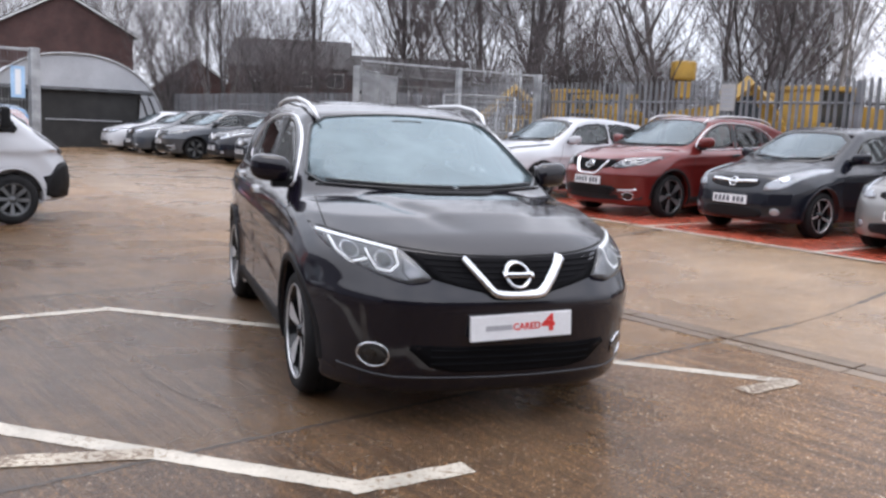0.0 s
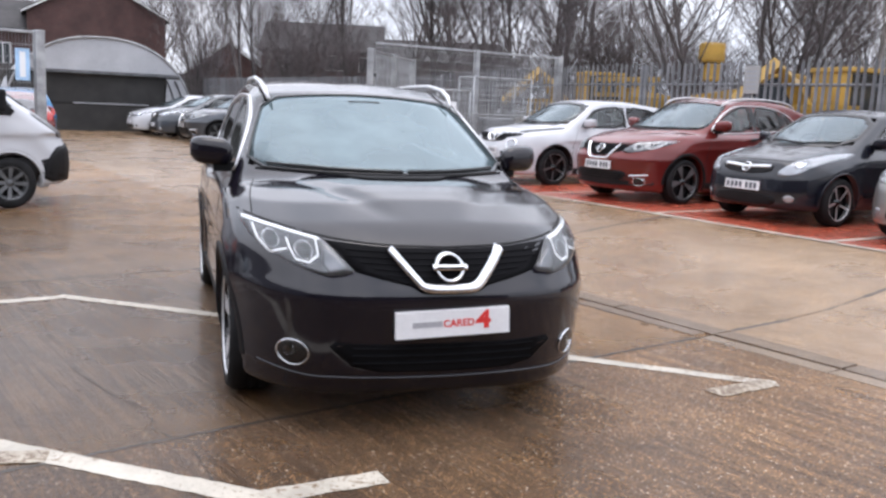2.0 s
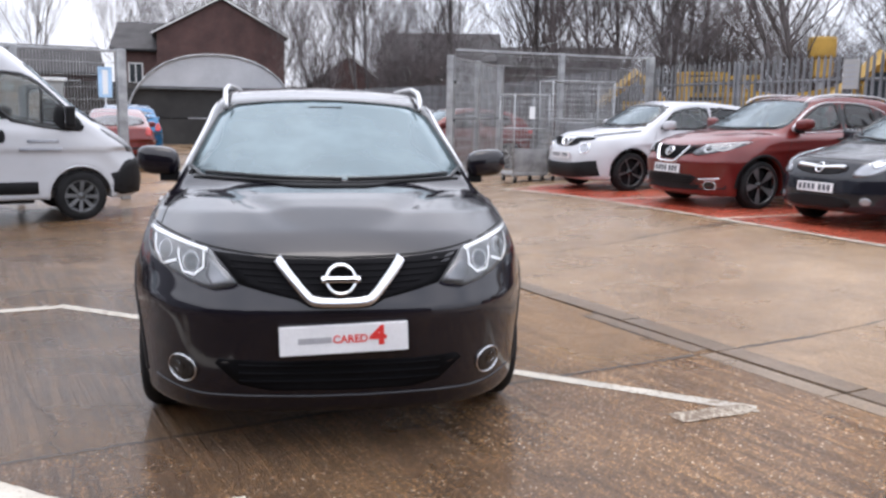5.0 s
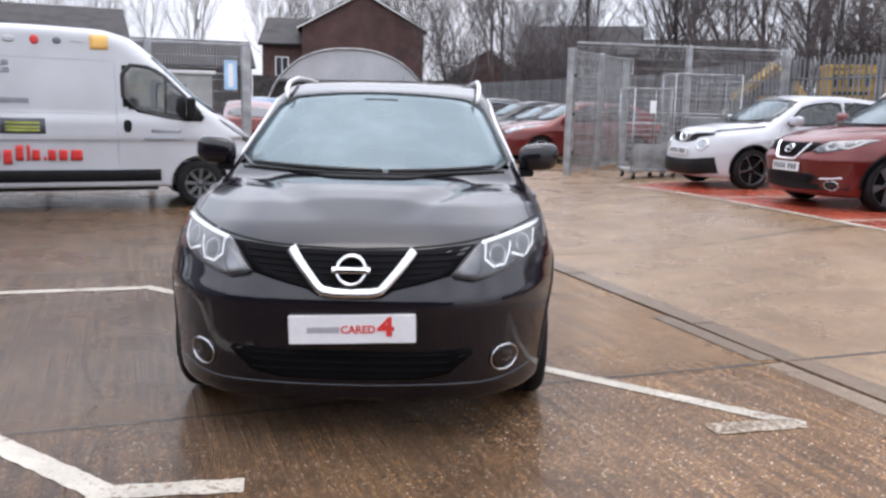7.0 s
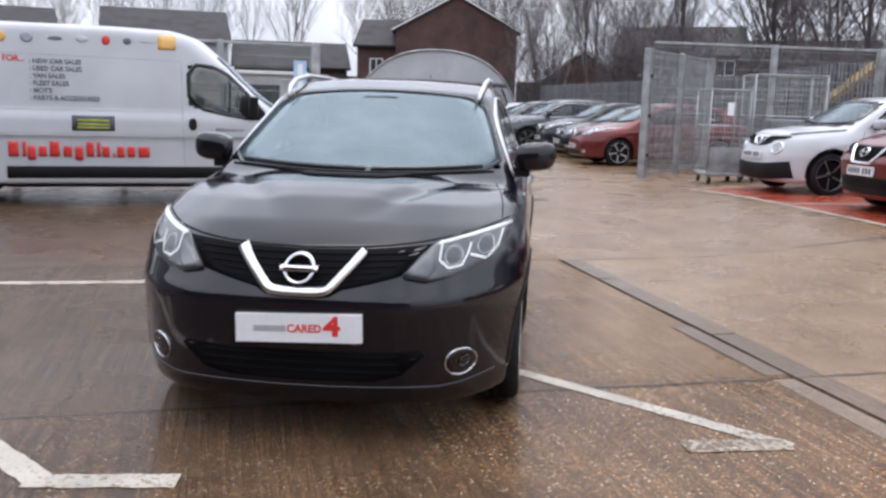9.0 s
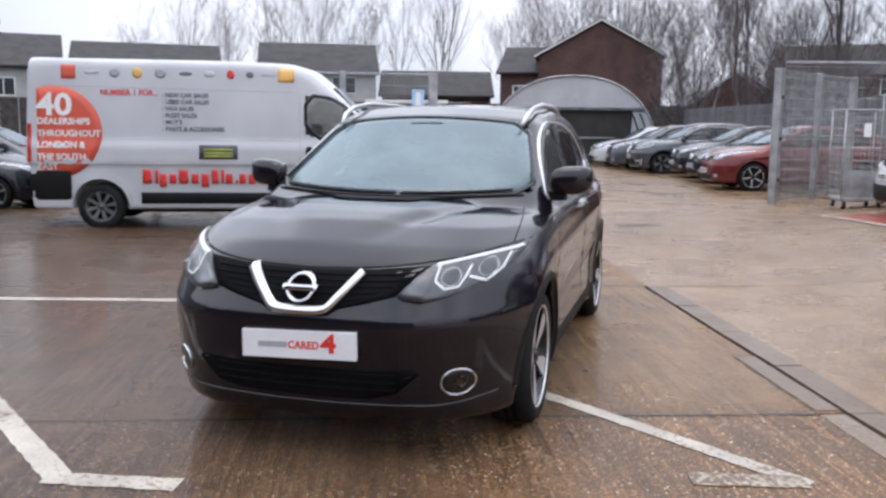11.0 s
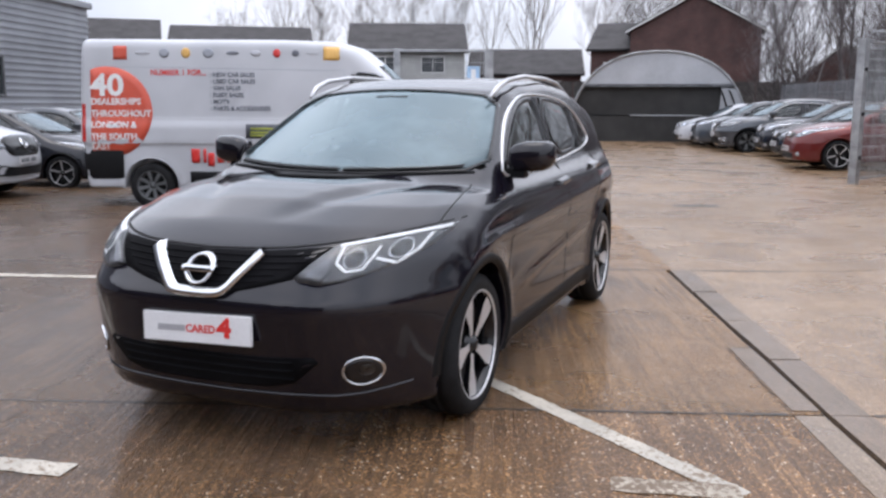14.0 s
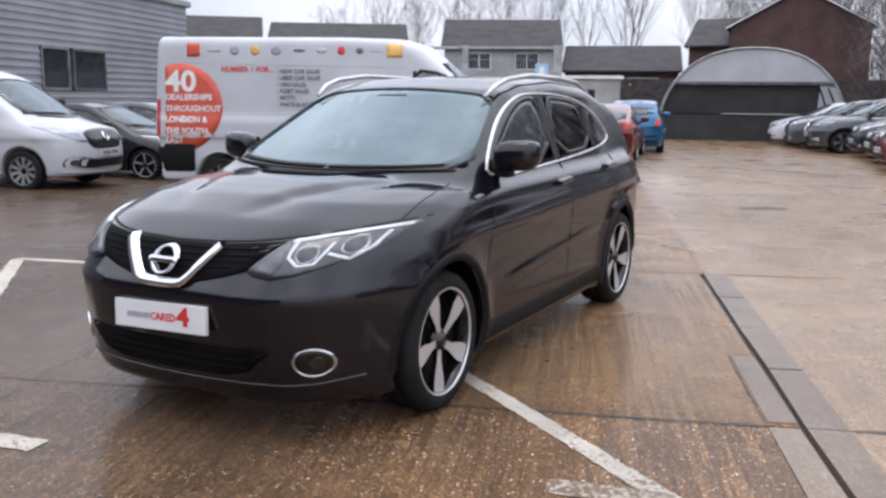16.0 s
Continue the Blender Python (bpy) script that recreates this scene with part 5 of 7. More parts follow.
    panel(sh, "lower_intake", [(-0.42, 0.40 - 0.02), (0.42, 0.38), (0.48, 0.30), (0.40, 0.24), (-0.40, 0.24), (-0.48, 0.30)], "front", 0.004, PLASTIC, car, "black air intake", step=0.06)
    if bumper:
        strip(sh, "lower_bumper", [(-0.74, 0.40), (-0.4, 0.35), (0, 0.34), (0.4, 0.35), (0.74, 0.40)], 0.26, "front", 0.018, bumper, car, step=0.04)
    pl = part("number_plate", boxes(((-0.26, -0.012, -0.055), (0.26, 0.006, 0.055)), bevel=0.004), PLATEW, car)
    pl.matrix_basis = pose(0, -0.012, plate_z, -4)
    for i in range(7):
        x = -0.235 + 0.064 * i + (0.03 if i > 3 else 0)
        part("print_bar", boxes(((x, -0.0138, -0.036), (x + 0.045, -0.0125, 0.036))), PRINTDARK, pl)
    strip(sh, "wiper", [(0.10, zc + 0.02), (-hw + 0.36, zc + 0.05)], 0.018, "front", 0.022, PLASTIC, car, round_=0)
    strip(sh, "wiper", [(hw - 0.34, zc + 0.05), (0.14, zc + 0.025)], 0.018, "front", 0.022, PLASTIC, car, round_=0)
    for sx in (1, -1):
        mz = part("door_mirror", mirror_bm(sx, (sx * (hw + 0.03), cowl + 0.52, belt + 0.09), (0.11, 0.07, 0.075)), body_mat, car)
        part("mirror_arm", boxes(((sx * (hw - 0.06) - 0.05, cowl + 0.50, belt + 0.0), (sx * (hw - 0.06) + 0.05, cowl + 0.56, belt + 0.04)), bevel=0.01), PLASTIC, mz)
    shut_lines(sh, car, [("side", [(cowl + 0.15, 0.36), (cowl + 0.18, 0.7), (cowl + 0.34, belt - 0.02)]), ("side", [(ym, 0.32), (ym, belt)]), ("front", [(-0.62, z - 0.005), (0, z + 0.005), (0.62, z - 0.005)])])
    cabin(car, k, dash_y=cowl + 0.30)
    add_wheels(car, k, R * 0.71, spokes, "twin", face or ALLOY, GLOSSBLACK, width=0.20)
    return car


def bay_pose(s, b, twist=0.0):
    x, y = bay(s, b)
    ax, ay = bay(s, b + 2.0)
    return rise_pose(x, y, -54.5 + twist, 0.5 * (rise(ax, ay) - rise(x, y)))


hatch(bay_pose(1.02, 0.55), "small white crossover car with round headlights in a red bay", WHITE, 0.032, L=4.13, hw=0.88, H=1.565, axles=(0.85, 3.38), R=0.335, cowl=1.05, hood_f=0.92, zc=1.09, hdr=1.78, belt=1.04, lamps="round", bumper=PLASTIC, group="cars in the red bays", plate_z=0.60, bow=0.55, face=STEELDARK)
RED_X = crossover(bay_pose(4.05, 0.43), "copper red crossover car with black roof glass in a red bay", RED, 0.030, detail=False, plate_bar=True, group="cars in the red bays", rim_face=STEELDARK)
hatch(bay_pose(6.6, 0.58), "dark blue-black small hatchback with chrome grille bar", NAVY, 0.030, L=4.0, hw=0.865, H=1.49, axles=(0.80, 3.31), R=0.305, cowl=1.0, hood_f=0.80, zc=1.0, hdr=1.85, belt=0.97, lamps="big", group="cars in the red bays", plate_z=0.47)


def recoloured(ob, m, label, old, fresh, group=""):
    """Another car of the same shape in another paint."""
    t = copy_thing(ob, m)
    t["label"], t["group"] = label, group
    for c in t.children_recursive:
        for sl in c.material_slots:
            if sl.material is old and old is not fresh:
                sl.link = "OBJECT"
                sl.material = fresh
    return t


ROWLABEL = "parked in the row beside the fence"
ROW = "cars in the far row"
FAR_HATCH = hatch(bay_pose(-9.9, 0.42), "black hatchback " + ROWLABEL, NAVY, 0.034, L=4.2, hw=0.88, H=1.50, group=ROW)
FAR_X = hatch(bay_pose(-12.3, 0.50), "dark blue-black crossover " + ROWLABEL, NAVY, 0.034, L=4.38, hw=0.90, H=1.58, R=0.335, axles=(0.92, 3.56), cowl=1.08, hood_f=0.88, zc=1.08, hdr=1.95, belt=1.05, group=ROW)
recoloured(FAR_X, bay_pose(-7.4, 0.12), "copper red crossover " + ROWLABEL, NAVY, RED, ROW)
recoloured(RED_X, bay_pose(-14.9, -0.3), "dark grey crossover " + ROWLABEL, RED, GREY, ROW)
recoloured(FAR_X, bay_pose(-17.2, -0.62), "grey crossover " + ROWLABEL, NAVY, GREY, ROW)
recoloured(FAR_HATCH, bay_pose(-19.5, -0.85), "white hatchback " + ROWLABEL, NAVY, WHITE, ROW)
recoloured(FAR_HATCH, bay_pose(8.98, 0.55), "silver grey hatchback in a red bay", NAVY, SILVER, "cars in the red bays")
recoloured(FAR_HATCH, rise_pose(-13.95, 26.6, 215), "bright blue hatchback with its tail to the yard", NAVY, BLUE)
hatch(rise_pose(-12.1, 23.15, 213), "dark red saloon car with its tail to the yard", RED, 0.036, L=4.3, hw=0.84, H=1.40, axles=(0.80, 3.35), belt=0.90, zc=0.94, roof_end=3.0)


def words_on(sh, name, text, size, y0, z0, material, parent, squeeze=1.0, bold=0.0, off=0.006):
    """Lettering laid on the right side of a vehicle, running towards its nose."""
    ob = words(name, text, size, Matrix.Identity(4), material, parent, squeeze=squeeze, bold=bold)
    me = ob.data
    co = np.empty(len(me.vertices) * 3)
    me.vertices.foreach_get("co", co)
    co = co.reshape(-1, 3)
    flat = np.stack([y0 - co[:, 0], z0 + co[:, 1]], 1)
    p = sh.skin(flat, "side_right", off)
    p[:, 0] -= np.where(co[:, 2] > 0, 0.002, 0.0)
    me.vertices.foreach_set("co", p.ravel())
    me.update()
    return ob


def side_patch(sh, name, y1, y0, z0, z1, material, parent, off=0.006, label=""):
    return panel(sh, name, [(y0, z0), (y1, z0), (y1, z1), (y0, z1)], "side_right", off, material, parent, label, step=0.15, rings=2, round_=0, deep=0.004)


VAN = dict(length=6.0, hw=1.025, height=2.53, wheel=0.34, arch=0.41, axles=(0.95, 4.985), flare=0.012, floor=0.30, bow=0.45, bow_pow=3.6, bow_rear=0.03, bow_glass=0.22, belt=1.25, belt_w=1.01, tumble=0.075, roof_drop=0.05, hood_drop=0.10, shoulder=0.10, join=0.10, rail=0.13,
           hood=[(0.0, 0.92), (0.15, 1.08), (0.55, 1.27), (0.9, 1.36), (1.4, 1.36), (6.2, 1.36)],
           nose=[(0.2, 0.12), (0.35, 0.03), (0.55, 0.0), (0.75, 0.02), (0.95, 0.10), (1.2, 0.35)],
           tail=[(0.2, 5.95), (0.5, 6.0), (1.5, 6.0), (2.3, 5.97), (2.6, 5.93)],
           side=[(0.2, 0.975), (0.5, 0.99), (0.9, 1.0), (1.3, 0.99), (1.5, 0.97)],
           plan=[(0.0, 0.93), (0.9, 0.985), (2.0, 1.0), (5.0, 1.0), (6.0, 0.985)],
           roof=[(0.1, 1.00), (0.28, 1.17), (0.86, 1.58), (1.41, 2.10), (1.78, 2.40), (2.15, 2.505), (3.0, 2.53), (5.8, 2.53), (6.1, 2.50)], roof_round=0.3)


def panel_van(m):
    sh = Shape(**VAN)
    van = thing("van", m, "long white panel van with red lettering, standing in the yard", "van")
    ws = [(-0.78, 1.36), (0, 1.30), (0.78, 1.36), (0.72, 2.12), (0, 2.20), (-0.72, 2.12)]
    sw = [(1.98, 1.42), (1.99, 2.02), (1.52, 1.97), (1.15, 1.62), (0.86, 1.27), (1.2, 1.26)]
    part("body", sh.body("body", 0.036, [("front", ws, 0.2, 2.2), ("side", sw, 0.6, 2.2)]), WHITE, van)
    panel(sh, "windscreen", ws, "front", 0.004, CARGLASS, van, step=0.1, deep=0.002).visible_shadow = False
    for v in both("side"):
        panel(sh, "cab_window", sw, v, 0.004, SIDEGLASS, van, step=0.08, deep=0.002).visible_shadow = False
        strip(sh, "window_seal", sw, 0.055, v, 0.006, GLOSSBLACK, van, closed=True, step=0.06, deep=0.006)
        strip(sh, "window_divider", [(1.42, 1.30), (1.40, 1.88)], 0.035, v, 0.010, GLOSSBLACK, van, round_=0)
        panel(sh, "quarter_panel", [(0.80, 1.22), (1.28, 1.27), (1.25, 1.62), (1.10, 1.56)], v, 0.010, PLASTIC, van, step=0.06)
        panel(sh, "door_handle_recess", [(1.88, 1.08), (1.99, 1.08), (1.99, 1.25), (1.88, 1.25)], v, 0.006, PLASTIC, van, step=0.05)
        strip(sh, "side_moulding", [(1.50, 0.47), (4.40, 0.47)], 0.17, v, 0.016, PLASTIC, van, "dark grey side moulding", round_=0, step=0.2)
        strip(sh, "side_moulding", [(5.38, 0.655), (5.98, 0.655)], 0.43, v, 0.016, PLASTIC, van, "dark grey bumper end", round_=0, step=0.1)
        strip(sh, "body_seam", [(2.06, 0.60), (2.08, 2.05), (5.75, 2.10), (5.78, 1.0)], 0.012, v, 0.001, PRINTGREY, van, step=0.2, round_=0, deep=0.004)
        strip(sh, "body_crease", [(2.06, 1.34), (5.90, 1.34)], 0.014, v, 0.004, WHITE, van, step=0.3, round_=0)
        strip(sh, "body_crease", [(2.06, 0.98), (5.90, 0.98)], 0.014, v, 0.004, WHITE, van, step=0.3, round_=0)
        strip(sh, "tail_light", [(5.95, 1.0), (5.95, 1.55)], 0.07, v, 0.006, TAIL, van, round_=0)
        for wy in VAN["axles"]:
            arc = [(wy + 0.42 * math.cos(a), 0.34 + 0.42 * math.sin(a)) for a in np.linspace(radians(-5), radians(185), 20)]
            strip(sh, "arch_lip", arc, 0.03, v, 0.008, WHITE, van, round_=0)
    for fl in (lambda p: p, mirrored):
        hl = panel(sh, "headlight", fl([(0.62, 0.92), (0.80, 0.95), (0.93, 1.12), (0.90, 1.30), (0.80, 1.22), (0.66, 1.05)]), "front", 0.006, REFLECT, van, "tall clear headlight", step=0.05)
    panel(sh, "front_bumper", [(-0.98, 0.36), (0, 0.33), (0.98, 0.36), (0.99, 0.74), (0.70, 0.86), (0, 0.84), (-0.70, 0.86), (-0.99, 0.74)], "front", 0.02, PLASTIC, van, "dark grey plastic front bumper", step=0.06, rings=8, deep=0.04)
    for v in both("side"):
        panel(sh, "bumper_end", [(0.05, 0.36), (0.52, 0.34), (0.50, 0.55), (0.42, 0.72), (0.30, 0.84), (0.1, 0.82)], v, 0.014, PLASTIC, van, step=0.05)
    for sx in (1, -1):
        mz = part("door_mirror", boxes(((sx * 1.14 - 0.09, 1.02, 1.29), (sx * 1.14 + 0.09, 1.15, 1.58)), bevel=0.045), PLASTIC, van)
        part("mirror_glass", boxes(((sx * 1.14 - 0.07, 1.152, 1.34), (sx * 1.14 + 0.07, 1.160, 1.54)), bevel=0.003), CHROME, mz)
        part("mirror_arm", boxes(((sx * 1.02 - 0.06, 1.05, 1.27), (sx * 1.02 + 0.06, 1.13, 1.36)), bevel=0.01), PLASTIC, mz)
    # lettering and shapes on the side
    c, r = (5.60, 1.43), 0.67
    disc = [(min(y, 5.84), z) for y, z in [(c[0] + r * math.cos(a), c[1] + r * math.sin(a)) for a in np.linspace(0, 2 * math.pi, 48, endpoint=False)]]
    dk = panel(sh, "red_disc", disc, "side_right", 0.004, PRINTORANGE, van, "orange red disc with white lettering", step=0.08, rings=5, round_=0, deep=0.003)
    words_on(sh, "lettering", "40", 0.44, 5.84, 1.68, WINFRAME, dk, 1.12, 0.012, 0.008)
    for t, z in (("DEALERSHIPS", 1.545), ("THROUGHOUT", 1.37), ("LONDON &", 1.205), ("THE SOUTH", 1.03), ("EAST", 0.885)):
        words_on(sh, "lettering", t, 0.128, 5.84, z, WINFRAME, dk, 0.98, 0.004, 0.008)
    words_on(sh, "lettering", "NUMBER 1 FOR...", 0.115, 4.95, 1.975, PRINTRED, van, 0.95, 0.002)
    for i, t in enumerate((": NEW CAR SALES", ": USED CAR SALES", ": VAN SALES", ": FLEET SALES", ": MOT'S", ": PARTS & ACCESSORIES")):
        words_on(sh, "lettering", t, 0.088, 4.07, 1.955 - 0.099 * i, PRINTMID, van, 0.95, 0.0025)
    sg = side_patch(sh, "black_sticker", 2.99, 3.55, 1.05, 1.26, PRINTDARK, van, label="black sticker with lime bars")
    for z in (1.08, 1.125, 1.18):
        side_patch(sh, "print_bar", 3.06, 3.48, z, z + 0.028, PRINTGREEN, sg, 0.010)
    # company name, drawn as plain red bars
    x = 4.37
    for wd, up, dn in ((0.17, 1, 0), (0.06, 1, 0), (0.13, 0, 1), (0.13, 0, 0), (0.17, 1, 0), (0.14, 0, 0), (0.14, 0, 1), (0.13, 1, 0), (0.06, 1, 0), (0.13, 0, 0), (0.05, -3, 0), (0.13, 0, 0), (0.14, 0, 0), (0.20, 0, 0)):
        side_patch(sh, "name_bar", x - wd * 0.74, x, 0.69 - 0.05 * dn, (0.74 if up == -3 else 0.835 + 0.06 * up), PRINTRED, van, 0.020)
        x -= wd + 0.008
    for y0, y1, z in ((1.62, 1.22, 1.08), (1.72, 1.18, 0.97)):
        side_patch(sh, "name_bar", y1, y0, z, z + 0.045, PRINTGREY, van, 0.008)
    for i, (y, wd, hh, mt) in enumerate(((5.39, 0.20, 0.20, PRINTORANGE), (5.06, 0.26, 0.06, PRINTPALE), (4.74, 0.17, 0.17, PRINTGREY), (4.42, 0.16, 0.18, PRINTYELLOW), (4.09, 0.19, 0.17, PRINTGREY), (3.73, 0.22, 0.06, PRINTMID), (3.39, 0.18, 0.10, PRINTPALE),
                                        (3.08, 0.13, 0.15, PRINTRED), (2.80, 0.13, 0.11, PRINTMID), (2.54, 0.22, 0.03, PRINTPALE), (2.27, 0.24, 0.20, PRINTYELLOW))):
        o = [(y + wd * 0.43 * math.cos(a), 2.30 + hh * 0.43 * math.sin(a)) for a in np.linspace(0, 2 * math.pi, 16, endpoint=False)]
        if mt in (PRINTORANGE, PRINTYELLOW) and i in (0, 10):
            o = [(y - wd / 2, 2.30 - hh / 2), (y + wd / 2, 2.30 - hh / 2), (y + wd / 2, 2.30 + hh / 2), (y - wd / 2, 2.30 + hh / 2)]
        panel(sh, "emblem", o, "side_right", 0.006, mt, van, step=0.05, rings=2, round_=0, deep=0.003)
    part("chassis_rail", boxes(((-0.6, 1.5, 0.22), (0.6, 4.5, 0.36)), bevel=0.02), PLASTIC, van)
    part("bulkhead", boxes(((-0.86, 2.15, 0.4), (0.86, 2.2, 2.2))), TRIM, van)
    part("cab_seats", boxes(((-0.75, 1.75, 0.6), (-0.25, 2.05, 1.55)), ((0.15, 1.75, 0.6), (0.85, 2.05, 1.55)), ((-0.9, 0.9, 0.8), (0.9, 1.2, 1.2)), bevel=0.06), SEAT, van)
    add_wheels(van, VAN, 0.215, 8, "plain", STEELDARK, STEELDARK, width=0.21)
    return van


VAN_A = radians(43.5)
vx, vy = -5.81 + 0.95 * math.cos(VAN_A) - 1.0 * math.sin(VAN_A), 11.88 + 0.95 * math.sin(VAN_A) + 1.0 * math.cos(VAN_A)
panel_van(pose(vx, vy, -0.125, 0, 0, 90 + 43.5))


def small_van(m):
    k = dict(VAN, length=5.0, hw=0.975, height=1.97, wheel=0.325, arch=0.385, axles=(0.93, 4.03), floor=0.24, belt=1.10, belt_w=0.93, tumble=0.20,
             hood=[(0.0, 0.90), (0.12, 1.00), (0.5, 1.10), (0.95, 1.20), (1.4, 1.2), (5.2, 1.2)], tail=[(0.2, 4.95), (0.5, 5.0), (1.5, 4.98), (2.1, 4.9)],
             roof=[(0.55, 1.05), (0.8, 1.18), (1.75, 1.82), (2.1, 1.94), (2.6, 1.97), (4.8, 1.96), (5.2, 1.93)], side=[(0.2, 0.96), (0.5, 0.985), (0.8, 1.0), (1.1, 0.98), (1.3, 0.95)],
             plan=[(0.0, 0.96), (0.9, 1.0), (4.0, 1.0), (5.0, 0.98)], bow=0.5, bow_pow=4.2)
    sh = Shape(**k)
    van = thing("van", m, "white compact van with black grille beside the grey building", "van")
    ws = [(-0.72, 1.21), (0, 1.16), (0.72, 1.21), (0.64, 1.72), (0, 1.78), (-0.64, 1.72)]
    sw = [(1.35, 1.17), (2.35, 1.20), (2.33, 1.66), (1.95, 1.68), (1.65, 1.50)]
    part("body", sh.body("body", 0.032, [("front", ws, 0.5, 2.4), ("side", sw, 1.0, 2.5)]), WHITE, van)
    panel(sh, "windscreen", ws, "front", 0.004, CARGLASS, van, step=0.08, deep=0.002).visible_shadow = False
    strip(sh, "windscreen_border", ws, 0.05, "front", 0.006, GLOSSBLACK, van, closed=True, step=0.06, deep=0.006)
    for v in both("side"):
        panel(sh, "cab_window", sw, v, 0.004, SIDEGLASS, van, step=0.08, deep=0.002).visible_shadow = False
        strip(sh, "window_seal", sw, 0.05, v, 0.006, GLOSSBLACK, van, closed=True, step=0.06, deep=0.006)
        strip(sh, "side_moulding", [(1.4, 0.42), (3.55, 0.42)], 0.10, v, 0.014, PLASTIC, van, round_=0, step=0.2)
        strip(sh, "body_seam", [(2.45, 0.4), (2.45, 1.75)], 0.012, v, 0.001, PRINTGREY, van, round_=0, deep=0.004)
    for fl in (lambda p: p, mirrored):
        hl = panel(sh, "headlight", fl([(0.50, 0.80), (0.66, 0.78), (0.84, 0.90), (0.93, 1.05), (0.82, 1.04), (0.60, 0.92)]), "front", 0.006, CLEARLAMP, van, "swept clear headlight", step=0.03)
        panel(sh, "lens", fl([(0.50, 0.80), (0.66, 0.78), (0.84, 0.90), (0.93, 1.05), (0.82, 1.04), (0.60, 0.92)]), "front", 0.018, LENS, hl, step=0.05).visible_shadow = False
        panel(sh, "fog_lamp", fl([(0.66, 0.42), (0.76, 0.40), (0.80, 0.48), (0.70, 0.52)]), "front", 0.008, REFLECT, van, step=0.03)
    gr = panel(sh, "grille", [(-0.55, 0.84), (-0.44, 0.70), (-0.30, 0.66), (0.30, 0.66), (0.44, 0.70), (0.55, 0.84), (0.48, 0.96), (0, 1.0), (-0.48, 0.96)], "front", 0.006, GLOSSBLACK, van, "gloss black grille", step=0.05)
    o = [(0.0, 0.775), (0.055, 0.855), (0.0, 0.935), (-0.055, 0.855)]
    strip(sh, "badge", o, 0.022, "front", 0.024, CHROME, gr, "chrome diamond badge", closed=True, round_=0, step=0.03)
    panel(sh, "lower_intake", [(-0.84, 0.36), (0.84, 0.36), (0.86, 0.50), (0.72, 0.57), (0.5, 0.50), (-0.5, 0.50), (-0.72, 0.57), (-0.86, 0.50)], "front", 0.006, PLASTIC, van, "black bumper intake", step=0.06)
    strip(sh, "bumper_lip", [(-0.85, 0.31), (0, 0.27), (0.85, 0.31)], 0.05, "front", 0.012, WHITE, van, step=0.08)
    pl = part("number_plate", boxes(((-0.26, -0.03, -0.055), (0.26, -0.005, 0.055)), bevel=0.004), PLATEW, van)
    pl.matrix_basis = pose(0, -0.01, 0.60)
    for i in range(7):
        x = -0.235 + 0.064 * i + (0.03 if i > 3 else 0)
        part("print_bar", boxes(((x, -0.0325, -0.036), (x + 0.045, -0.031, 0.036))), PRINTDARK, pl)
    strip(sh, "wiper", [(0.1, 1.225), (-0.55, 1.25)], 0.02, "front", 0.024, PLASTIC, van, round_=0)
    for sx in (1, -1):
        part("door_mirror", boxes(((sx * 1.06 - 0.09, 1.42, 1.20), (sx * 1.06 + 0.09, 1.55, 1.45)), bevel=0.04), PLASTIC, van)
    part("bulkhead", boxes(((-0.85, 2.6, 0.4), (0.85, 2.65, 1.85))), TRIM, van)
    part("cab_seats", boxes(((-0.7, 2.2, 0.5), (-0.2, 2.5, 1.45)), ((0.15, 2.2, 0.5), (0.8, 2.5, 1.45)), ((-0.8, 1.25, 0.7), (0.8, 1.6, 1.12)), bevel=0.06), SEAT, van)
    add_wheels(van, k, 0.215, 10, "plain", STEELGREY, PLASTIC, width=0.21)
    return van


TA = radians(40)
tx, ty = -11.0 + 0.93 * math.cos(TA) - 0.93 * math.sin(TA), 6.85 + 0.93 * math.sin(TA) + 0.93 * math.cos(TA)
small_van(rise_pose(tx, ty, 90 + 40))
recoloured(FAR_HATCH, rise_pose(tx - 1.75, ty + 2.55, 90 + 40), "dark blue-black hatchback parked beside the white van", NAVY, NAVY)
recoloured(FAR_HATCH, rise_pose(tx - 4.6, ty + 5.0, 90 + 40), "dark grey hatchback parked by the grey building", NAVY, GREY)


# ---- fences and gates ----
def pale_mesh(h):
    """A ridged steel pale with a three-pointed top."""
    w, d = 0.034, 0.014
    v, f = [], []
    cols = [(-w, 0.0), (-w * 0.45, -d), (w * 0.45, -d), (w, 0.0)]
    tops = [h - 0.03, h, h, h - 0.03]
    for (x, y), t in zip(cols, tops):
        v += [(x, y, 0.06), (x, y, t - 0.05), (x * 0.6, y, t)]
    n = 3
    for i in range(3):
        for j in range(2):
            f.append((i * n + j, (i + 1) * n + j, (i + 1) * n + j + 1, i * n + j + 1))
    b = len(v)
    v += [(x, y + 0.006, z) for x, y, z in v]
    f += [tuple(b + q for q in p[::-1]) for p in f]
    return mesh_of("pale", v, f)


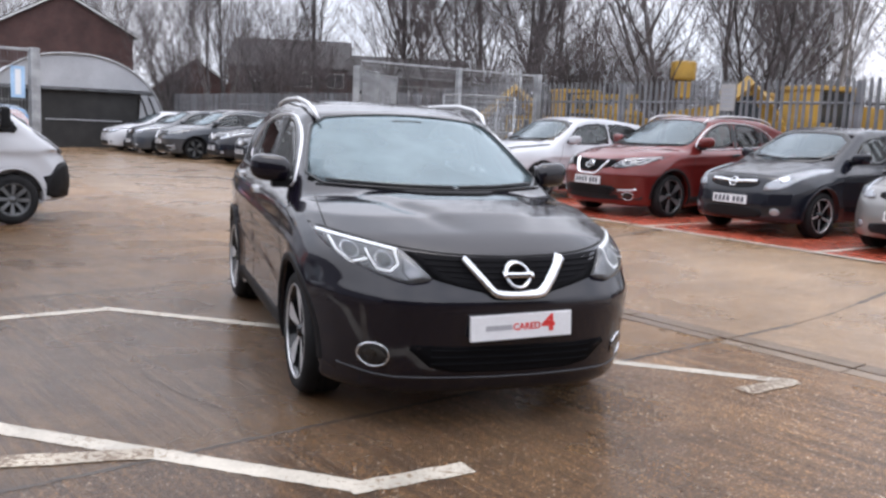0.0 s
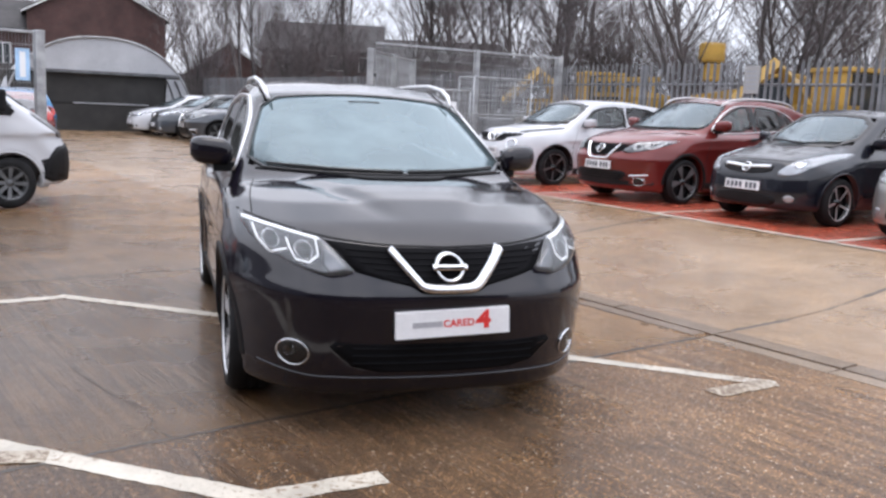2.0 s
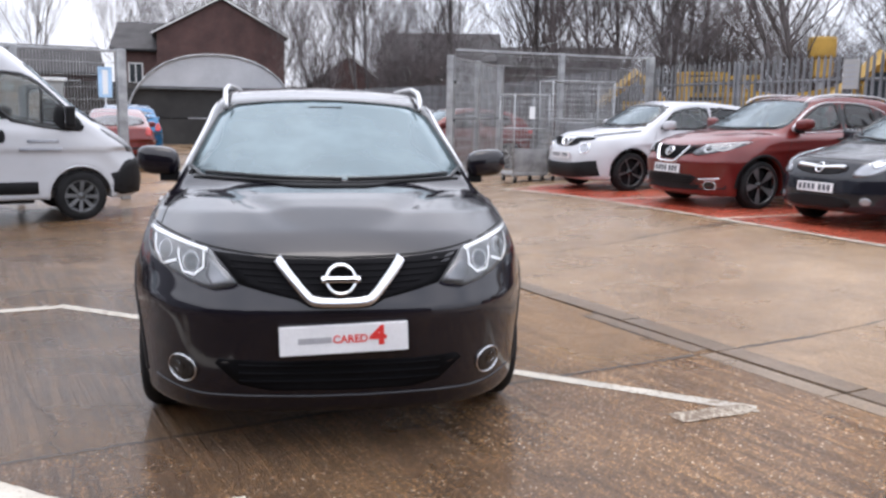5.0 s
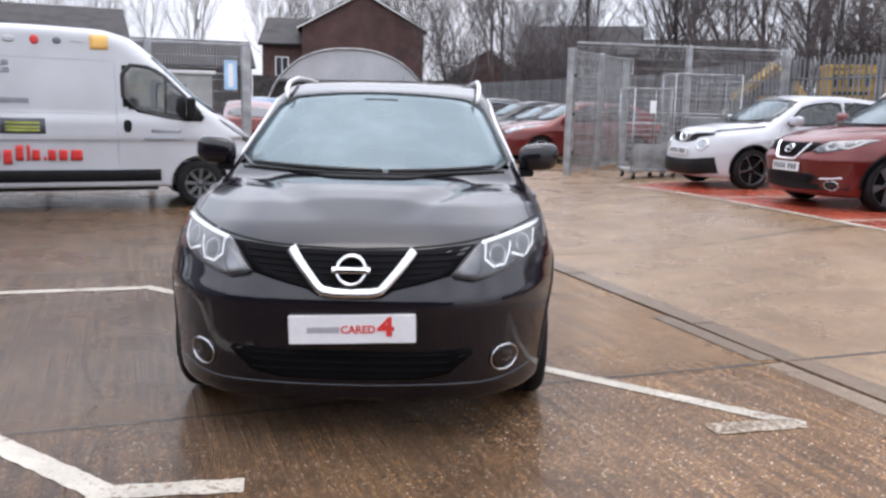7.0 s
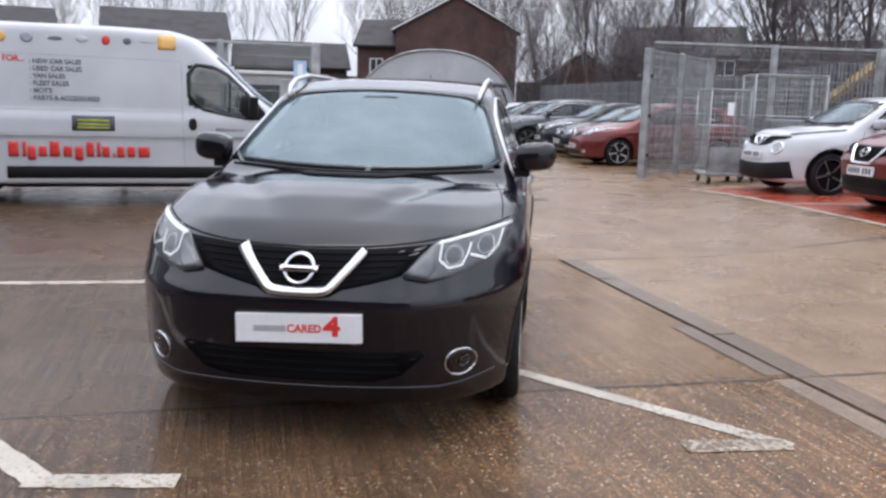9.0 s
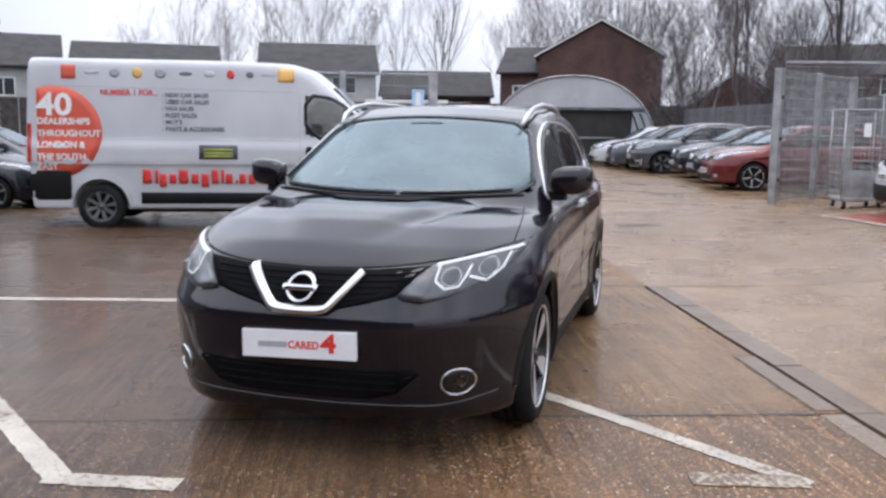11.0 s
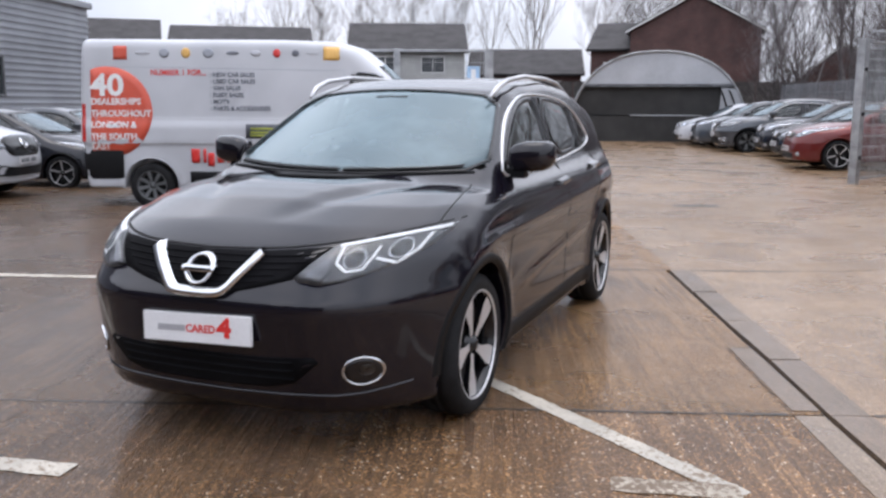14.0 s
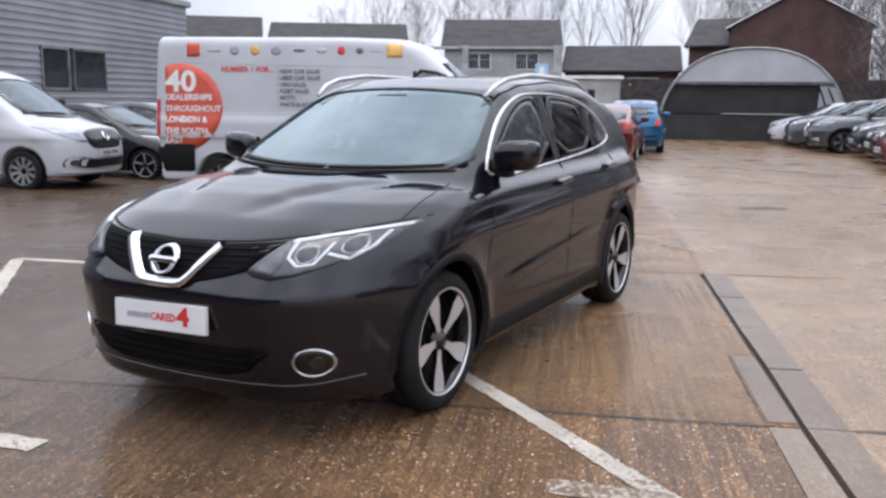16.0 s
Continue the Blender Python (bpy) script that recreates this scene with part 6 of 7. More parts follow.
FENCE_B = 5.5
fence = tagged(new("palisade_fence"), "weathered grey steel palisade fence with pointed pales", "fence")
PALE = pale_mesh(2.4)
PALE.materials.append(GALVDARK)
POST = boxes(((-0.05, 0.0, 0.0), (0.05, 0.10, 2.35)), bevel=0.008)
POSTM = bpy.data.meshes.new("post")
POST.to_mesh(POSTM)
POST.free()
POSTM.materials.append(GALVDARK)
for i in range(298):
    s = -31.0 + 0.155 * i
    x, y = bay(s, FENCE_B)
    p = part("pale", PALE, None, fence)
    p.matrix_basis = pose(x, y, rise(x, y), 0, random.uniform(-0.6, 0.6), -54.5)
for i in range(17):
    s = -31.0 + 2.79 * i
    x, y = bay(s + 0.07, FENCE_B + 0.02)
    part("post", POSTM, None, fence).matrix_basis = pose(x, y, rise(x, y), 0, 0, -54.5)
    for z in (0.45, 1.95):
        a, b = bay(s, FENCE_B + 0.03), bay(s + 2.79, FENCE_B + 0.03)
        tube("rail", [(*a, rise(*a) + z), (*b, rise(*b) + z)], 0.028, GALVDARK, fence, 4)
x, y = bay(2.70, FENCE_B - 0.06)
sign = thing("fence_sign", pose(x, y, rise(x, y) + 1.78, 0, 0, -54.5), "blank pale grey notice board on the palisade fence", "sign")
part("board", boxes(((-0.17, -0.03, 0.0), (0.17, -0.012, 0.52)), bevel=0.004), RENDERW, sign)
for z in (0.08, 0.16, 0.24, 0.32, 0.40):
    part("print_bar", boxes(((-0.13, -0.034, z), (0.12, -0.0305, z + 0.025))), PRINTGREY, sign)


def weldmesh(length, height, z0=0.08, dv=0.05, dh=0.20, wire=0.0022):
    """Welded wire infill: a grid of thin rods."""
    v, f = [], []

    def rod(a, b, t):
        q = len(v)
        a, b = Vector(a), Vector(b)
        s = Vector((0, t, 0))
        u = Vector((t, 0, 0)) if abs(b.z - a.z) > 0.1 else Vector((0, 0, t))
        for e in (a, b):
            v.extend((e + u, e + s, e - u, e - s))
        for i in range(4):
            f.append((q + i, q + (i + 1) % 4, q + 4 + (i + 1) % 4, q + 4 + i))
    for i in range(int(length / dv) + 1):
        rod((i * dv, 0, z0), (i * dv, 0, height), wire)
    for j in range(int((height - z0) / dh) + 1):
        rod((0, 0.006, z0 + j * dh), (length, 0.006, z0 + j * dh), wire * 1.2)
    return mesh_of("wire_mesh", v, f)


def mesh_fence(name, a, b, height, label, posts, gate=False, wire=0.0022):
    a, b = Vector(a), Vector(b)
    L = (b - a).length
    ang = math.degrees(math.atan2(b.y - a.y, b.x - a.x))
    fn = thing(name, pose(a.x, a.y, rise(a.x, a.y), 0, 0, ang), label, "gate" if gate else "fence")
    tagged(part("wire_mesh", weldmesh(L, height - 0.03, wire=wire), GALV, fn), kind="stuff")
    for k in posts:
        w = 0.055 if 0 < k < 1 else 0.075
        part("post", boxes(((k * L - w, -w, 0.0), (k * L + w, w, height + 0.02)), bevel=0.012), GALV, fn)
        for z in ((0.45, 1.25, 2.05) if k == 0 else ()):
            part("hinge", boxes(((k * L - 0.03, -w - 0.03, z), (k * L + 0.03, -w + 0.005, z + 0.07)), bevel=0.01), PLASTIC, fn)
    for z in ((0.08, height * 0.5, height - 0.05) if gate else (height - 0.04,)):
        part("rail", boxes(((0, -0.022, z), (L, 0.022, z + 0.045)), bevel=0.008), GALV, fn)
    return fn


mesh_fence("gate", (-2.02, 19.50), (-1.45, 23.2), 2.62, "open grey steel mesh gate leaf", (0, 0.5, 1), True, 0.0045)
mesh_fence("mesh_fence", (-1.95, 19.62), bay(-3.0, FENCE_B - 0.1), 2.78, "tall grey welded mesh fence with square posts", (0.52, 1), wire=0.003)
lf = mesh_fence("mesh_fence", (-6.76, 14.61), (-10.4, 11.26), 2.50, "grey welded mesh fence behind the white van", (0, 0.33, 0.66, 1), wire=0.003)
sg = thing("gate_sign", pose(-6.90, 14.38, rise(-6.9, 14.4) + 1.72, 0, 0, 44), "pale blue notice with a white panel on the gate post", "sign")
part("board", boxes(((-0.13, -0.012, 0.0), (0.09, 0.0, 0.50)), bevel=0.004), SIGNBLUE, sg)
part("white_panel", boxes(((-0.065, -0.017, 0.05), (0.025, -0.013, 0.45))), PAPER, sg)


# ---- roll cages beside the gate ----
def roll_cage(m, w, d, h, label):
    c = thing("roll_cage", m, label, "roll cage", "roll cages by the gate")
    for x in (0, w):
        for y in (0, d):
            tube("upright", [(x, y, 0.18), (x, y, h)], 0.016, GALV, c)
    for z in (0.20, h * 0.62, h):
        tube("hoop", [(0, 0, z), (w, 0, z), (w, d, z), (0, d, z), (0, 0, z)], 0.013, GALV, c)
    for y in (0, d):
        part("side_mesh", weldmesh(w, h, 0.2, 0.07, 0.11, 0.003), GALV, c).matrix_basis = pose(0, y, 0)
    for x in (0, w):
        part("side_mesh", weldmesh(d, h, 0.2, 0.07, 0.11, 0.003), GALV, c).matrix_basis = pose(x, 0, 0, 0, 0, 90)
    part("lower_panel", boxes(((0.02, -0.024, 0.22), (w - 0.02, -0.016, h * 0.40)), bevel=0.003), GALV, c, "plain grey sheet panel")
    part("deck", boxes(((-0.02, -0.02, 0.16), (w + 0.02, d + 0.02, 0.20)), bevel=0.008), GALV, c)
    for x in (0.08, w - 0.08):
        for y in (0.08, d - 0.08):
            v, f = lathe([(0.0, -0.02), (0.062, -0.02), (0.065, 0.0), (0.062, 0.02), (0.0, 0.02)], 16)
            cs = part("castor", mesh_of("castor", v, f, True), RUBBER, c)
            cs.matrix_basis = pose(x, y, 0.066)
            part("fork", boxes(((-0.03, -0.03, 0.0), (0.03, 0.03, 0.10))), GALV, cs)
    return c


roll_cage(rise_pose(-0.52, 18.35, 30), 0.75, 0.75, 1.75, "grey wire roll cage on castors with a paper label")
part_label = thing("paper_label", rise_pose(-0.20, 18.53, 30, 1.25), "small white paper label tied to the roll cage", "label")
part("sheet", boxes(((-0.06, -0.02, 0.0), (0.06, -0.012, 0.24))), PAPER, part_label)
roll_cage(rise_pose(0.20, 18.65, 24), 1.30, 0.80, 1.98, "wide grey wire roll cage with clear wrapped goods")
wrap = thing("wrapped_bundle", rise_pose(0.36, 18.86, 24, 0.21), "clear plastic wrapped goods in the roll cage", "package")
part("bundle", boxes(((0.0, 0.0, 0.0), (1.0, 0.5, 0.55)), ((0.1, 0.05, 0.56), (0.8, 0.45, 0.95)), bevel=0.06), CLEARSHEET, wrap)


# ---- arched canopy shelter ----
def arch_pt(a, w, h):
    c, s = math.cos(a), math.sin(a)
    return (math.copysign(abs(c) ** 0.86, c) * w, abs(s) ** 0.86 * h)


def shelter():
    ax, ay, bx, by = -17.0, 31.9, -11.1, 35.4
    L = math.hypot(bx - ax, by - ay)
    t = thing("canopy_shelter", pose((ax + bx) / 2, (ay + by) / 2, -0.02, 0, 0, math.degrees(math.atan2(by - ay, bx - ax))), "grey arched fabric canopy shelter with dark front", "shelter")
    w, h, D = L / 2, 3.5, 8.0
    N = 44
    out = [arch_pt(math.pi * i / N, w, h) for i in range(N + 1)]
    v, f = [], []
    for y in (0.0, D):
        for q in (1.0, 0.985):
            v += [(x * q, y, z * q) for x, z in out]
    n = N + 1
    for i in range(N):
        f += [(i, i + 1, 2 * n + i + 1, 2 * n + i), (n + i, 3 * n + i, 3 * n + i + 1, n + i + 1), (i, n + i, n + i + 1, i + 1)]
    part("canopy", mesh_of("canopy", v, f, True), FABRIC, t, "grey fabric roof skin")
    zc = 2.25
    top = [p for p in out if p[1] >= zc]
    part("gable_sheet", prism([(top[0][0], zc)] + top + [(top[-1][0], zc)], 0.05, 0.08), FABRIC, t, "grey fabric gable")
    part("header_rail", boxes(((-w * 0.84, 0.0, zc - 0.11), (w * 0.84, 0.10, zc - 0.03)), bevel=0.02), GALVDARK, t)
    low = [p for p in out if p[1] <= zc - 0.14]
    r = [p for p in low if p[0] > 0]
    part("side_sheet", prism([(w * 0.66, 0.0)] + r + [(w * 0.70, zc - 0.14)], 0.06, 0.08), FABRIC, t, "grey side sheet")
    # the opening is open: this dark sheet paints the shade inside it
    part("opening_screen", boxes(((-w * 0.94, 0.30, 1.05), (w * 0.70, 0.33, zc - 0.10))), DARKSHEET, t, "dark sheet standing in for the shade inside the opening")
    part("lower_boarding", boxes(((-w * 0.98, 0.20, 0.0), (w * 0.90, 0.25, 1.02))), DARKSHEET, t, "dark lower boarding")
    part("white_bar", boxes(((-w * 0.30, 0.10, 1.03), (w * 0.50, 0.13, 1.065)), bevel=0.008), FABRIC, t)
    for e, sh_ in ((0.0, 1.0), (-0.05, 0.80), (-0.05, 0.90)):
        rib = [(x * sh_, e, z * (1 if sh_ == 1 else 0.98)) for x, z in out if sh_ == 1 or (x > 0 and z < zc)]
        tube("rib", rib, 0.035, PLASTIC if sh_ < 1 else GALV, t, 6)
    part("back_sheet", prism(out, D - 0.05, D), DARKSHEET, t)
    return t


shelter()


# ---- buildings ----
def house(m, w, d, eave, ridge, label, gable=True, windows=(), wall=BRICK, chimney=None):
    """Gable: the ridge runs away from the front; else along it. Front wall lies along x at y = 0."""
    b = thing("house", m, label, "house")
    if gable:
        part("wall", prism([(-w / 2, -1), (w / 2, -1), (w / 2, eave), (0, ridge - 0.12), (-w / 2, eave)], 0, d), wall, b)
        sl = (ridge - eave) / (w / 2)
        for s in (-1, 1):
            o = 0.30
            q = [(0, ridge), (s * (w / 2 + o), eave - sl * o), (s * (w / 2 + o), eave - sl * o + 0.16), (0, ridge + 0.16)]
            part("roof", prism(q, -0.22, d + 0.2), ROOF, b, "dark tiled roof slope")
            q = [(0, ridge - 0.02), (s * (w / 2 + o), eave - sl * o - 0.02), (s * (w / 2 + o), eave - sl * o + 0.09), (0, ridge + 0.09)]
            part("bargeboard", prism(q, -0.26, -0.225), WINFRAME, b, "pale bargeboard")
    else:
        part("wall", boxes(((-w / 2, 0, -1), (w / 2, d, eave))), wall, b)
        o, sl = 0.35, (ridge - eave) / (d / 2)
        part("roof", prism([(-o, eave - sl * o), (d / 2, ridge), (d + o, eave - sl * o), (d + o, eave - sl * o + 0.15), (d / 2, ridge + 0.15), (-o, eave - sl * o + 0.15)], -w / 2 - 0.25, w / 2 + 0.25, "yz"), ROOF, b, "dark tiled roof")
        for x in (-w / 2 - 0.02, w / 2 - 0.10):
            part("gable_wall", prism([(0, eave), (d / 2, ridge - 0.05), (d, eave)], x, x + 0.12, "yz"), wall, b)
        part("gutter", boxes(((-w / 2 - 0.2, -o - 0.10, eave - sl * o - 0.02), (w / 2 + 0.2, -o, eave - sl * o + 0.08)), bevel=0.02), PLASTIC, b)
    for x, z, ww, hh in windows:
        fr = part("window", boxes(((x - ww / 2, -0.07, z), (x - ww / 2 + 0.07, 0.02, z + hh)), ((x + ww / 2 - 0.07, -0.07, z), (x + ww / 2, 0.02, z + hh)), ((x - ww / 2, -0.07, z), (x + ww / 2, 0.02, z + 0.07)),
                                  ((x - ww / 2, -0.07, z + hh - 0.07), (x + ww / 2, 0.02, z + hh)), ((x - 0.03, -0.06, z), (x + 0.03, 0.02, z + hh))), WINFRAME, b, "white framed window")
        part("pane", boxes(((x - ww / 2 + 0.05, -0.03, z + 0.05), (x + ww / 2 - 0.05, -0.02, z + hh - 0.05))), DARKGLASS, fr)
    if chimney:
        part("chimney", boxes(((chimney - 0.4, d / 2 - 0.4, ridge - 0.6), (chimney + 0.4, d / 2 + 0.4, ridge + 0.9)), bevel=0.03), wall, b)
    return b


def facing(ax, ay, bx, by):
    return (ax + bx) / 2, (ay + by) / 2, math.hypot(bx - ax, by - ay), math.degrees(math.atan2(by - ay, bx - ax))


x, y, w, a = facing(-27.3, 53.6, -20.2, 57.3)
house(pose(x, y, 0, 0, 0, a), w, 10, 6.15, 8.35, "red brick gable house with dark roof behind the shelter")
x, y, w, a = facing(-30.3, 53.6, -27.3, 54.8)
house(pose(x, y, 0, 0, 0, a), w, 7, 5.1, 6.9, "brick side wing of the gable house", gable=False, windows=((-0.3, 2.9, 0.9, 1.3),))
house(pose(-13.4, 74.0, 0, 0, 0, 5), 9.6, 9, 5.6, 8.0, "long brick house with a dark tiled roof", gable=False, windows=((1.2, 4.0, 1.6, 1.2), (3.9, 4.0, 1.5, 1.2), (-2.6, 3.9, 0.9, 1.2)))
house(pose(-4.0, 76.5, 0, 0, 0, 3), 10.5, 8, 5.2, 7.0, "low dark-roofed house behind the trees", gable=False, windows=((0.5, 3.4, 1.6, 1.1),))
house(pose(-21.5, 76.0, 0, 0, 0, 12), 7.0, 9, 3.4, 6.1, "low house with a steep dark gable", gable=True)
for (ax, ay, bx, by), ev, rd, wins in (((-57.0, 27.0, -52.6, 34.6), 5.0, 7.2, ((1.0, 3.0, 1.4, 1.2),)), ((-52.6, 35.4, -46.9, 43.2), 4.9, 6.9, ((2.0, 3.2, 1.5, 1.2), (-2.5, 3.2, 1.5, 1.2))),
                                       ((-45.2, 45.4, -39.4, 51.2), 5.2, 7.3, ((-1.6, 3.6, 1.7, 1.2), (1.8, 3.6, 1.7, 1.2))), ((-39.2, 51.6, -32.9, 56.4), 3.6, 5.4, ((1.5, 2.6, 2.2, 0.5),))):
    x, y, w, a = facing(ax, ay, bx, by)
    house(pose(x, y, 0, 0, 0, a), w, 8, ev, rd, "terraced house with a dark roof beyond the yard", gable=False, windows=wins, wall=RENDERW if rd > 5.5 else BRICK)
cb = thing("cabin", pose(-24.6, 36.2, 0, 0, 0, 40), "low grey flat-roofed cabin with a dark window", "cabin")
part("wall", boxes(((-1.9, 0, -0.3), (1.9, 4, 2.5)), bevel=0.03), RENDERW, cb)
part("roof", boxes(((-2.05, -0.15, 2.5), (2.05, 4.15, 2.66)), bevel=0.03), WINFRAME, cb)
part("window", boxes(((-0.9, -0.03, 1.1), (0.7, 0.02, 2.0))), DARKGLASS, cb)
tf = thing("timber_fence", pose(-50, 24.0, 0, 0, 0, 39), "dark close-boarded timber fence behind the yard", "fence")
for i in range(22):
    part("board_panel", boxes(((i * 2.0, 0, -0.4), (i * 2.0 + 1.93, 0.05, 2.7))), mat("dark_timber", (0.05, 0.043, 0.04), 0.85, vary=0.3) if i == 0 else bpy.data.materials["dark_timber"], tf)


def clad_building():
    """Grey workshop with horizontal ribbed cladding and a window."""
    a, b = Vector((-28.6, 17.95)), Vector((0.614, -0.789))
    ang = math.degrees(math.atan2(b.y, b.x))
    t = thing("workshop", pose(a.x, a.y, 0, 0, 0, ang), "grey workshop building with horizontal ribbed metal cladding", "building")
    L, H = 30.0, 4.80
    v, f = [], []
    z = -0.4
    prof = []
    while z < H:
        prof += [(0.0, z), (0.0, z + 0.10), (-0.035, z + 0.125), (-0.035, z + 0.185), (0.0, z + 0.21)]
        z += 0.21
    wins = [(5.65, 7.42, 1.63, 2.88), (7.60, 8.95, 1.63, 2.88)]
    spans = [(0.0, 5.65, None), (5.65, 8.95, (1.6, 2.9)), (8.95, L, None)]
    for x0, x1, gap in spans:
        for (d0, z0), (d1, z1) in zip(prof, prof[1:]):
            if gap and z0 >= gap[0] and z1 <= gap[1]:
                continue
            q = len(v)
            v += [(x0, -d0, z0), (x1, -d0, z0), (x1, -d1, z1), (x0, -d1, z1)]
            f.append((q + 3, q + 2, q + 1, q))
    part("cladding", mesh_of("cladding", v, f), CLADDING, t)
    part("end_wall", boxes(((-0.03, -14.0, -0.4), (0.05, -0.02, H)), ((0.06, -0.12, -0.4), (5.65, -0.06, H)), ((8.95, -0.12, -0.4), (L, -0.06, H))), CLADDING, t)
    part("roof", boxes(((-0.15, -14.2, H), (L, 0.16, H + 0.22)), bevel=0.03), CLADDING, t, "grey roof edge trim")
    for x0, x1, z0, z1 in wins:
        fr = part("window", boxes(((x0, -0.06, z0), (x0 + 0.07, 0.06, z1)), ((x1 - 0.07, -0.06, z0), (x1, 0.06, z1)), ((x0, -0.06, z0), (x1, 0.06, z0 + 0.07)), ((x0, -0.06, z1 - 0.07), (x1, 0.06, z1))), GALVDARK, t)
        part("pane", boxes(((x0 + 0.05, -0.02, z0 + 0.05), (x1 - 0.05, 0.0, z1 - 0.05))), DARKGLASS, fr)
        part("room_back", boxes(((x0, -0.55, z0 - 0.3), (x1, -0.5, z1 + 0.3))), TRIM, fr)
    return t


clad_building()
# unseen wall behind the camera, added to darken reflections in the car
back = tagged(part("wall_back", boxes(((-26, -13, -0.5), (20, -12.6, 6.5))), mat("plain_back_wall", (0.08, 0.075, 0.072), 0.8, scale=0.5)), "plain dark wall out of view, added for its reflection in the car", "wall", kind="structure")


# ---- yellow plant machines behind the palisade ----
def plant_machine(m, boom, label):
    t = thing("plant_machine", m, label, "machine", "yellow plant behind the fence")
    part("chassis", boxes(((-1.6, -0.9, 0.5), (1.6, 0.9, 1.25)), bevel=0.08), YELLOW, t)
    part("engine_cover", prism([(0.2, 1.25), (1.65, 1.25), (1.6, 1.85), (0.4, 2.05)], -0.75, 0.75), YELLOW, t)
    cab = part("cab", boxes(((-0.9, -0.55, 1.25), (-0.82, 0.55, 2.36)), ((0.1, -0.55, 1.25), (0.18, 0.55, 2.36)), ((-0.95, -0.6, 2.35), (0.25, 0.6, 2.45)), bevel=0.02), YELLOW, t)
    for y in (-0.51, 0.51):
        part("cab_glass", boxes(((-0.84, y - 0.01, 1.5), (0.12, y + 0.01, 2.33))), DARKGLASS, cab)
    pts = [(-1.2, 1.2), (-1.8, 2.0), (-1.2 - boom * 0.6, 2.1 + boom * 0.18), (-1.6 - boom, 1.5)]
    v, f = tube_data([(x, 0.0, z) for x, z in pts], [0.22, 0.20, 0.17, 0.12], 4)
    part("boom", mesh_of("boom", v, f), YELLOW, t)
    part("bucket", prism([(-2.0 - boom, 0.5), (-1.4 - boom, 0.5), (-1.3 - boom, 1.2), (-1.7 - boom, 1.3), (-2.0 - boom, 0.9)], -0.5, 0.5), GALVDARK, t)
    for x in (-1.1, 1.1):
        for y in (-0.95, 0.95):
            v, f = lathe([(0.0, -0.17), (0.35, -0.17), (0.50, -0.14), (0.52, 0.0), (0.50, 0.14), (0.35, 0.17), (0.0, 0.17)], 24)
            w = part("wheel", mesh_of("wheel", v, f, True), RUBBER, t)
            w.matrix_basis = pose(x, y, 0.52, 0, 0, 90)
    return t


for i, (s, b, tn, bm_) in enumerate(((-5.5, 9.5, 10, 1.6), (-1.0, 10.5, 150, 1.0), (2.6, 9.2, 20, 1.8), (5.6, 9.6, 165, 1.3), (8.4, 8.6, 30, 1.9), (11.4, 9.2, 190, 1.5), (14.5, 9.4, 40, 1.8))):
    x, y = bay(s, b)
    plant_machine(rise_pose(x, y, tn), bm_, "yellow plant machine behind the palisade fence")
for i, (s, b, n) in enumerate(((-4.6, 6.6, 3), (-1.8, 6.5, 4), (0.6, 6.6, 3), (3.2, 6.5, 3))):
    x, y = bay(s, b)
    st = thing("stillage", rise_pose(x, y, -54.5), "stacked yellow steel barrier frames behind the fence", "barrier", "yellow barrier stacks")
    for j in range(n):
        part("frame", boxes(((-1.1, 0.0, 0.05 + 0.55 * j), (1.1, 0.06, 0.15 + 0.55 * j)), ((-1.1, 0.0, 0.42 + 0.55 * j), (1.1, 0.06, 0.52 + 0.55 * j)), *[((-1.1 + q * 0.245, 0.01, 0.12 + 0.55 * j), (-1.03 + q * 0.245, 0.05, 0.45 + 0.55 * j)) for q in range(9)]), YELLOW, st)
mast = thing("lifting_head", rise_pose(*bay(-3.2, 11.0), 0), "yellow lifting head on a post behind the fence", "machine")
tube("column", [(0, 0, 0), (0, 0, 3.0)], 0.09, GALVDARK, mast)
part("head", boxes(((-0.32, -0.25, 2.80), (0.32, 0.25, 3.35)), ((-0.2, -0.2, 2.3), (0.28, 0.2, 2.79)), bevel=0.08), YELLOW, mast)


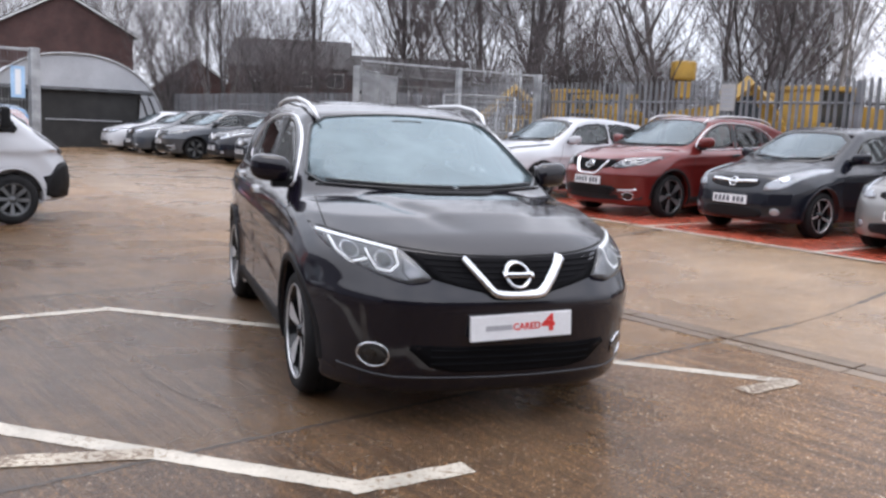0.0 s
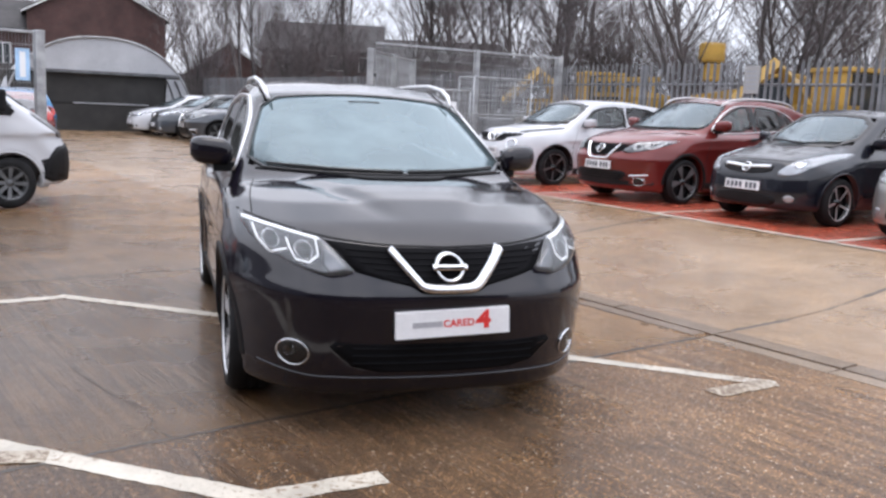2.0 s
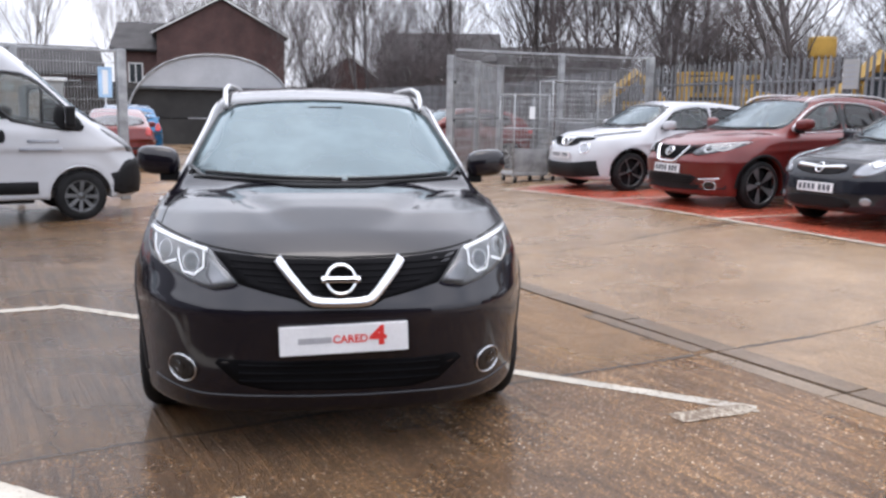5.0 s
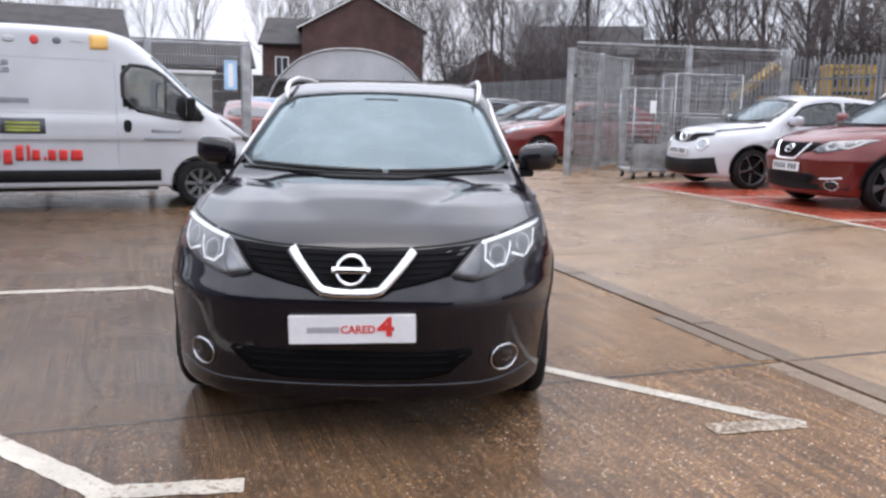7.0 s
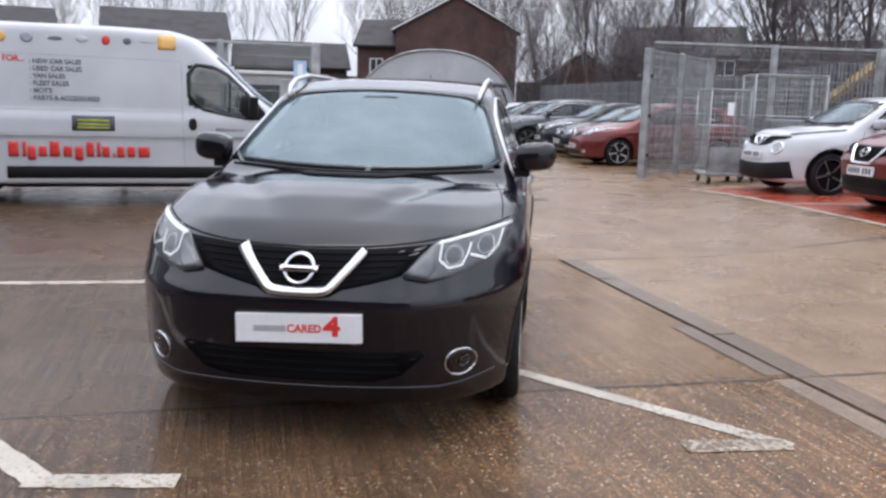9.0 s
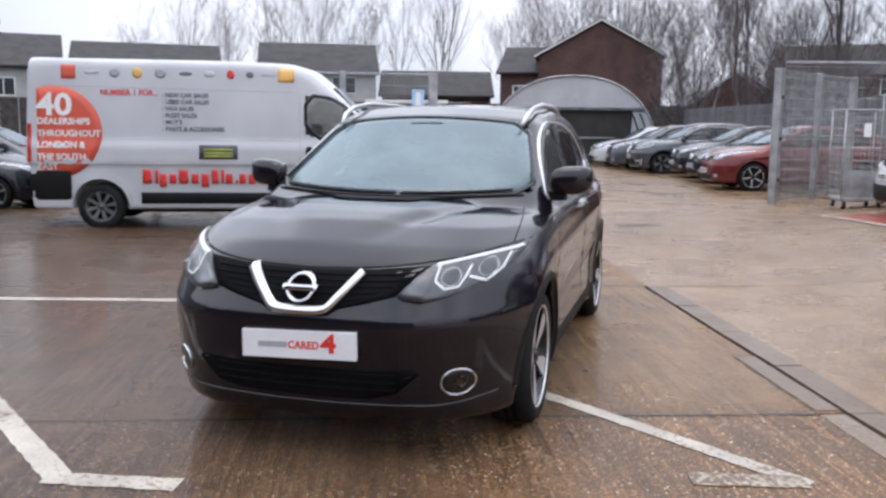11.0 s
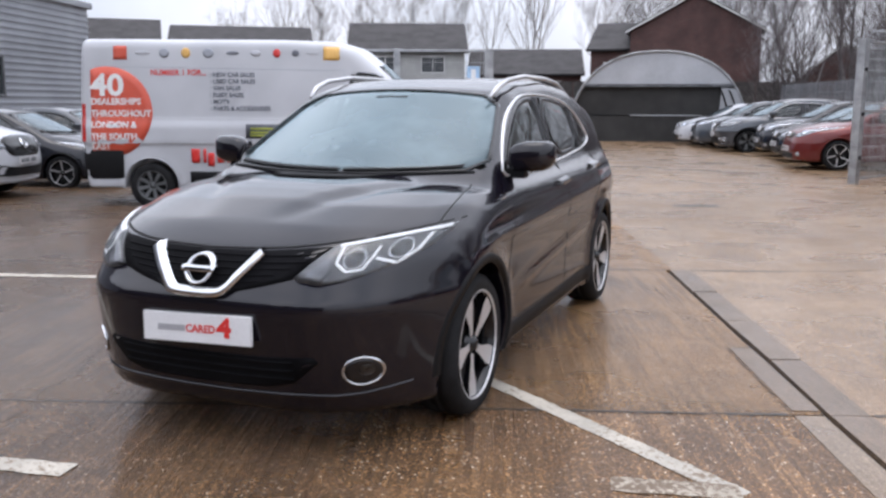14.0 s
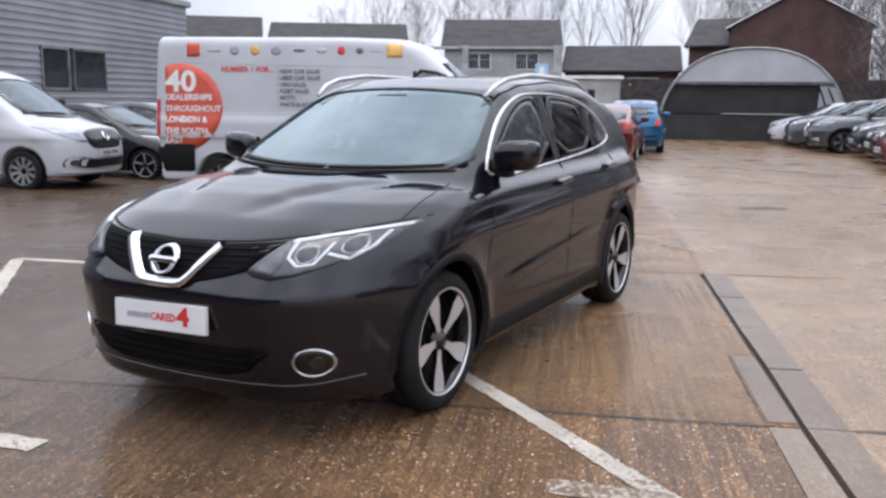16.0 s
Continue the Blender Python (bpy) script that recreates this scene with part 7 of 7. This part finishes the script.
# ---- bare winter trees ----
def tree_mesh(seed, height, spread, stems, levels=5, lean=0.12, thick=0.16):
    """Trunk and limbs in one list, twigs in another."""
    rnd = random.Random(seed)
    tv, tf, bv, bf = [], [], [], []

    def grow(p, d, length, r, lev):
        n = 4 if lev < 2 else 3
        pts, rad = [p.copy()], [r]
        q = p.copy()
        dd = d.copy()
        for i in range(n):
            dd = (dd + Vector((rnd.uniform(-1, 1), rnd.uniform(-1, 1), rnd.uniform(-0.3, 0.8))) * (0.10 + 0.05 * lev)).normalized()
            q = q + dd * (length / n)
            pts.append(q.copy())
            rad.append(max(0.0045, r * (1 - 0.62 * (i + 1) / n)))
        if lev < 2:
            tube_data(pts, rad, 6, tv, tf, False)
        else:
            tube_data(pts, rad, 3, bv, bf, False)
        if lev >= levels:
            return
        kids = (8, 5, 4, 3, 2)[min(lev, 4)]
        for c in range(kids):
            u = rnd.uniform(0.25 if lev == 0 else 0.15, 1.0)
            k = min(n - 1, int(u * n))
            base = pts[k].lerp(pts[k + 1], u * n - k)
            side = Vector((rnd.uniform(-1, 1), rnd.uniform(-1, 1), rnd.uniform(-0.15, 0.5))).normalized()
            nd = (dd * (1.0 - spread) + side * spread + Vector((0, 0, 0.25))).normalized()
            grow(base, nd, length * rnd.uniform(0.42, 0.66), max(0.005, rad[k] * rnd.uniform(0.40, 0.60)), lev + 1)
    for s in range(stems):
        off = Vector((rnd.uniform(-0.35, 0.35), rnd.uniform(-0.35, 0.35), -0.3)) if stems > 1 else Vector((0, 0, -0.3))
        d = Vector((rnd.uniform(-lean, lean) * (2.5 if stems > 1 else 1), rnd.uniform(-lean, lean) * (2.5 if stems > 1 else 1), 1)).normalized()
        grow(off, d, height * rnd.uniform(0.62, 0.8), thick * (1.0 if stems == 1 else 0.75), 0)
    return mesh_of("trunk", tv, tf, True), mesh_of("crown", bv, bf)


def tree_kind(seed, height, spread, stems, bark, label, levels=4, thick=0.16):
    a, b = tree_mesh(seed, height, spread, stems, levels, thick=thick)
    t = thing("tree", pose(0, 0, -200), label, "tree", "bare trees beyond the yard")
    part("trunk", a, bark, t)
    part("crown", b, TWIG, t)
    return t


KINDS = [tree_kind(11, 13, 0.50, 1, BARK, "tall bare winter tree with grey bark", levels=4, thick=0.13), tree_kind(12, 11, 0.55, 3, BARK, "bare winter tree with several stems", levels=4, thick=0.11), tree_kind(13, 14, 0.40, 1, BIRCH, "slender bare birch with pale bark", thick=0.10),
         tree_kind(14, 12, 0.44, 2, BIRCH, "bare twin-stemmed birch with pale bark", thick=0.095), tree_kind(15, 9, 0.60, 4, BARK, "bare bushy winter tree with many stems", levels=5, thick=0.10), tree_kind(16, 4.6, 0.75, 9, BARK, "dense low thicket of leafless stems", levels=3, thick=0.05)]
rt = random.Random(42)
PLACES = []
for i in range(20):                                   # birches beyond the houses
    PLACES.append((rt.choice((2, 3, 3)), -68 + i * 2.6 + rt.uniform(-1, 1), 52 + i * 1.45 + rt.uniform(-3, 3)))
for i in range(10):
    PLACES.append((rt.choice((2, 2, 3)), -33 + i * 1.9 + rt.uniform(-0.7, 0.7), 62 + rt.uniform(-2, 7)))
for i in range(10):                                   # broad trees behind the fence
    PLACES.append((rt.choice((0, 1, 4, 0)), -11 + i * 3.3 + rt.uniform(-1, 1), 45 + rt.uniform(-4, 12) - 0.35 * i))
for i in range(4):
    PLACES.append((rt.choice((4, 2)), 15 + i * 3.4 + rt.uniform(-1, 1), 33 + rt.uniform(-2, 5)))
PLACES += [(5, 0.6, 33.0), (5, 2.6, 31.2), (5, 4.6, 30.6), (5, 6.8, 29.8), (5, 9.0, 29.0), (1, -17.4, 56.6), (0, -15.6, 58.6), (0, -13.9, 55.4), (1, -10.8, 58.5), (1, 6.3, 25.2), (4, 9.6, 28.4), (4, 1.0, 36.2), (1, -0.6, 38.0), (4, 2.9, 34.2), (0, 3.6, 37.0), (2, 5.1, 52.0), (2, 13.0, 30.5)]
for i in range(4, 20):
    PLACES.append((5, -24 + i * 2.6 + rt.uniform(-0.6, 0.6), 49 + rt.uniform(-3, 4) - 0.70 * i))
used = set()
for kind, x, y in PLACES:
    m = pose(x, y, 0, 0, 0, rt.uniform(0, 360))
    if kind in used:
        t = copy_thing(KINDS[kind], m)
    else:
        t = KINDS[kind]
        t.matrix_world = m
        used.add(kind)
    sc = rt.uniform(0.85, 1.2)
    t.scale = (sc, sc, sc)
